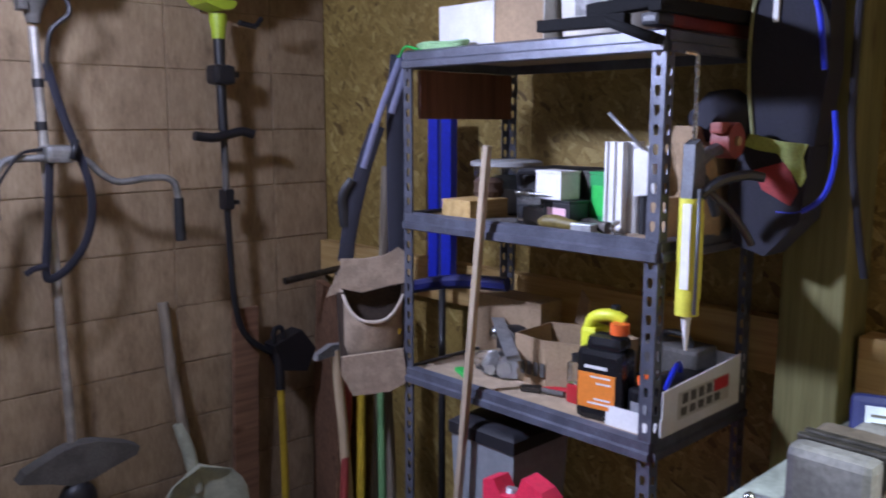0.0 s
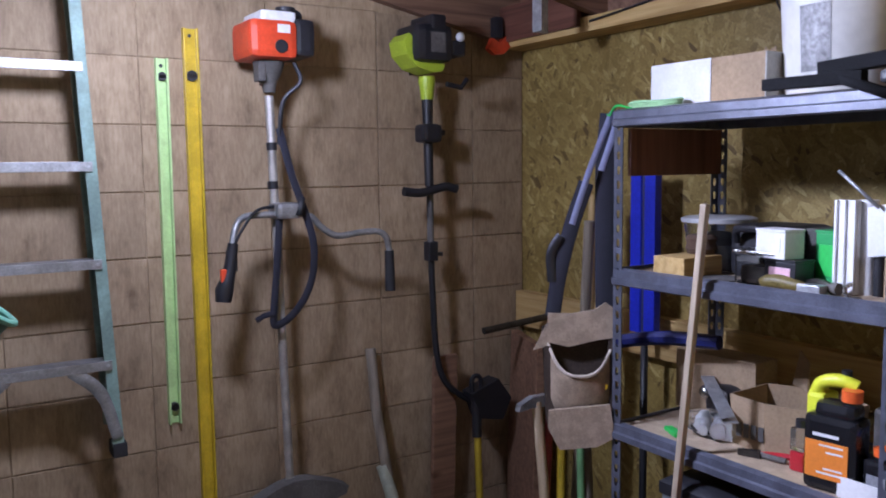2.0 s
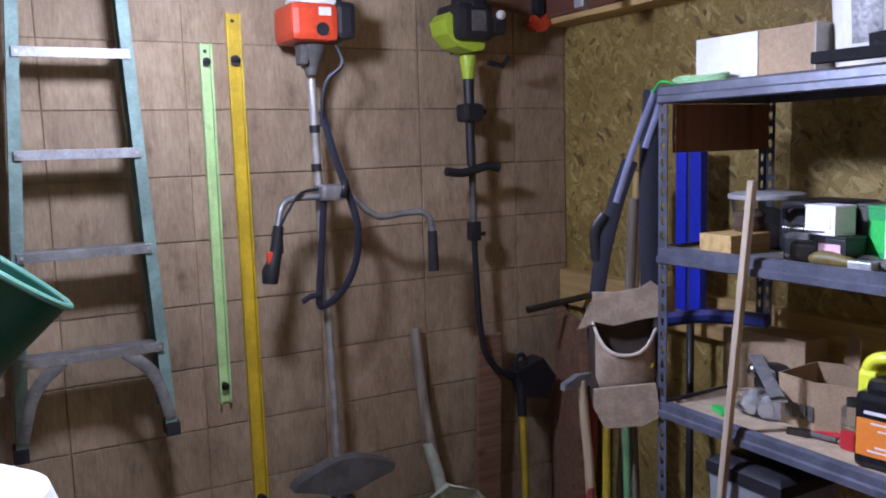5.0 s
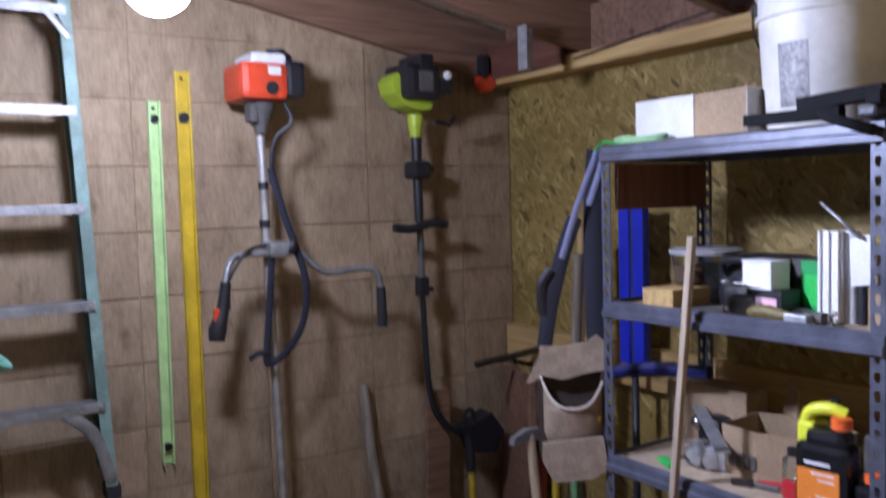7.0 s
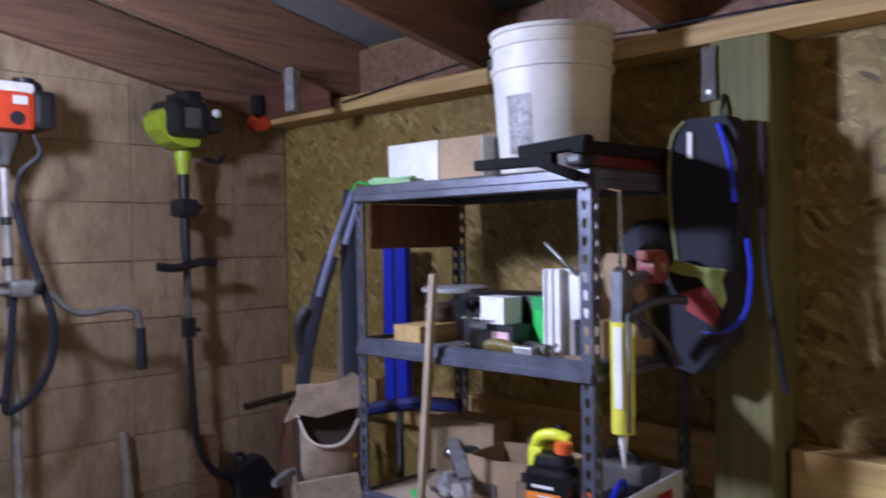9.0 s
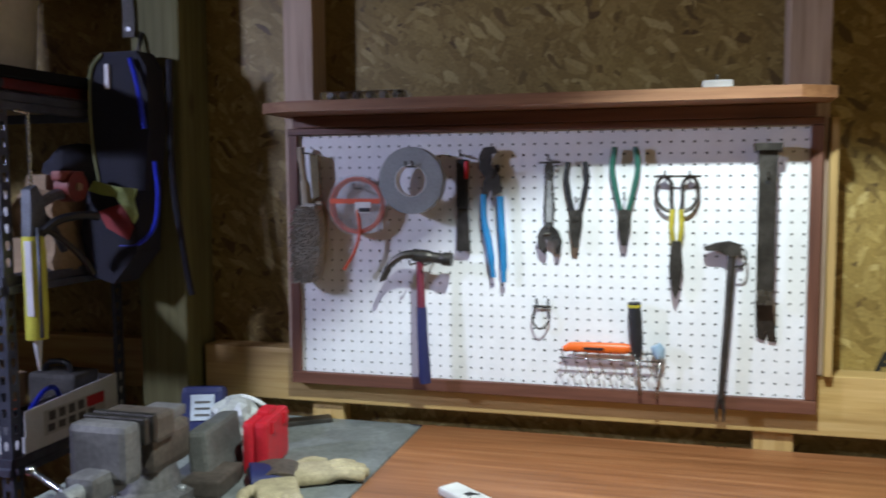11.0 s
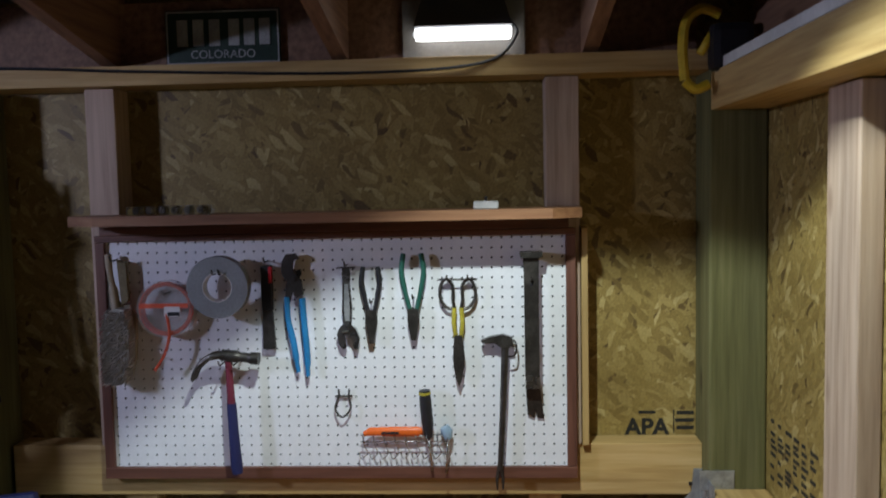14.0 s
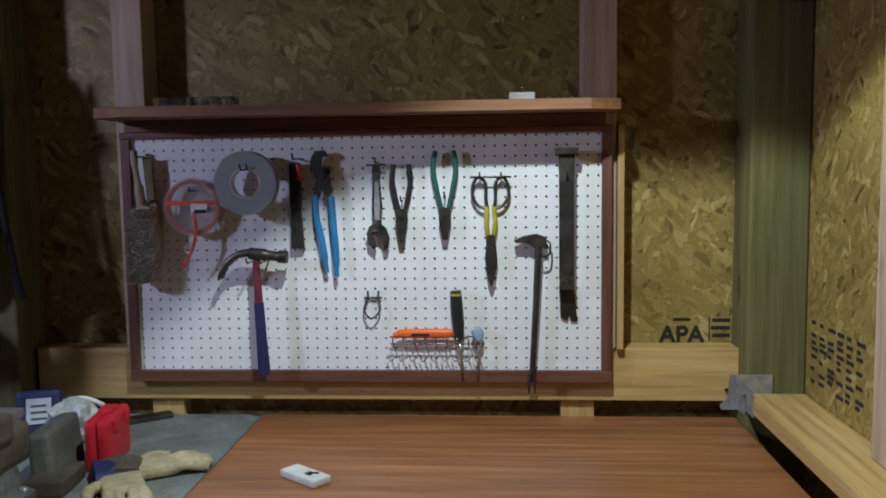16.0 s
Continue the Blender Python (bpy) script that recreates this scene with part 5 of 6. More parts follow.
for i, (z, w, d) in enumerate(((0.02, 0.09, 0.02), (0.05, 0.115, 0.05), (0.12, 0.125, 0.075), (0.19, 0.12, 0.085), (0.235, 0.118, 0.09))):
    rows.append([bm.verts.new((w * math.cos(a), -0.005 - d * math.sin(a), z + (0.11 * abs(math.cos(a)) ** 3 - 0.03) * (i == 4))) for a in [math.pi * k / 14 for k in range(15)]])
for a, b in zip(rows, rows[1:]):
    for k in range(14):
        bm.faces.new((a[k], a[k + 1], b[k + 1], b[k])).smooth = True
bm.faces.new(rows[0])
part("pouch", bm, M_CANVAS, tbg).modifiers.new("thick", "SOLIDIFY").thickness = 0.004
bm = bmesh.new()
tube(bm, [v for v in [(0.118 * math.cos(a), -0.005 - 0.09 * math.sin(a), 0.208 + 0.11 * abs(math.cos(a)) ** 3) for a in [math.pi * k / 14 for k in range(15)]]], 0.006, 6)
part("piping", bm, plain("pale_piping", (0.55, 0.47, 0.38), 0.9, 0, 0.1, 60, 0.2), tbg)
part("back_flap", slab(bmesh.new(), [(-0.125, 0.03), (0.125, 0.03), (0.13, 0.3), (0.12, 0.42), (0.03, 0.41), (-0.1, 0.38), (-0.14, 0.36)], -0.002, 0.008, None, 0.002), M_HIDE, tbg)
part("top_fold", slab(bmesh.new(), [(-0.118, 0.315), (-0.04, 0.3), (0.06, 0.325), (0.12, 0.335), (0.125, 0.43), (0.09, 0.455), (0.05, 0.43), (-0.03, 0.415), (-0.115, 0.415)], -0.05, -0.03, None, 0.003), M_CANVAS, tbg)
part("front_pocket", slab(bmesh.new(), [(-0.07, -0.045), (0.06, -0.03), (0.115, 0.0), (0.118, 0.05), (0.105, 0.118), (0.0, 0.105), (-0.11, 0.09), (-0.112, 0.03)], -0.11, -0.085, None, 0.008), M_CANVAS, tbg)
part("leather_strip", slab(bmesh.new(), [(-0.118, 0.02), (-0.09, 0.03), (-0.1, 0.3), (-0.128, 0.3)], -0.045, -0.035, None, 0.002), M_HIDE, tbg)
part("leather_strip", slab(bmesh.new(), [(0.09, 0.03), (0.12, 0.03), (0.125, 0.33), (0.1, 0.33)], -0.045, -0.035, None, 0.002), M_HIDE, tbg)
part("side_tab", slab(bmesh.new(), [(-0.17, 0.28), (-0.12, 0.38), (-0.11, 0.3)], -0.03, -0.02), M_CANVAS, tbg)
part("yellow_tool", block(-0.025, 0.02, -0.06, -0.045, 0.18, 0.2, 0.004, pose(0, 0, 0, 0, 25, 0)), M_YELLOW, tbg)
part("pouch_contents", block(-0.09, 0.09, -0.06, -0.01, 0.1, 0.18, 0.02), M_DARK, tbg)
part("strap", tube(bmesh.new(), curve_pts([(-0.1, -0.01, 0.4), (-0.075, -0.01, 0.55), (-0.03, -0.005, 0.72), (0.02, 0.0, 0.86)]), 0.028, 8, flat=0.2), M_STRAP, tbg)
part("strap", tube(bmesh.new(), curve_pts([(0.09, -0.01, 0.36), (0.085, -0.01, 0.6), (0.085, -0.005, 0.9), (0.1, 0.0, 1.09)]), 0.034, 8, flat=0.2), M_STRAP, tbg)
part("grey_strap", tube(bmesh.new(), curve_pts([(-0.03, -0.035, 0.72), (0.03, -0.04, 0.9), (0.09, -0.03, 1.05), (0.11, -0.01, 1.09), (0.12, -0.03, 1.05), (0.07, -0.05, 0.9)]), 0.011, 8, flat=0.3), plain("grey_blue_strap", (0.2, 0.21, 0.32), 0.8, 0, 0.2, 90, 0.1), tbg)
part("buckle", tube(bmesh.new(), curve_pts([(-0.1, -0.01, 0.52), (-0.105, -0.015, 0.62), (-0.07, -0.015, 0.68)]), 0.018, 8, flat=0.5), M_DARK, tbg)

# below the shelves
bn = thing("waste_bin", (-0.4, 1.6, 0.165), "grey plastic bin with dark lid on the bottom shelf", "bin")
part("body", lathe(bmesh.new(), [(0.0, 0), (0.12, 0), (0.15, 0.62), (0.145, 0.62), (0.115, 0.01), (0.0, 0.01)], 4, pose(0, 0, 0, 0, 0, 45)), M_GREYBIN, bn)
part("lid", lathe(bmesh.new(), [(0.158, 0.605), (0.158, 0.635), (0.13, 0.65), (0.0, 0.655)], 4, pose(0, 0, 0, 0, 0, 45)), M_DARK, bn)
ch = thing("red_chair", (-0.78, 1.16, 0), "red plastic folding chair below the shelving", "chair")
for y in (-0.2, 0.2):
    part("leg", tube(bmesh.new(), [(-0.05, y, 0), (0.12, y, 0.78)], 0.014, 8), M_GALV, ch)
bm = slab(bmesh.new(), [(-0.26, 0.62), (0.2, 0.62), (0.205, 0.78), (0.18, 0.8), (0.15, 0.77), (0.1, 0.775), (0.08, 0.8), (0.05, 0.795), (0.03, 0.765), (-0.06, 0.775), (-0.1, 0.81), (-0.15, 0.825), (-0.17, 0.775), (-0.21, 0.77), (-0.23, 0.8), (-0.26, 0.79)], -0.03, 0.03, pose(0.12, 0, 0, 0, 0, -90), 0.01)
part("backrest", bm, M_REDCHAIR, ch)
part("seat", block(-0.3, 0.08, -0.19, 0.19, 0.42, 0.45, 0.012), M_REDCHAIR, ch)

# ---- tools on the pegboard ----
M_SPOOL = plain("thin_clear_plastic", (0.6, 0.58, 0.56), 0.2, 0, 0.1, 40, 0.1)
M_SPOOL.node_tree.nodes["Principled BSDF"].inputs["Alpha"].default_value = 0.14
M_BRISTLE = plain("grey_bristle", (0.52, 0.49, 0.43), 0.9, 0, 0.3, 150, 0.25, 0.6)
M_BRUSHWOOD = wood("worn_brush_wood", (0.3, 0.25, 0.17), (0.42, 0.36, 0.26), (0.5, 0.44, 0.34), "z", knots=False)
M_TAPE = plain("grey_duct_tape", (0.3, 0.32, 0.33), 0.45, 0.15, 0.12, 40, 0.1)
M_REDORANGE = plain("orange_trimmer_line", (0.8, 0.13, 0.06), 0.4, 0, 0.1, 40, 0.1)
M_BLUEGRIP = plain("sky_blue_grip", (0.02, 0.22, 0.5), 0.45, 0, 0.12, 40, 0.15)
M_NAVYGRIP = plain("navy_rubber_grip", (0.015, 0.02, 0.1), 0.6, 0, 0.12, 40, 0.15)
M_MAROON = plain("maroon_painted_shaft", (0.16, 0.02, 0.04), 0.5, 0, 0.12, 40, 0.15)
M_GREENGRIP = plain("dark_green_grip", (0.015, 0.11, 0.08), 0.5, 0, 0.12, 40, 0.15)
M_YGRIP = plain("yellow_worn_grip", (0.5, 0.42, 0.04), 0.5, 0, 0.3, 60, 0.3)
M_KNIFE = plain("orange_knife_plastic", (0.85, 0.15, 0.02), 0.4, 0, 0.1, 40, 0.1)


def spot_on(u, v, off=0.02):
    """A place on the board: u across from its plywood side, v down, as parts of its size."""
    return (PX - off, 0.592 - 1.184 * u, 1.644 - 0.594 * v)


def hung(name, label, cat, u, v, off=0.018, group=""):
    """A frame whose x runs along the board towards the side wall, y into the board and z up."""
    ob = new(name)
    ob.empty_display_size = 0.03
    ob.matrix_world = Matrix.Translation(spot_on(u, v, off)) @ pose(0, 0, 0, 0, 0, -90)
    return tagged(ob, label, cat, group)


def peg_hook(t, x=0.0, z=0.0, deep=0.018, out=0.03):
    part("peg_hook", tube(bmesh.new(), curve_pts([(x, deep, z), (x, 0.0, z), (x, -out * 0.7, z), (x, -out, z + 0.012)], 4), 0.0022, 6), M_IRON, t)


U, V = 1 / 829, 1 / 408
t = hung("bench_brush", "worn bench brush with grey bristles on the pegboard", "brush", 0.038, 0.0, 0.03)
M_BACK = plain("dirty_brush_wood", (0.22, 0.18, 0.1), 0.8, 0, 0.25, 40, 0.3)
part("handle", tube(bmesh.new(), curve_pts([(-0.026, 0.0, -0.03), (-0.024, 0.0, -0.07), (-0.018, 0.002, -0.12), (-0.012, 0.004, -0.185)]), [0.009] * 6 + [0.0075] * 6 + [0.012] * 7, 10), M_BRUSHWOOD, t)
part("back", slab(bmesh.new(), [(-0.004, -0.045), (0.018, -0.05), (0.022, -0.15), (0.004, -0.16)], -0.002, 0.016, None, 0.004), M_BACK, t)
part("head", slab(bmesh.new(), [(-0.03, -0.175), (-0.008, -0.158), (0.02, -0.162), (0.036, -0.19), (0.03, -0.3), (0.014, -0.352), (-0.012, -0.362), (-0.034, -0.34), (-0.038, -0.25)], 0.008, 0.026, None, 0.004), M_BRUSHWOOD, t)
random.seed(5)
bm = bmesh.new()
for i in range(26):
    v = i / 25
    half = 0.034 * (0.55 + 0.45 * math.sin(math.pi * (0.12 + 0.76 * v)))
    for k in range(9):
        x0 = -0.002 - 0.008 * v + half * (k / 4 - 1)
        z0 = -0.172 - 0.182 * v
        j = lambda q: random.uniform(-q, q)
        tube(bm, [(x0, 0.012, z0), (x0 * 1.05 + j(0.002), -0.018, z0 - 0.003 + j(0.002)), (x0 * 1.12 + j(0.004), -0.04 + j(0.004), z0 - 0.008 + j(0.004))], [0.0036, 0.0034, 0.0008], 5)
part("bristles", bm, M_BRISTLE, t)
part("bristle_bed", slab(bmesh.new(), [(-0.03, -0.18), (-0.006, -0.166), (0.018, -0.17), (0.03, -0.2), (0.024, -0.3), (0.008, -0.345), (-0.014, -0.352), (-0.033, -0.33), (-0.036, -0.25)], -0.024, 0.008, None, 0.008), M_BRISTLE, t)
peg_hook(t, -0.01, -0.045)

t = hung("trimmer_line_spool", "clear spool of orange trimmer line on the pegboard", "spool", 116 * U, 118 * V, 0.028)
bm = bmesh.new()
for k in range(5):
    rr = 0.066 - 0.0025 * (k % 3)
    tube(bm, [(rr * math.cos(a), -0.012 + 0.005 * k, rr * math.sin(a)) for a in [2 * math.pi * q / 36 for q in range(37)]], 0.0028, 6)
part("line_coil", bm, M_REDORANGE, t)
part("disc", lathe(bmesh.new(), [(0.0, 0.0), (0.073, 0.0), (0.073, 0.002), (0.0, 0.002)], 36, pose(0, 0.02, 0, 90, 0, 0)), M_SPOOL, t)
part("disc", lathe(bmesh.new(), [(0.0, 0.0), (0.073, 0.0), (0.073, 0.002), (0.0, 0.002)], 36, pose(0, -0.016, 0, 90, 0, 0)), M_SPOOL, t)
part("cross_band", block(-0.066, 0.062, -0.019, -0.0165, 0.004, 0.016, 0.001), M_REDORANGE, t)
part("label", block(0.0, 0.042, -0.0215, -0.0195, -0.018, 0.008, 0.001), M_PAPER, t)
part("label_print", block(0.01, 0.04, -0.0225, -0.0217, -0.016, -0.006), M_DARK, t)
part("line_tail", tube(bmesh.new(), curve_pts([(0.005, -0.018, -0.01), (0.012, -0.022, -0.06), (0.0, -0.025, -0.11), (-0.028, -0.025, -0.155)]), 0.004, 6), M_REDORANGE, t)
peg_hook(t, 0, 0.04, 0.028, 0.03)

t = hung("duct_tape_roll", "grey duct tape roll hung on a pegboard hook", "tape", 220 * U, 78 * V, 0.06)
part("roll", lathe(bmesh.new(), [(0.0376, -0.015), (0.077, -0.015), (0.078, -0.013), (0.078, 0.013), (0.077, 0.015), (0.0376, 0.015), (0.0376, -0.015)], 48, pose(0, 0, 0, 90, 0, 0)), M_TAPE, t)
part("core", lathe(bmesh.new(), [(0.0355, -0.0155), (0.0375, -0.0155), (0.0375, 0.0155), (0.0355, 0.0155), (0.0355, -0.0155)], 32, pose(0, 0, 0, 90, 0, 0)), M_PAPER, t)
for x in (-0.008, 0.008):
    peg_hook(t, x, 0.033, 0.06, 0.03)

t = hung("utility_saw", "black folding utility saw with red edge on the pegboard", "saw", 298 * U, 55 * V)
part("handle", block(-0.014, 0.014, -0.012, 0.008, -0.1, 0.015, 0.004), M_DARK, t)
part("edge", block(0.006, 0.0148, -0.0125, 0.0, -0.03, 0.012, 0.002), M_REDPL, t)
part("sheath", slab(bmesh.new(), [(-0.012, -0.1), (0.012, -0.1), (0.018, -0.2), (-0.015, -0.2)], -0.006, 0.006, None, 0.001), M_IRON, t)
peg_hook(t, 0, 0.025)

t = hung("slip_joint_pliers", "large slip joint pliers with blue grips on the pegboard", "pliers", 343 * U, 45 * V, 0.022)
part("jaw", slab(bmesh.new(), [(-0.022, 0.01), (-0.012, 0.028), (0.012, 0.03), (0.022, 0.016), (0.006, 0.012), (0.004, -0.01), (0.026, -0.04), (0.03, -0.075), (0.012, -0.085), (-0.005, -0.05), (-0.024, -0.02)], -0.009, 0.004, None, 0.002), M_IRON, t)
part("jaw", slab(bmesh.new(), [(0.0, -0.02), (0.022, -0.01), (0.026, -0.022), (0.008, -0.05), (-0.006, -0.09), (-0.018, -0.085), (-0.014, -0.05)], -0.002, 0.01, None, 0.002), M_IRON, t)
part("grip", tube(bmesh.new(), curve_pts([(-0.014, 0, -0.08), (-0.012, 0, -0.14), (0.0, 0, -0.2), (0.01, 0, -0.275)]), [0.0075] * 8 + [0.0085] * 8 + [0.006] * 3, 10), M_BLUEGRIP, t)
part("grip", tube(bmesh.new(), curve_pts([(0.026, -0.002, -0.085), (0.03, -0.002, -0.16), (0.034, -0.002, -0.22), (0.035, -0.002, -0.285)]), [0.0085] * 16 + [0.006] * 3, 10), M_BLUEGRIP, t)
part("pivot", tube(bmesh.new(), [(0.004, -0.014, -0.035), (0.004, 0.01, -0.035)], 0.008, 10), M_IRON, t)
peg_hook(t, 0.015, -0.02, 0.022)

t = hung("adjustable_wrench", "chrome adjustable wrench on the pegboard", "wrench", 441 * U, 55 * V)
bm = slab(bmesh.new(), [(-0.008, 0.006), (0.008, 0.006), (0.0115, -0.01), (0.009, -0.03), (0.0135, -0.1), (0.01, -0.145), (-0.009, -0.145), (-0.0125, -0.1), (-0.009, -0.03), (-0.0115, -0.01)], -0.006, 0.004, None, 0.002)
part("handle", bm, M_CHROME, t)
part("handle_inset", slab(bmesh.new(), [(-0.0045, -0.035), (0.0045, -0.035), (0.0075, -0.1), (0.006, -0.13), (-0.006, -0.13), (-0.0075, -0.1)], -0.0066, -0.0061, None), M_GALV, t)
part("head", slab(bmesh.new(), [(-0.011, -0.138), (0.006, -0.136), (0.022, -0.15), (0.031, -0.175), (0.026, -0.203), (0.016, -0.2), (0.011, -0.178), (-0.004, -0.168), (-0.022, -0.174), (-0.028, -0.165), (-0.021, -0.148)], -0.01, 0.007, None, 0.003), M_CHROME, t)
part("lower_jaw", slab(bmesh.new(), [(-0.026, -0.17), (-0.008, -0.172), (-0.004, -0.198), (-0.012, -0.202), (-0.023, -0.19)], -0.008, 0.006, None, 0.002), M_CHROME, t)
part("knurl", tube(bmesh.new(), [(-0.012, -0.011, -0.158), (0.004, -0.011, -0.156)], 0.0045, 10), M_IRON, t)
part("hook_bar", tube(bmesh.new(), [(-0.024, -0.004, 0.006), (0.024, -0.004, 0.006)], 0.0024, 6), M_IRON, t)
peg_hook(t, 0, 0.012)


def plier(name, label, u, v, mat, wide, length, nose):
    t = hung(name, label, "pliers", u, v, 0.02)
    for s in (1, -1):
        part("grip", tube(bmesh.new(), curve_pts([(s * wide * 0.8, 0, 0.0), (s * wide, 0, -length * 0.3), (s * wide * 0.75, 0, -length * 0.6), (s * 0.007, 0, -length)]), [0.006] + [0.0068] * 12 + [0.006] * 6, 10), mat, t)
    part("nose", slab(bmesh.new(), [(-0.014, -length + 0.01), (0.014, -length + 0.01), (0.015, -length - 0.02), (0.006, -length - nose), (-0.006, -length - nose), (-0.015, -length - 0.02)], -0.008, 0.006, None, 0.002), M_IRON, t)
    part("pivot", tube(bmesh.new(), [(0, -0.012, -length - 0.008), (0, 0.004, -length - 0.008)], 0.006, 10), M_IRON, t)
    peg_hook(t, 0, -length * 0.75, 0.02, 0.028)
    return t


plier("diagonal_pliers", "black-handled cutting pliers on the pegboard", 484 * U, 50 * V, M_DARK, 0.023, 0.12, 0.075)
plier("long_nose_pliers", "green-handled pliers on the pegboard", 559 * U, 28 * V, M_GREENGRIP, 0.028, 0.15, 0.07)

t = hung("tin_snips", "tin snips with worn yellow handles on the pegboard", "snips", 638 * U, 82 * V, 0.02)
for s in (1, -1):
    part("loop", tube(bmesh.new(), curve_pts([(s * 0.008, 0, -0.065), (s * 0.012, 0, -0.04), (s * 0.012, 0, -0.005), (s * 0.028, 0, 0.012), (s * 0.042, 0, -0.004), (s * 0.044, 0, -0.035), (s * 0.03, 0, -0.058), (s * 0.01, 0, -0.066)]), 0.0042, 8), M_IRON, t)
    part("grip", tube(bmesh.new(), [(s * 0.009, 0, -0.06), (s * 0.011, 0, -0.1), (s * 0.006, 0, -0.14)], 0.006, 8), M_YGRIP, t)
part("blade", slab(bmesh.new(), [(-0.01, -0.13), (0.01, -0.13), (0.016, -0.19), (0.008, -0.24), (0.0, -0.262), (-0.008, -0.24), (-0.015, -0.19)], -0.008, 0.004, None, 0.002), M_IRON, t)
part("hook_bar", tube(bmesh.new(), [(-0.05, -0.01, 0.012), (0.05, -0.01, 0.012)], 0.0024, 6), M_IRON, t)
for x in (-0.026, 0.026):
    peg_hook(t, x, 0.012, 0.02, 0.02)

t = hung("nail_puller", "dark steel nail puller bar on the pegboard", "nail puller", 716 * U, 170 * V, 0.026)
part("shaft", tube(bmesh.new(), [(0.006, 0, -0.03), (-0.001, 0, -0.18), (-0.011, 0, -0.35)], [0.0095, 0.0085, 0.0075], 8), M_IRON, t)
part("head", slab(bmesh.new(), [(-0.055, -0.015), (-0.03, -0.005), (0.0, 0.0), (0.024, -0.008), (0.026, -0.03), (0.0, -0.035), (-0.02, -0.022), (-0.05, -0.022)], -0.011, 0.011, None, 0.003), M_IRON, t)
for s in (1, -1):
    part("claw", tube(bmesh.new(), [(-0.011 + s * 0.003, 0, -0.345), (-0.012 + s * 0.008, 0, -0.375), (-0.012 + s * 0.007, -0.004, -0.4)], [0.005, 0.004, 0.002], 6), M_IRON, t)
part("peg_loop", tube(bmesh.new(), curve_pts([(0.02, 0.02, -0.015), (0.034, 0.0, -0.025), (0.03, -0.014, -0.05), (0.012, -0.016, -0.055)]), 0.0024, 6), M_IRON, t)

t = hung("flat_pry_bar", "flat steel pry bar with worn bright tip on the pegboard", "pry bar", 767 * U, 35 * V, 0.04)
bm = slab(bmesh.new(), [(-0.02, 0.0), (0.02, 0.0), (0.0185, -0.04), (0.018, -0.3), (0.019, -0.33), (-0.0165, -0.33), (-0.018, -0.3), (-0.0185, -0.04)], -0.004, 0.003, None, 0.0015)
part("bar", bm, M_IRON, t)
part("bend", slab(bmesh.new(), [(-0.026, -0.003), (0.026, -0.003), (0.028, 0.012), (-0.028, 0.012)], -0.016, 0.022, None, 0.003), M_IRON, t)
part("worn_tip", slab(bmesh.new(), [(-0.0165, -0.3), (0.018, -0.3), (0.019, -0.332), (-0.0165, -0.332)], -0.0052, -0.0042, None), M_CHROME, t)
part("tip_blade", slab(bmesh.new(), [(-0.0165, -0.328), (0.019, -0.328), (0.03, -0.42), (0.012, -0.418), (0.009, -0.395), (0.005, -0.418), (-0.012, -0.41)], 0.003, 0.008, pose(0, 0, 0, 4, 0, 0), 0.001), M_IRON, t)
part("nail_slot", tube(bmesh.new(), [(0, -0.0046, -0.07), (0, 0.0, -0.07)], 0.005, 10), M_DARK, t)
peg_hook(t, 0, -0.06, 0.04, 0.02)

t = hung("claw_hammer", "claw hammer with navy grip on the pegboard", "hammer", 234 * U, 200 * V, 0.06)
part("handle", tube(bmesh.new(), [(-0.004, 0, -0.01), (-0.002, 0, -0.06), (0.0, 0, -0.13)], [0.009, 0.0095, 0.011], 12, True, 0.75), M_MAROON, t)
part("grip", tube(bmesh.new(), [(0.0, 0, -0.12), (0.003, 0, -0.2), (0.007, 0, -0.285), (0.009, 0, -0.302)], [0.0125, 0.0135, 0.0155, 0.013], 14, True, 0.75), M_NAVYGRIP, t)
hd = part("head", tube(bmesh.new(), curve_pts([(0.075, 0, -0.006), (0.05, 0, -0.004), (0.02, 0, 0.0), (-0.02, 0, 0.004)]), [0.016] * 6 + [0.0125] * 6 + [0.015] * 7, 14), M_IRON, t)
for s in (1, -1):
    part("claw", tube(bmesh.new(), curve_pts([(-0.012, s * 0.007, 0.006), (-0.05, s * 0.01, 0.0), (-0.08, s * 0.011, -0.025), (-0.096, s * 0.011, -0.06)]), [0.0095] * 6 + [0.008] * 6 + [0.006] * 6 + [0.003], 8), M_IRON, t)
for x in (-0.02, 0.014):
    peg_hook(t, x, -0.018, 0.06, 0.03)

t = hung("wire_loop_hook", "empty wire loop hook on the pegboard", "hook", 429 * U, 280 * V, 0.006)
part("loop", tube(bmesh.new(), curve_pts([(-0.014, 0, 0.018), (-0.013, -0.004, 0.0), (-0.022, -0.012, -0.03), (-0.003, -0.02, -0.05), (0.018, -0.012, -0.03), (0.013, -0.004, 0.0), (0.014, 0, 0.018)]), 0.0026, 6), M_IRON, t)
part("cross_bar", tube(bmesh.new(), [(-0.022, -0.003, 0.0), (0.022, -0.003, 0.0)], 0.003, 6), M_IRON, t)

t = hung("tool_rack", "chrome wire tool rack on the pegboard", "rack", 540 * U, 358 * V, 0.008)
for z in (0.0, 0.018):
    part("wire", tube(bmesh.new(), [(-0.115, -0.022, z), (0.115, -0.022, z)], 0.002, 6), M_CHROME, t)
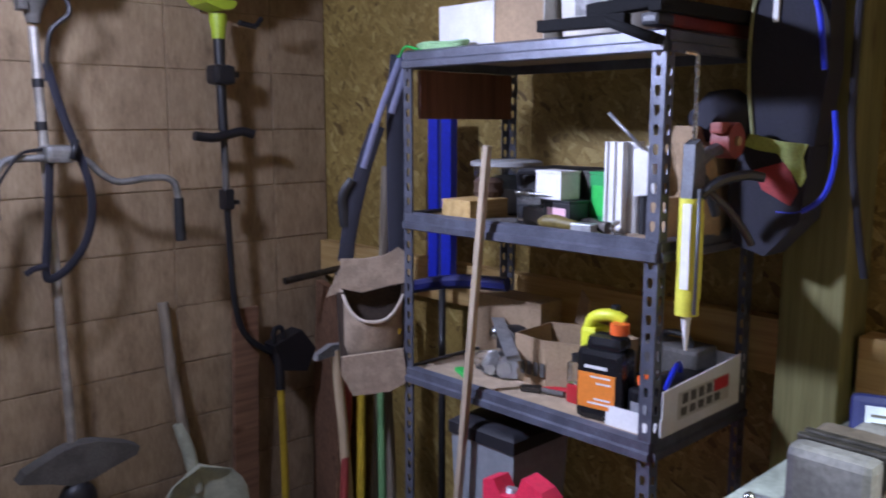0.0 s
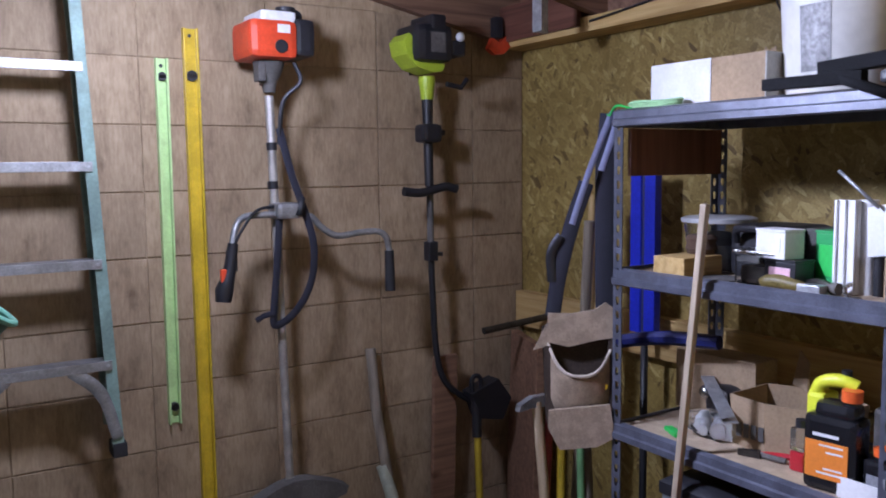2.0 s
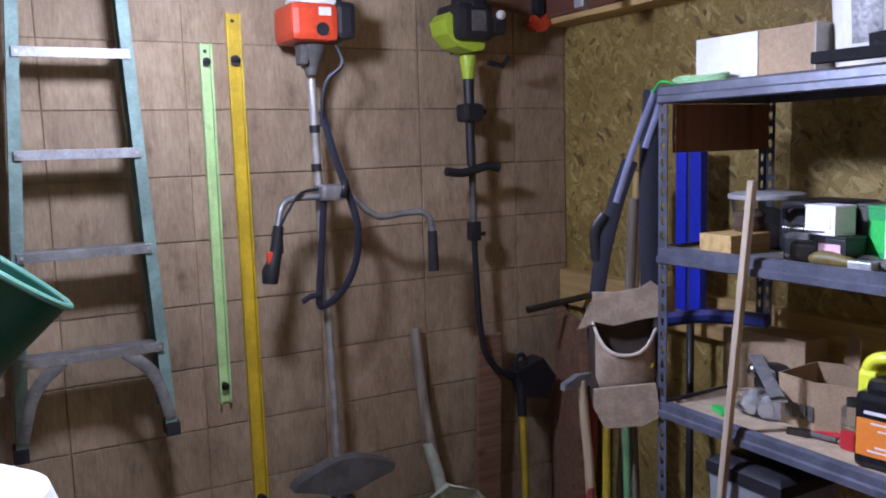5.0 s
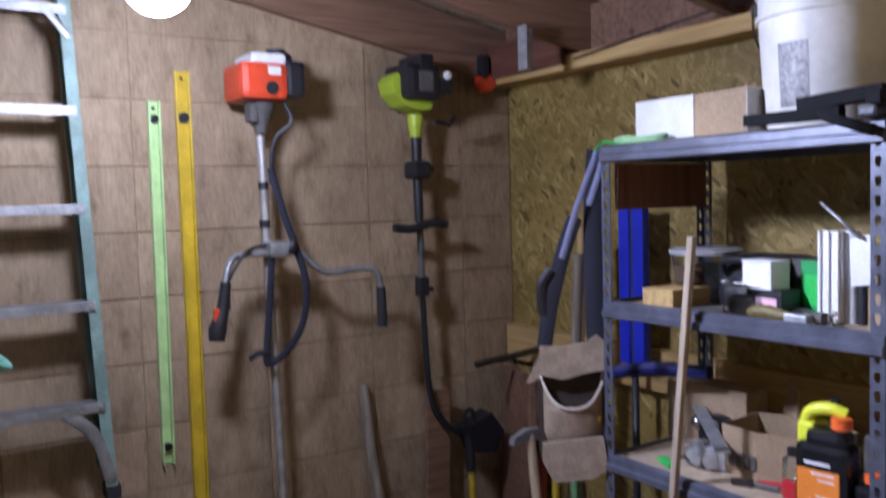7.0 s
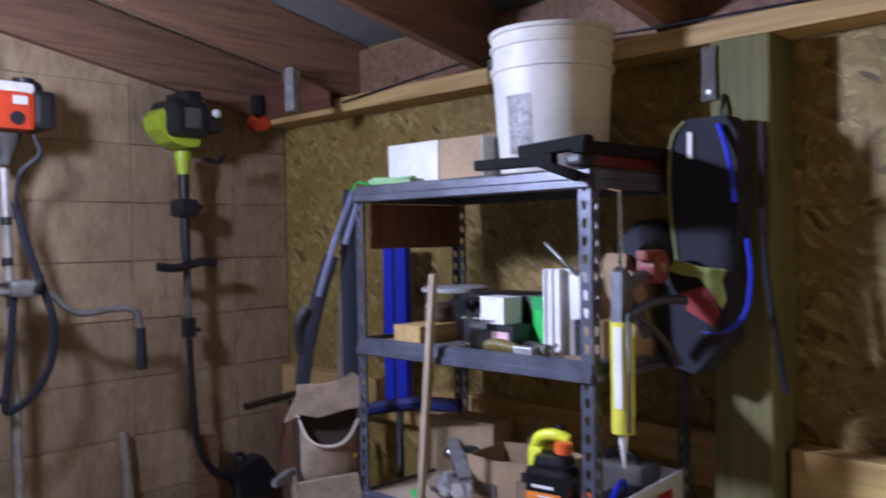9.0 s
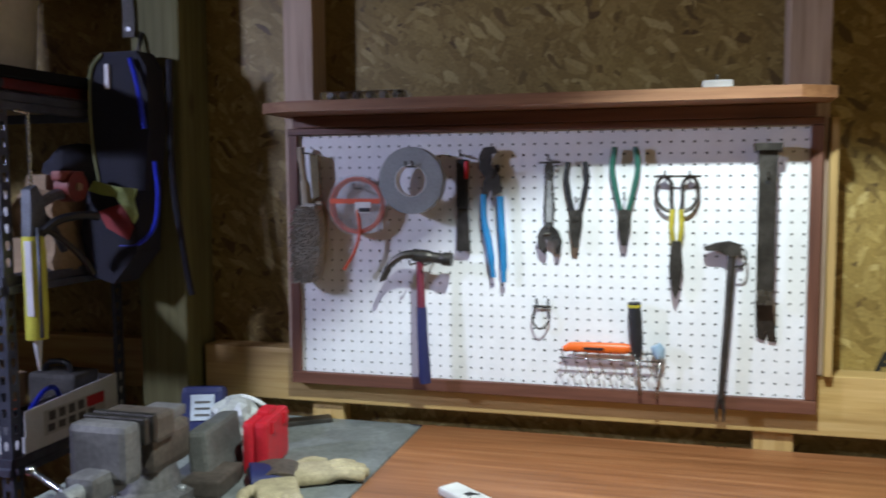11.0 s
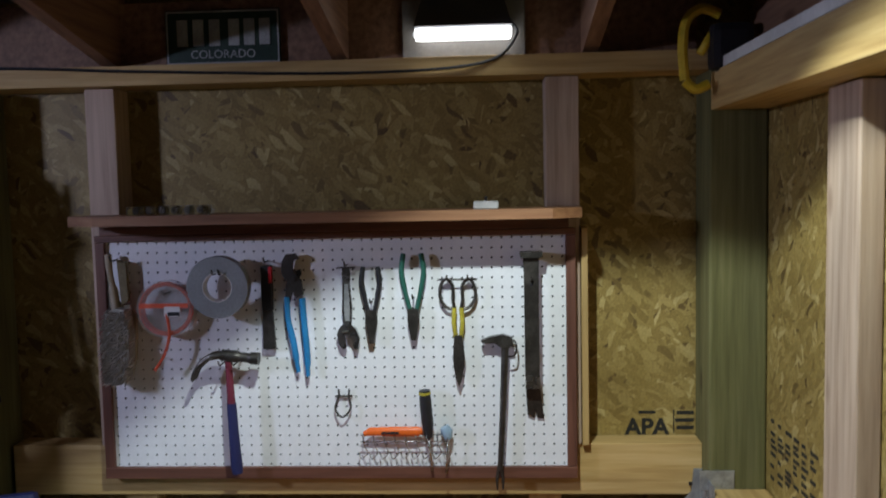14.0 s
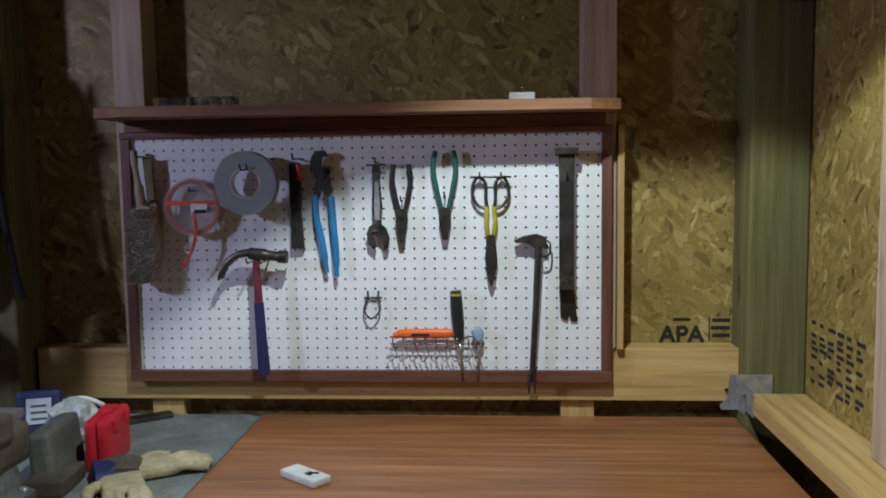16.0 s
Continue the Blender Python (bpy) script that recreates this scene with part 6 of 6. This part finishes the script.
for k in range(9):
    x = -0.108 + k * 0.027
    part("wire", tube(bmesh.new(), curve_pts([(x, 0.006, 0.018), (x, -0.03, 0.018), (x + 0.004, -0.034, -0.006), (x + 0.01, -0.03, -0.026), (x - 0.006, -0.022, -0.045), (x - 0.014, -0.012, -0.03)]), 0.0016, 6), M_CHROME, t)
t = hung("utility_knife", "orange utility knife lying on the tool rack", "knife", 519 * U, 340 * V, 0.03)
part("body", tube(bmesh.new(), [(-0.076, 0, -0.006), (-0.06, 0, 0.0), (0.0, 0, 0.0), (0.06, 0, 0.0), (0.074, 0, 0.002)], [0.006, 0.011, 0.0125, 0.013, 0.009], 12, True, 0.7), M_KNIFE, t)
part("slider", block(-0.03, 0.015, -0.0105, -0.008, -0.004, 0.002, 0.001), M_DARK, t)
t = hung("screwdriver", "black and yellow handled screwdriver in the tool rack", "screwdriver", 579 * U, 270 * V, 0.03)
part("handle", tube(bmesh.new(), [(-0.004, 0, 0.005), (-0.002, 0, -0.03), (0.002, 0, -0.08), (0.004, 0, -0.118)], [0.014, 0.0155, 0.015, 0.01], 12), M_DARK, t)
part("band", tube(bmesh.new(), [(-0.0038, 0, 0.0), (-0.0036, 0, -0.006)], 0.0152, 12), M_YGRIP, t)
part("shank", tube(bmesh.new(), [(0.004, 0, -0.115), (0.012, 0, -0.205)], 0.0036, 8), M_CHROME, t)
t = hung("stubby_screwdriver", "small screwdriver with clear blue handle in the rack", "screwdriver", 614 * U, 340 * V, 0.03)
part("handle", tube(bmesh.new(), [(-0.006, 0, 0.012), (0.0, 0, 0.0), (0.004, 0, -0.018)], [0.012, 0.016, 0.01], 10), plain("pale_blue_plastic", (0.3, 0.42, 0.55), 0.3, 0, 0.1, 40, 0.1), t)
part("shank", tube(bmesh.new(), [(0.003, 0, -0.015), (-0.002, 0, -0.11)], 0.0032, 8), M_CHROME, t)

# on the wall shelf
t = thing("blister_pack", (-0.19, 0.38, 1.7145), "clear blister pack of sockets on the wall shelf", "packet")
part("tray", block(-0.035, 0.035, -0.1, 0.1, 0, 0.022, 0.006), M_CLEAR, t)
for k in range(6):
    part("socket", tube(bmesh.new(), [(-0.02, -0.08 + 0.032 * k, 0.011), (0.02, -0.08 + 0.032 * k, 0.011)], 0.0085, 10), M_CHROME, t)
t = thing("small_white_charger", (-0.2, -0.395, 1.7145), "small white plastic plug box on the wall shelf", "charger")
part("body", block(-0.02, 0.02, -0.03, 0.03, 0, 0.018, 0.004), M_SHROUD, t)
part("prong", block(-0.006, 0.006, -0.004, 0.004, 0.018, 0.03, 0.001), M_CHROME, t)

# ---- wall light, plate and cable ----
lamp = thing("wall_light", (-0.0465, -0.345, 2.09), "black hooded LED wall light on a pale mounting board", "lamp")
part("mounting_board", block(-0.022, 0.0, -0.155, 0.155, 0.005, 0.15, 0.003), plain("dull_grey_board", (0.2, 0.19, 0.175), 0.7, 0, 0.1, 30, 0.2), lamp)
part("hood", slab(bmesh.new(), [(-0.12, 0.07), (0.12, 0.07), (0.1, 0.135), (0.05, 0.15), (-0.05, 0.15), (-0.1, 0.135)], -0.075, -0.0, pose(-0.022, 0, 0, 0, 0, -90), 0.006), M_DARK, lamp)
part("tube", block(-0.085, -0.028, -0.12, 0.12, 0.044, 0.069, 0.008), glow("led_glow", (0.95, 0.97, 1.0), 6), lamp)
t = thing("licence_plate", (-0.055, 0.275, 2.095), "old dark green licence plate with pale border", "licence plate")
M_PLATEG = plain("dark_green_plate_enamel", (0.02, 0.045, 0.03), 0.45, 0.2, 0.2, 40, 0.2)
M_PLATEW = plain("pale_plate_enamel", (0.4, 0.4, 0.38), 0.5, 0.1, 0.2, 60, 0.25)
part("sheet", block(-0.004, 0.0, -0.15, 0.15, 0, 0.14, 0.0015), M_PLATEG, t)
for z0, z1, y0, y1 in ((0.003, 0.007, -0.147, 0.147), (0.133, 0.137, -0.147, 0.147), (0.0075, 0.1325, -0.147, -0.143), (0.0075, 0.1325, 0.143, 0.147)):
    part("border", block(-0.0055, -0.0042, y0, y1, z0, z1), M_PLATEW, t)
for y in (0.105, 0.063, 0.021, -0.03, -0.07, -0.11):
    part("number_bar", block(-0.0062, -0.0042, y - 0.014, y + 0.014, 0.048, 0.115, 0.002), M_PLATEW, t)
words("COLORADO", 0.03, Matrix.Translation((-0.0046, 0, 0.026)) @ pose(0, 0, 0, 90, 0, -90), M_PLATEW, "state_name", t)
t = thing("power_cable", (0, 0, 2.1), "black cable sagging along the top plate", "cable")
part("lead", tube(bmesh.new(), curve_pts([(-0.128, 2.4, -0.03), (-0.13, 1.7, 0.02), (-0.128, 1.2, 0.0), (-0.128, 0.8, -0.01), (-0.128, 0.44, -0.028), (-0.128, -0.07, -0.045), (-0.128, -0.39, -0.03), (-0.1, -0.476, 0.04), (-0.09, -0.46, 0.08)]), 0.004, 6), M_DARK, t)

# ---- side wall ----
t = thing("yellow_clamp", (-0.2, -0.9, 1.985), "yellow and black clamp tool hung at the header end", "clamp")
part("frame", tube(bmesh.new(), curve_pts([(0, 0.035, 0.02), (0, 0.04, 0.1), (0, 0.03, 0.16), (0, -0.005, 0.185), (0, -0.045, 0.17)]), 0.012, 8), M_YELLOW, t)
part("frame", tube(bmesh.new(), curve_pts([(0, 0.035, 0.02), (0, 0.01, 0.0), (0, -0.02, 0.01)]), 0.012, 8), M_YELLOW, t)
part("pad", tube(bmesh.new(), [(0, 0.0, 0.08), (0, -0.03, 0.13)], 0.01, 8), M_YELLOW, t)
part("body", block(-0.03, 0.03, -0.12, -0.02, 0.04, 0.15, 0.02), M_DARK, t)
setting("white_trim", block(-2.6, -0.16, -0.962, -0.945, 2.032, 2.056, 0.002), M_SHROUD, "white trim strip over the side header", "trim")
for y0, x0, x1, y1, z in ((-0.94, -0.185, -0.13, -0.99, 0.975),):
    t = thing("girt_hanger", (-0.165, -1.0, 0.95), "galvanised joist hanger holding the side girt", "bracket")
    part("seat", block(-0.03, 0.024, -0.06, 0.062, 0.008, 0.014, 0.001), M_GALV, t)
    part("cheek", block(-0.03, 0.02, 0.0605, 0.0635, 0.01, 0.075, 0.001), M_GALV, t)
    part("flange", block(0.02, 0.0235, 0.0, 0.085, 0.05, 0.1, 0.001), M_GALV, t)
t = thing("corner_bracket", (-0.081, -0.915, 0.925), "galvanised angle bracket at the post foot of the rail", "bracket")
part("plate", slab(bmesh.new(), [(-0.02, 0.02), (0.022, 0.02), (0.022, 0.11), (0.0, 0.11), (-0.006, 0.05), (-0.024, 0.03)], -0.003, 0.0, pose(0, 0, 0, 0, 0, -90)), M_GALV, t)
part("plate", block(-0.06, 0.0, -0.0225, -0.0195, 0.02, 0.1, 0.001), M_GALV, t)
part("screw", tube(bmesh.new(), [(-0.004, 0.008, 0.07), (0.0, 0.008, 0.07)], 0.005, 8), M_IRON, t)

# stamps on the sheathing
words("APA", 0.062, Matrix.Translation((-0.0006, -0.812, 1.118)) @ pose(0, 0, 0, 90, 0, -90) @ Matrix.Diagonal((1.0, 1.0, 1.0, 1)), M_INK, "grade_stamp", wall_east, "black grade stamp", 0.0003, 0.0022)
for k in range(3):
    part("stamp_bar", block(-0.0009, -0.0002, -0.935, -0.89 + 0.004 * (k % 2), 1.113 + 0.02 * k, 1.123 + 0.02 * k), M_INK, wall_east)
part("stamp_bar", block(-0.0009, -0.0002, -0.884, -0.881, 1.103, 1.168), M_INK, wall_east)
part("stamp_bar", block(-0.0009, -0.0002, -0.835, -0.79, 1.156, 1.164), M_INK, wall_east)
random.seed(21)
for col in range(6):
    x0 = -0.17 - 0.05 * col
    z = 1.19
    while z > 1.04:
        w = random.uniform(0.018, 0.04)
        part("stamp_bar", block(x0 - w, x0, SOUTH + 0.0002, SOUTH + 0.0009, z - 0.009, z), M_INK, wall_south)
        z -= random.choice((0.014, 0.018, 0.03))

# ---- on the benches ----
t = thing("remote_control", (-0.525, 0.065, 0.9205), "small white remote with dark mark on the bench board", "remote", rot=(0, 0, 52))
part("body", block(-0.055, 0.055, -0.024, 0.024, 0, 0.017, 0.005), M_SHROUD, t)
part("print_mark", tube(bmesh.new(), curve_pts([(-0.03, 0.012, 0.0172), (-0.018, 0.0, 0.0172), (-0.03, -0.012, 0.0172)]), 0.003, 6, True, 0.1), M_DARK, t)
part("button", block(-0.022, -0.006, -0.008, 0.008, 0.0168, 0.0182, 0.0005), M_DARK, t)

t = thing("plastic_case", (-0.42, 0.53, 0.9185), "red plastic tool case standing on the metal bench", "tool case", rot=(0, 0, 8))
part("shell", block(-0.075, 0.075, -0.024, 0.004, 0.0, 0.112, 0.01), M_REDPL, t)
part("shell", block(-0.075, 0.075, 0.0045, 0.03, 0.0, 0.112, 0.01), M_REDPL, t)
part("latch", block(-0.05, -0.02, -0.03, -0.023, 0.08, 0.106, 0.003), M_REDPL, t)
part("latch", block(0.03, 0.055, -0.03, -0.023, 0.08, 0.106, 0.003), M_REDPL, t)
part("handle", block(-0.015, 0.035, -0.01, 0.02, 0.106, 0.122, 0.005), M_REDPL, t)

M_VISE = plain("worn_grey_vise_paint", (0.2, 0.19, 0.19), 0.5, 0.3, 0.25, 25, 0.4)
M_VISE2 = plain("brown_worn_cast_iron", (0.15, 0.12, 0.1), 0.55, 0.4, 0.25, 25, 0.4)
vise = thing("bench_vise", (-0.66, 0.66, 0.9185), "worn grey cast iron bench vise on the metal bench", "vise")
part("base", lathe(bmesh.new(), [(0.085, 0.0), (0.085, 0.02), (0.06, 0.03), (0.05, 0.07)], 24), M_VISE, vise)
bm = block(-0.055, 0.075, -0.05, 0.05, 0.065, 0.15, 0.018)
quadbox(bm, -0.06, 0.0, -0.062, 0.062, 0.13, 0.185, 0.01)
part("body", bm, M_VISE2, vise)
part("jaw", block(-0.075, -0.061, -0.065, 0.065, 0.14, 0.19, 0.004), M_IRON, vise)
part("jaw", block(-0.1, -0.086, -0.065, 0.065, 0.14, 0.19, 0.004), M_IRON, vise)
bm = block(-0.15, -0.101, -0.06, 0.06, 0.08, 0.188, 0.014)
quadbox(bm, -0.2, -0.1, -0.03, 0.03, 0.06, 0.11, 0.012)
part("slide", bm, M_VISE, vise)
part("anvil", block(0.0, 0.08, -0.035, 0.035, 0.148, 0.17, 0.006), M_VISE, vise)
sc2 = part("screw", tube(bmesh.new(), [(-0.24, 0, 0.085), (-0.19, 0, 0.085)], 0.016, 12), M_GALV, vise)
part("tommy_bar", tube(bmesh.new(), [(-0.225, -0.08, 0.05), (-0.225, 0.07, 0.125)], 0.006, 8), M_CHROME, sc2)
for s in (1, -1):
    part("bar_end", ball(bmesh.new(), (-0.225, -0.005 + s * 0.077, 0.0875 + s * 0.0385), 0.009, 10), M_CHROME, sc2)
for a in (30, 150, 270):
    part("bolt", tube(bmesh.new(), [(0.07 * math.cos(radians(a)), 0.07 * math.sin(radians(a)), 0.02), (0.07 * math.cos(radians(a)), 0.07 * math.sin(radians(a)), 0.032)], 0.008, 6), M_GALV, vise)

t = thing("grinder_block", (-0.5, 0.6, 0.9185), "dark grey steel block leaning beside the red case", "steel block", rot=(0, 0, 6))
part("block", block(-0.09, 0.08, -0.022, 0.022, 0.0, 0.115, 0.01, pose(0, 0, 0, -6, 0, 0)), plain("dusty_grey_steel", (0.16, 0.16, 0.15), 0.65, 0.2, 0.2, 30, 0.35), t)
part("foot", block(-0.14, -0.02, -0.06, 0.02, 0.0, 0.035, 0.006), M_VISE2, t)
t = thing("battery_tester", (-0.3, 0.76, 0.9185), "navy battery tester with pale screen tilted on the bench", "tester", rot=(0, 0, 20))
part("body", block(-0.035, 0.035, -0.05, 0.05, 0.0, 0.125, 0.014, pose(0, 0, 0, 0, 14, 0)), M_NAVYGRIP, t)
part("screen", block(-0.0385, -0.0352, -0.03, 0.025, 0.045, 0.105, 0.001, pose(0, 0, 0, 0, 14, 0)), plain("pale_blue_screen", (0.55, 0.6, 0.68), 0.4, 0, 0.15, 60, 0.15), t)
for k in range(3):
    part("print_bar", block(-0.0398, -0.0388, -0.02, 0.015, 0.055 + 0.015 * k, 0.06 + 0.015 * k, 0, pose(0, 0, 0, 0, 14, 0)), M_GUARD, t)
part("lead", tube(bmesh.new(), curve_pts([(0.02, -0.05, 0.09), (0.0, -0.1, 0.1), (-0.01, -0.15, 0.075), (0.02, -0.18, 0.01)]), 0.006, 8), M_SHROUD, t)
t = thing("scrap_bag", (-0.31, 0.665, 0.9185), "crumpled grey plastic bag behind the red case", "bag")
bm = bmesh.new()
bmesh.ops.create_icosphere(bm, subdivisions=3, radius=1)
for v in bm.verts:
    s = 1 + 0.3 * noise.noise(v.co * 2.7)
    v.co = Vector((v.co.x * 0.05 * s, v.co.y * 0.06 * s, max(0.0, 0.05 + v.co.z * 0.06 * s)))
part("film", bm, plain("grey_plastic_film", (0.45, 0.46, 0.45), 0.4, 0, 0.2, 40, 0.2), t)
solo("steel_strip", block(-0.02, 0.02, -0.09, 0.09, 0, 0.012, 0.002), M_IRON, "dark steel strip lying on the metal bench", "strip", (-0.13, 0.6, 0.9185), (0, 0, 35))


def glove(name, label, loc, rot, cuff, palm, flip=1):
    t = thing(name, loc, label, "glove", "work gloves", rot)
    bm = block(-0.045, 0.055, -0.042, 0.042, 0.002, 0.03, 0.012)
    for k, (y, l) in enumerate(((-0.032, 0.065), (-0.011, 0.078), (0.011, 0.075), (0.032, 0.058))):
        tube(bm, curve_pts([(0.04, y, 0.015), (0.07, y * 1.1, 0.02), (0.05 + l, y * 1.2, 0.011)]), [0.0105] * 8 + [0.0115] * 4 + [0.009], 8)
    tube(bm, curve_pts([(-0.02, flip * 0.035, 0.015), (0.01, flip * 0.062, 0.018), (0.05, flip * 0.07, 0.012)]), [0.013] * 10 + [0.011] * 3, 8)
    ob = part("palm", bm, palm, t)
    m = ob.modifiers.new("weld", "REMESH")
    m.mode, m.voxel_size, m.use_smooth_shade = "VOXEL", 0.0035, True
    part("cuff", lathe(bmesh.new(), [(0.04, -0.0), (0.05, 0.03), (0.056, 0.07), (0.052, 0.072), (0.046, 0.03), (0.036, 0.0)], 20, pose(-0.04, 0, 0.022, 0, -90, 0) @ Matrix.Diagonal((0.38, 1, 1, 1))), cuff, t)
    return t


M_LEATHER = plain("tan_leather_glove", (0.5, 0.42, 0.26), 0.8, 0, 0.2, 60, 0.3, 0.4)
glove("work_glove", "tan leather work glove with navy cuff on the metal bench", (-0.5, 0.405, 0.9185), (0, 0, -60), M_NAVYGRIP, M_LEATHER)
glove("work_glove", "tan leather work glove with brown cuff lying under its pair", (-0.6, 0.42, 0.9185), (0, 0, -150), M_VISE2, M_LEATHER, -1)

# ---- hung on the post by the shelving ----
t = thing("tool_pack", (-0.145, 1.0, 1.36), "black tool pack with blue tube hung on the green post", "pack")
part("shell", slab(bmesh.new(), [(-0.07, 0.14), (0.055, 0.14), (0.075, 0.3), (0.07, 0.45), (0.045, 0.49), (-0.05, 0.49), (-0.085, 0.46), (-0.09, 0.3)], -0.09, -0.002, pose(0, 0, 0, 0, 0, -90), 0.015), M_STRAP, t)
part("lower_bag", slab(bmesh.new(), [(-0.09, -0.06), (-0.02, -0.08), (0.05, 0.0), (0.06, 0.15), (-0.08, 0.16), (-0.11, 0.05)], -0.12, -0.002, pose(0, 0, 0, 0, 0, -90), 0.02), M_STRAP, t)
part("piping", tube(bmesh.new(), curve_pts([(-0.092, 0.07, 0.15), (-0.095, 0.088, 0.3), (-0.095, 0.083, 0.44), (-0.095, 0.05, 0.485)]), 0.004, 6), plain("olive_piping", (0.25, 0.26, 0.12), 0.7, 0, 0.2, 60, 0.2), t)
part("blue_tube", tube(bmesh.new(), curve_pts([(-0.1, -0.035, 0.47), (-0.11, -0.06, 0.4), (-0.11, -0.075, 0.3)]), 0.006, 8), M_BLUE, t)
part("blue_tube", tube(bmesh.new(), curve_pts([(-0.11, -0.1, 0.22), (-0.115, -0.11, 0.14), (-0.115, -0.095, 0.06), (-0.115, -0.05, 0.02), (-0.115, 0.0, 0.015)]), 0.0055, 8), M_BLUE, t)
part("lime_handle", slab(bmesh.new(), [(-0.075, 0.15), (-0.04, 0.14), (0.0, 0.135), (0.03, 0.1), (0.05, 0.07), (0.06, 0.09), (0.05, 0.13), (0.06, 0.155), (0.0, 0.16), (-0.06, 0.175)], -0.13, -0.121, pose(0, 0, 0, 0, 0, -90), 0.003), plain("dull_lime_plastic", (0.4, 0.48, 0.12), 0.5, 0, 0.2, 40, 0.2), t)
part("red_panel", slab(bmesh.new(), [(-0.05, 0.1), (0.02, 0.12), (0.045, 0.06), (0.03, 0.03), (-0.03, 0.06)], -0.127, -0.121, pose(0, 0, 0, 0, 0, -90), 0.002), plain("dull_red_cloth", (0.3, 0.03, 0.03), 0.7, 0, 0.2, 60, 0.2), t)
part("clip", block(-0.098, -0.09, 0.03, 0.042, 0.4, 0.46, 0.002), M_SHROUD, t)
part("dark_cord", tube(bmesh.new(), curve_pts([(-0.05, -0.11, 0.47), (-0.06, -0.115, 0.2), (-0.06, -0.14, 0.0), (-0.06, -0.16, -0.11)]), 0.008, 8), M_STRAP, t)
part("hanger", tube(bmesh.new(), [(-0.02, 0.0, 0.49), (0.0, 0.0, 0.55)], 0.005, 6), M_IRON, t)
t = thing("hanging_strap", (-0.146, 1.035, 1.9), "galvanised hanging strap nailed to the post", "strap")
part("strap", slab(bmesh.new(), [(-0.018, 0.0), (0.018, 0.0), (0.016, 0.08), (0.018, 0.125), (-0.018, 0.125), (-0.016, 0.08)], -0.003, 0.0, pose(0, 0, 0, 0, 0, -90)), M_GUARD, t)
part("nail", tube(bmesh.new(), [(-0.006, 0.0, 0.02), (0.0, 0.0, 0.02)], 0.006, 8), M_GALV, t)

# ---- wall panels ----
random.seed(4)
GX, GZ = 0.4064, 0.2032
shared = {}
for r in range(-6, 8):
    z0 = 1.123 + GZ * r
    x1 = -0.65 + GX * 2
    while x1 > WEST:
        x0 = x1 - GX
        a, b = max(x0, WEST), min(x1, -0.004)
        za = max(z0, 0.0)
        if b - a > 0.02 and z0 + GZ > 0.02 and z0 + GZ < under(b) + DECK - 0.03:
            key = (round(b - a, 3), round(z0 + GZ - za, 3))
            if key not in shared:
                bm = block(-key[0] / 2 + 0.0018, key[0] / 2 - 0.0018, -0.006, 0, -key[1] / 2 + 0.0018, key[1] / 2 - 0.0018)
                bmesh.ops.bevel(bm, geom=[e for e in bm.edges if e.verts[0].co.y < -0.004 and e.verts[1].co.y < -0.004], offset=0.0016, segments=1, affect="EDGES")
                shared[key] = mesh_of("panel", bm, M_PLY)
            ob = new("panel", shared[key])
            ob.parent = wall_north
            ob.location = ((a + b) / 2, PLY_Y - 0.0003, (za + z0 + GZ) / 2)
            ob.rotation_euler = (random.uniform(-0.002, 0.002), 0, random.uniform(-0.0015, 0.0015))
        x1 = x0
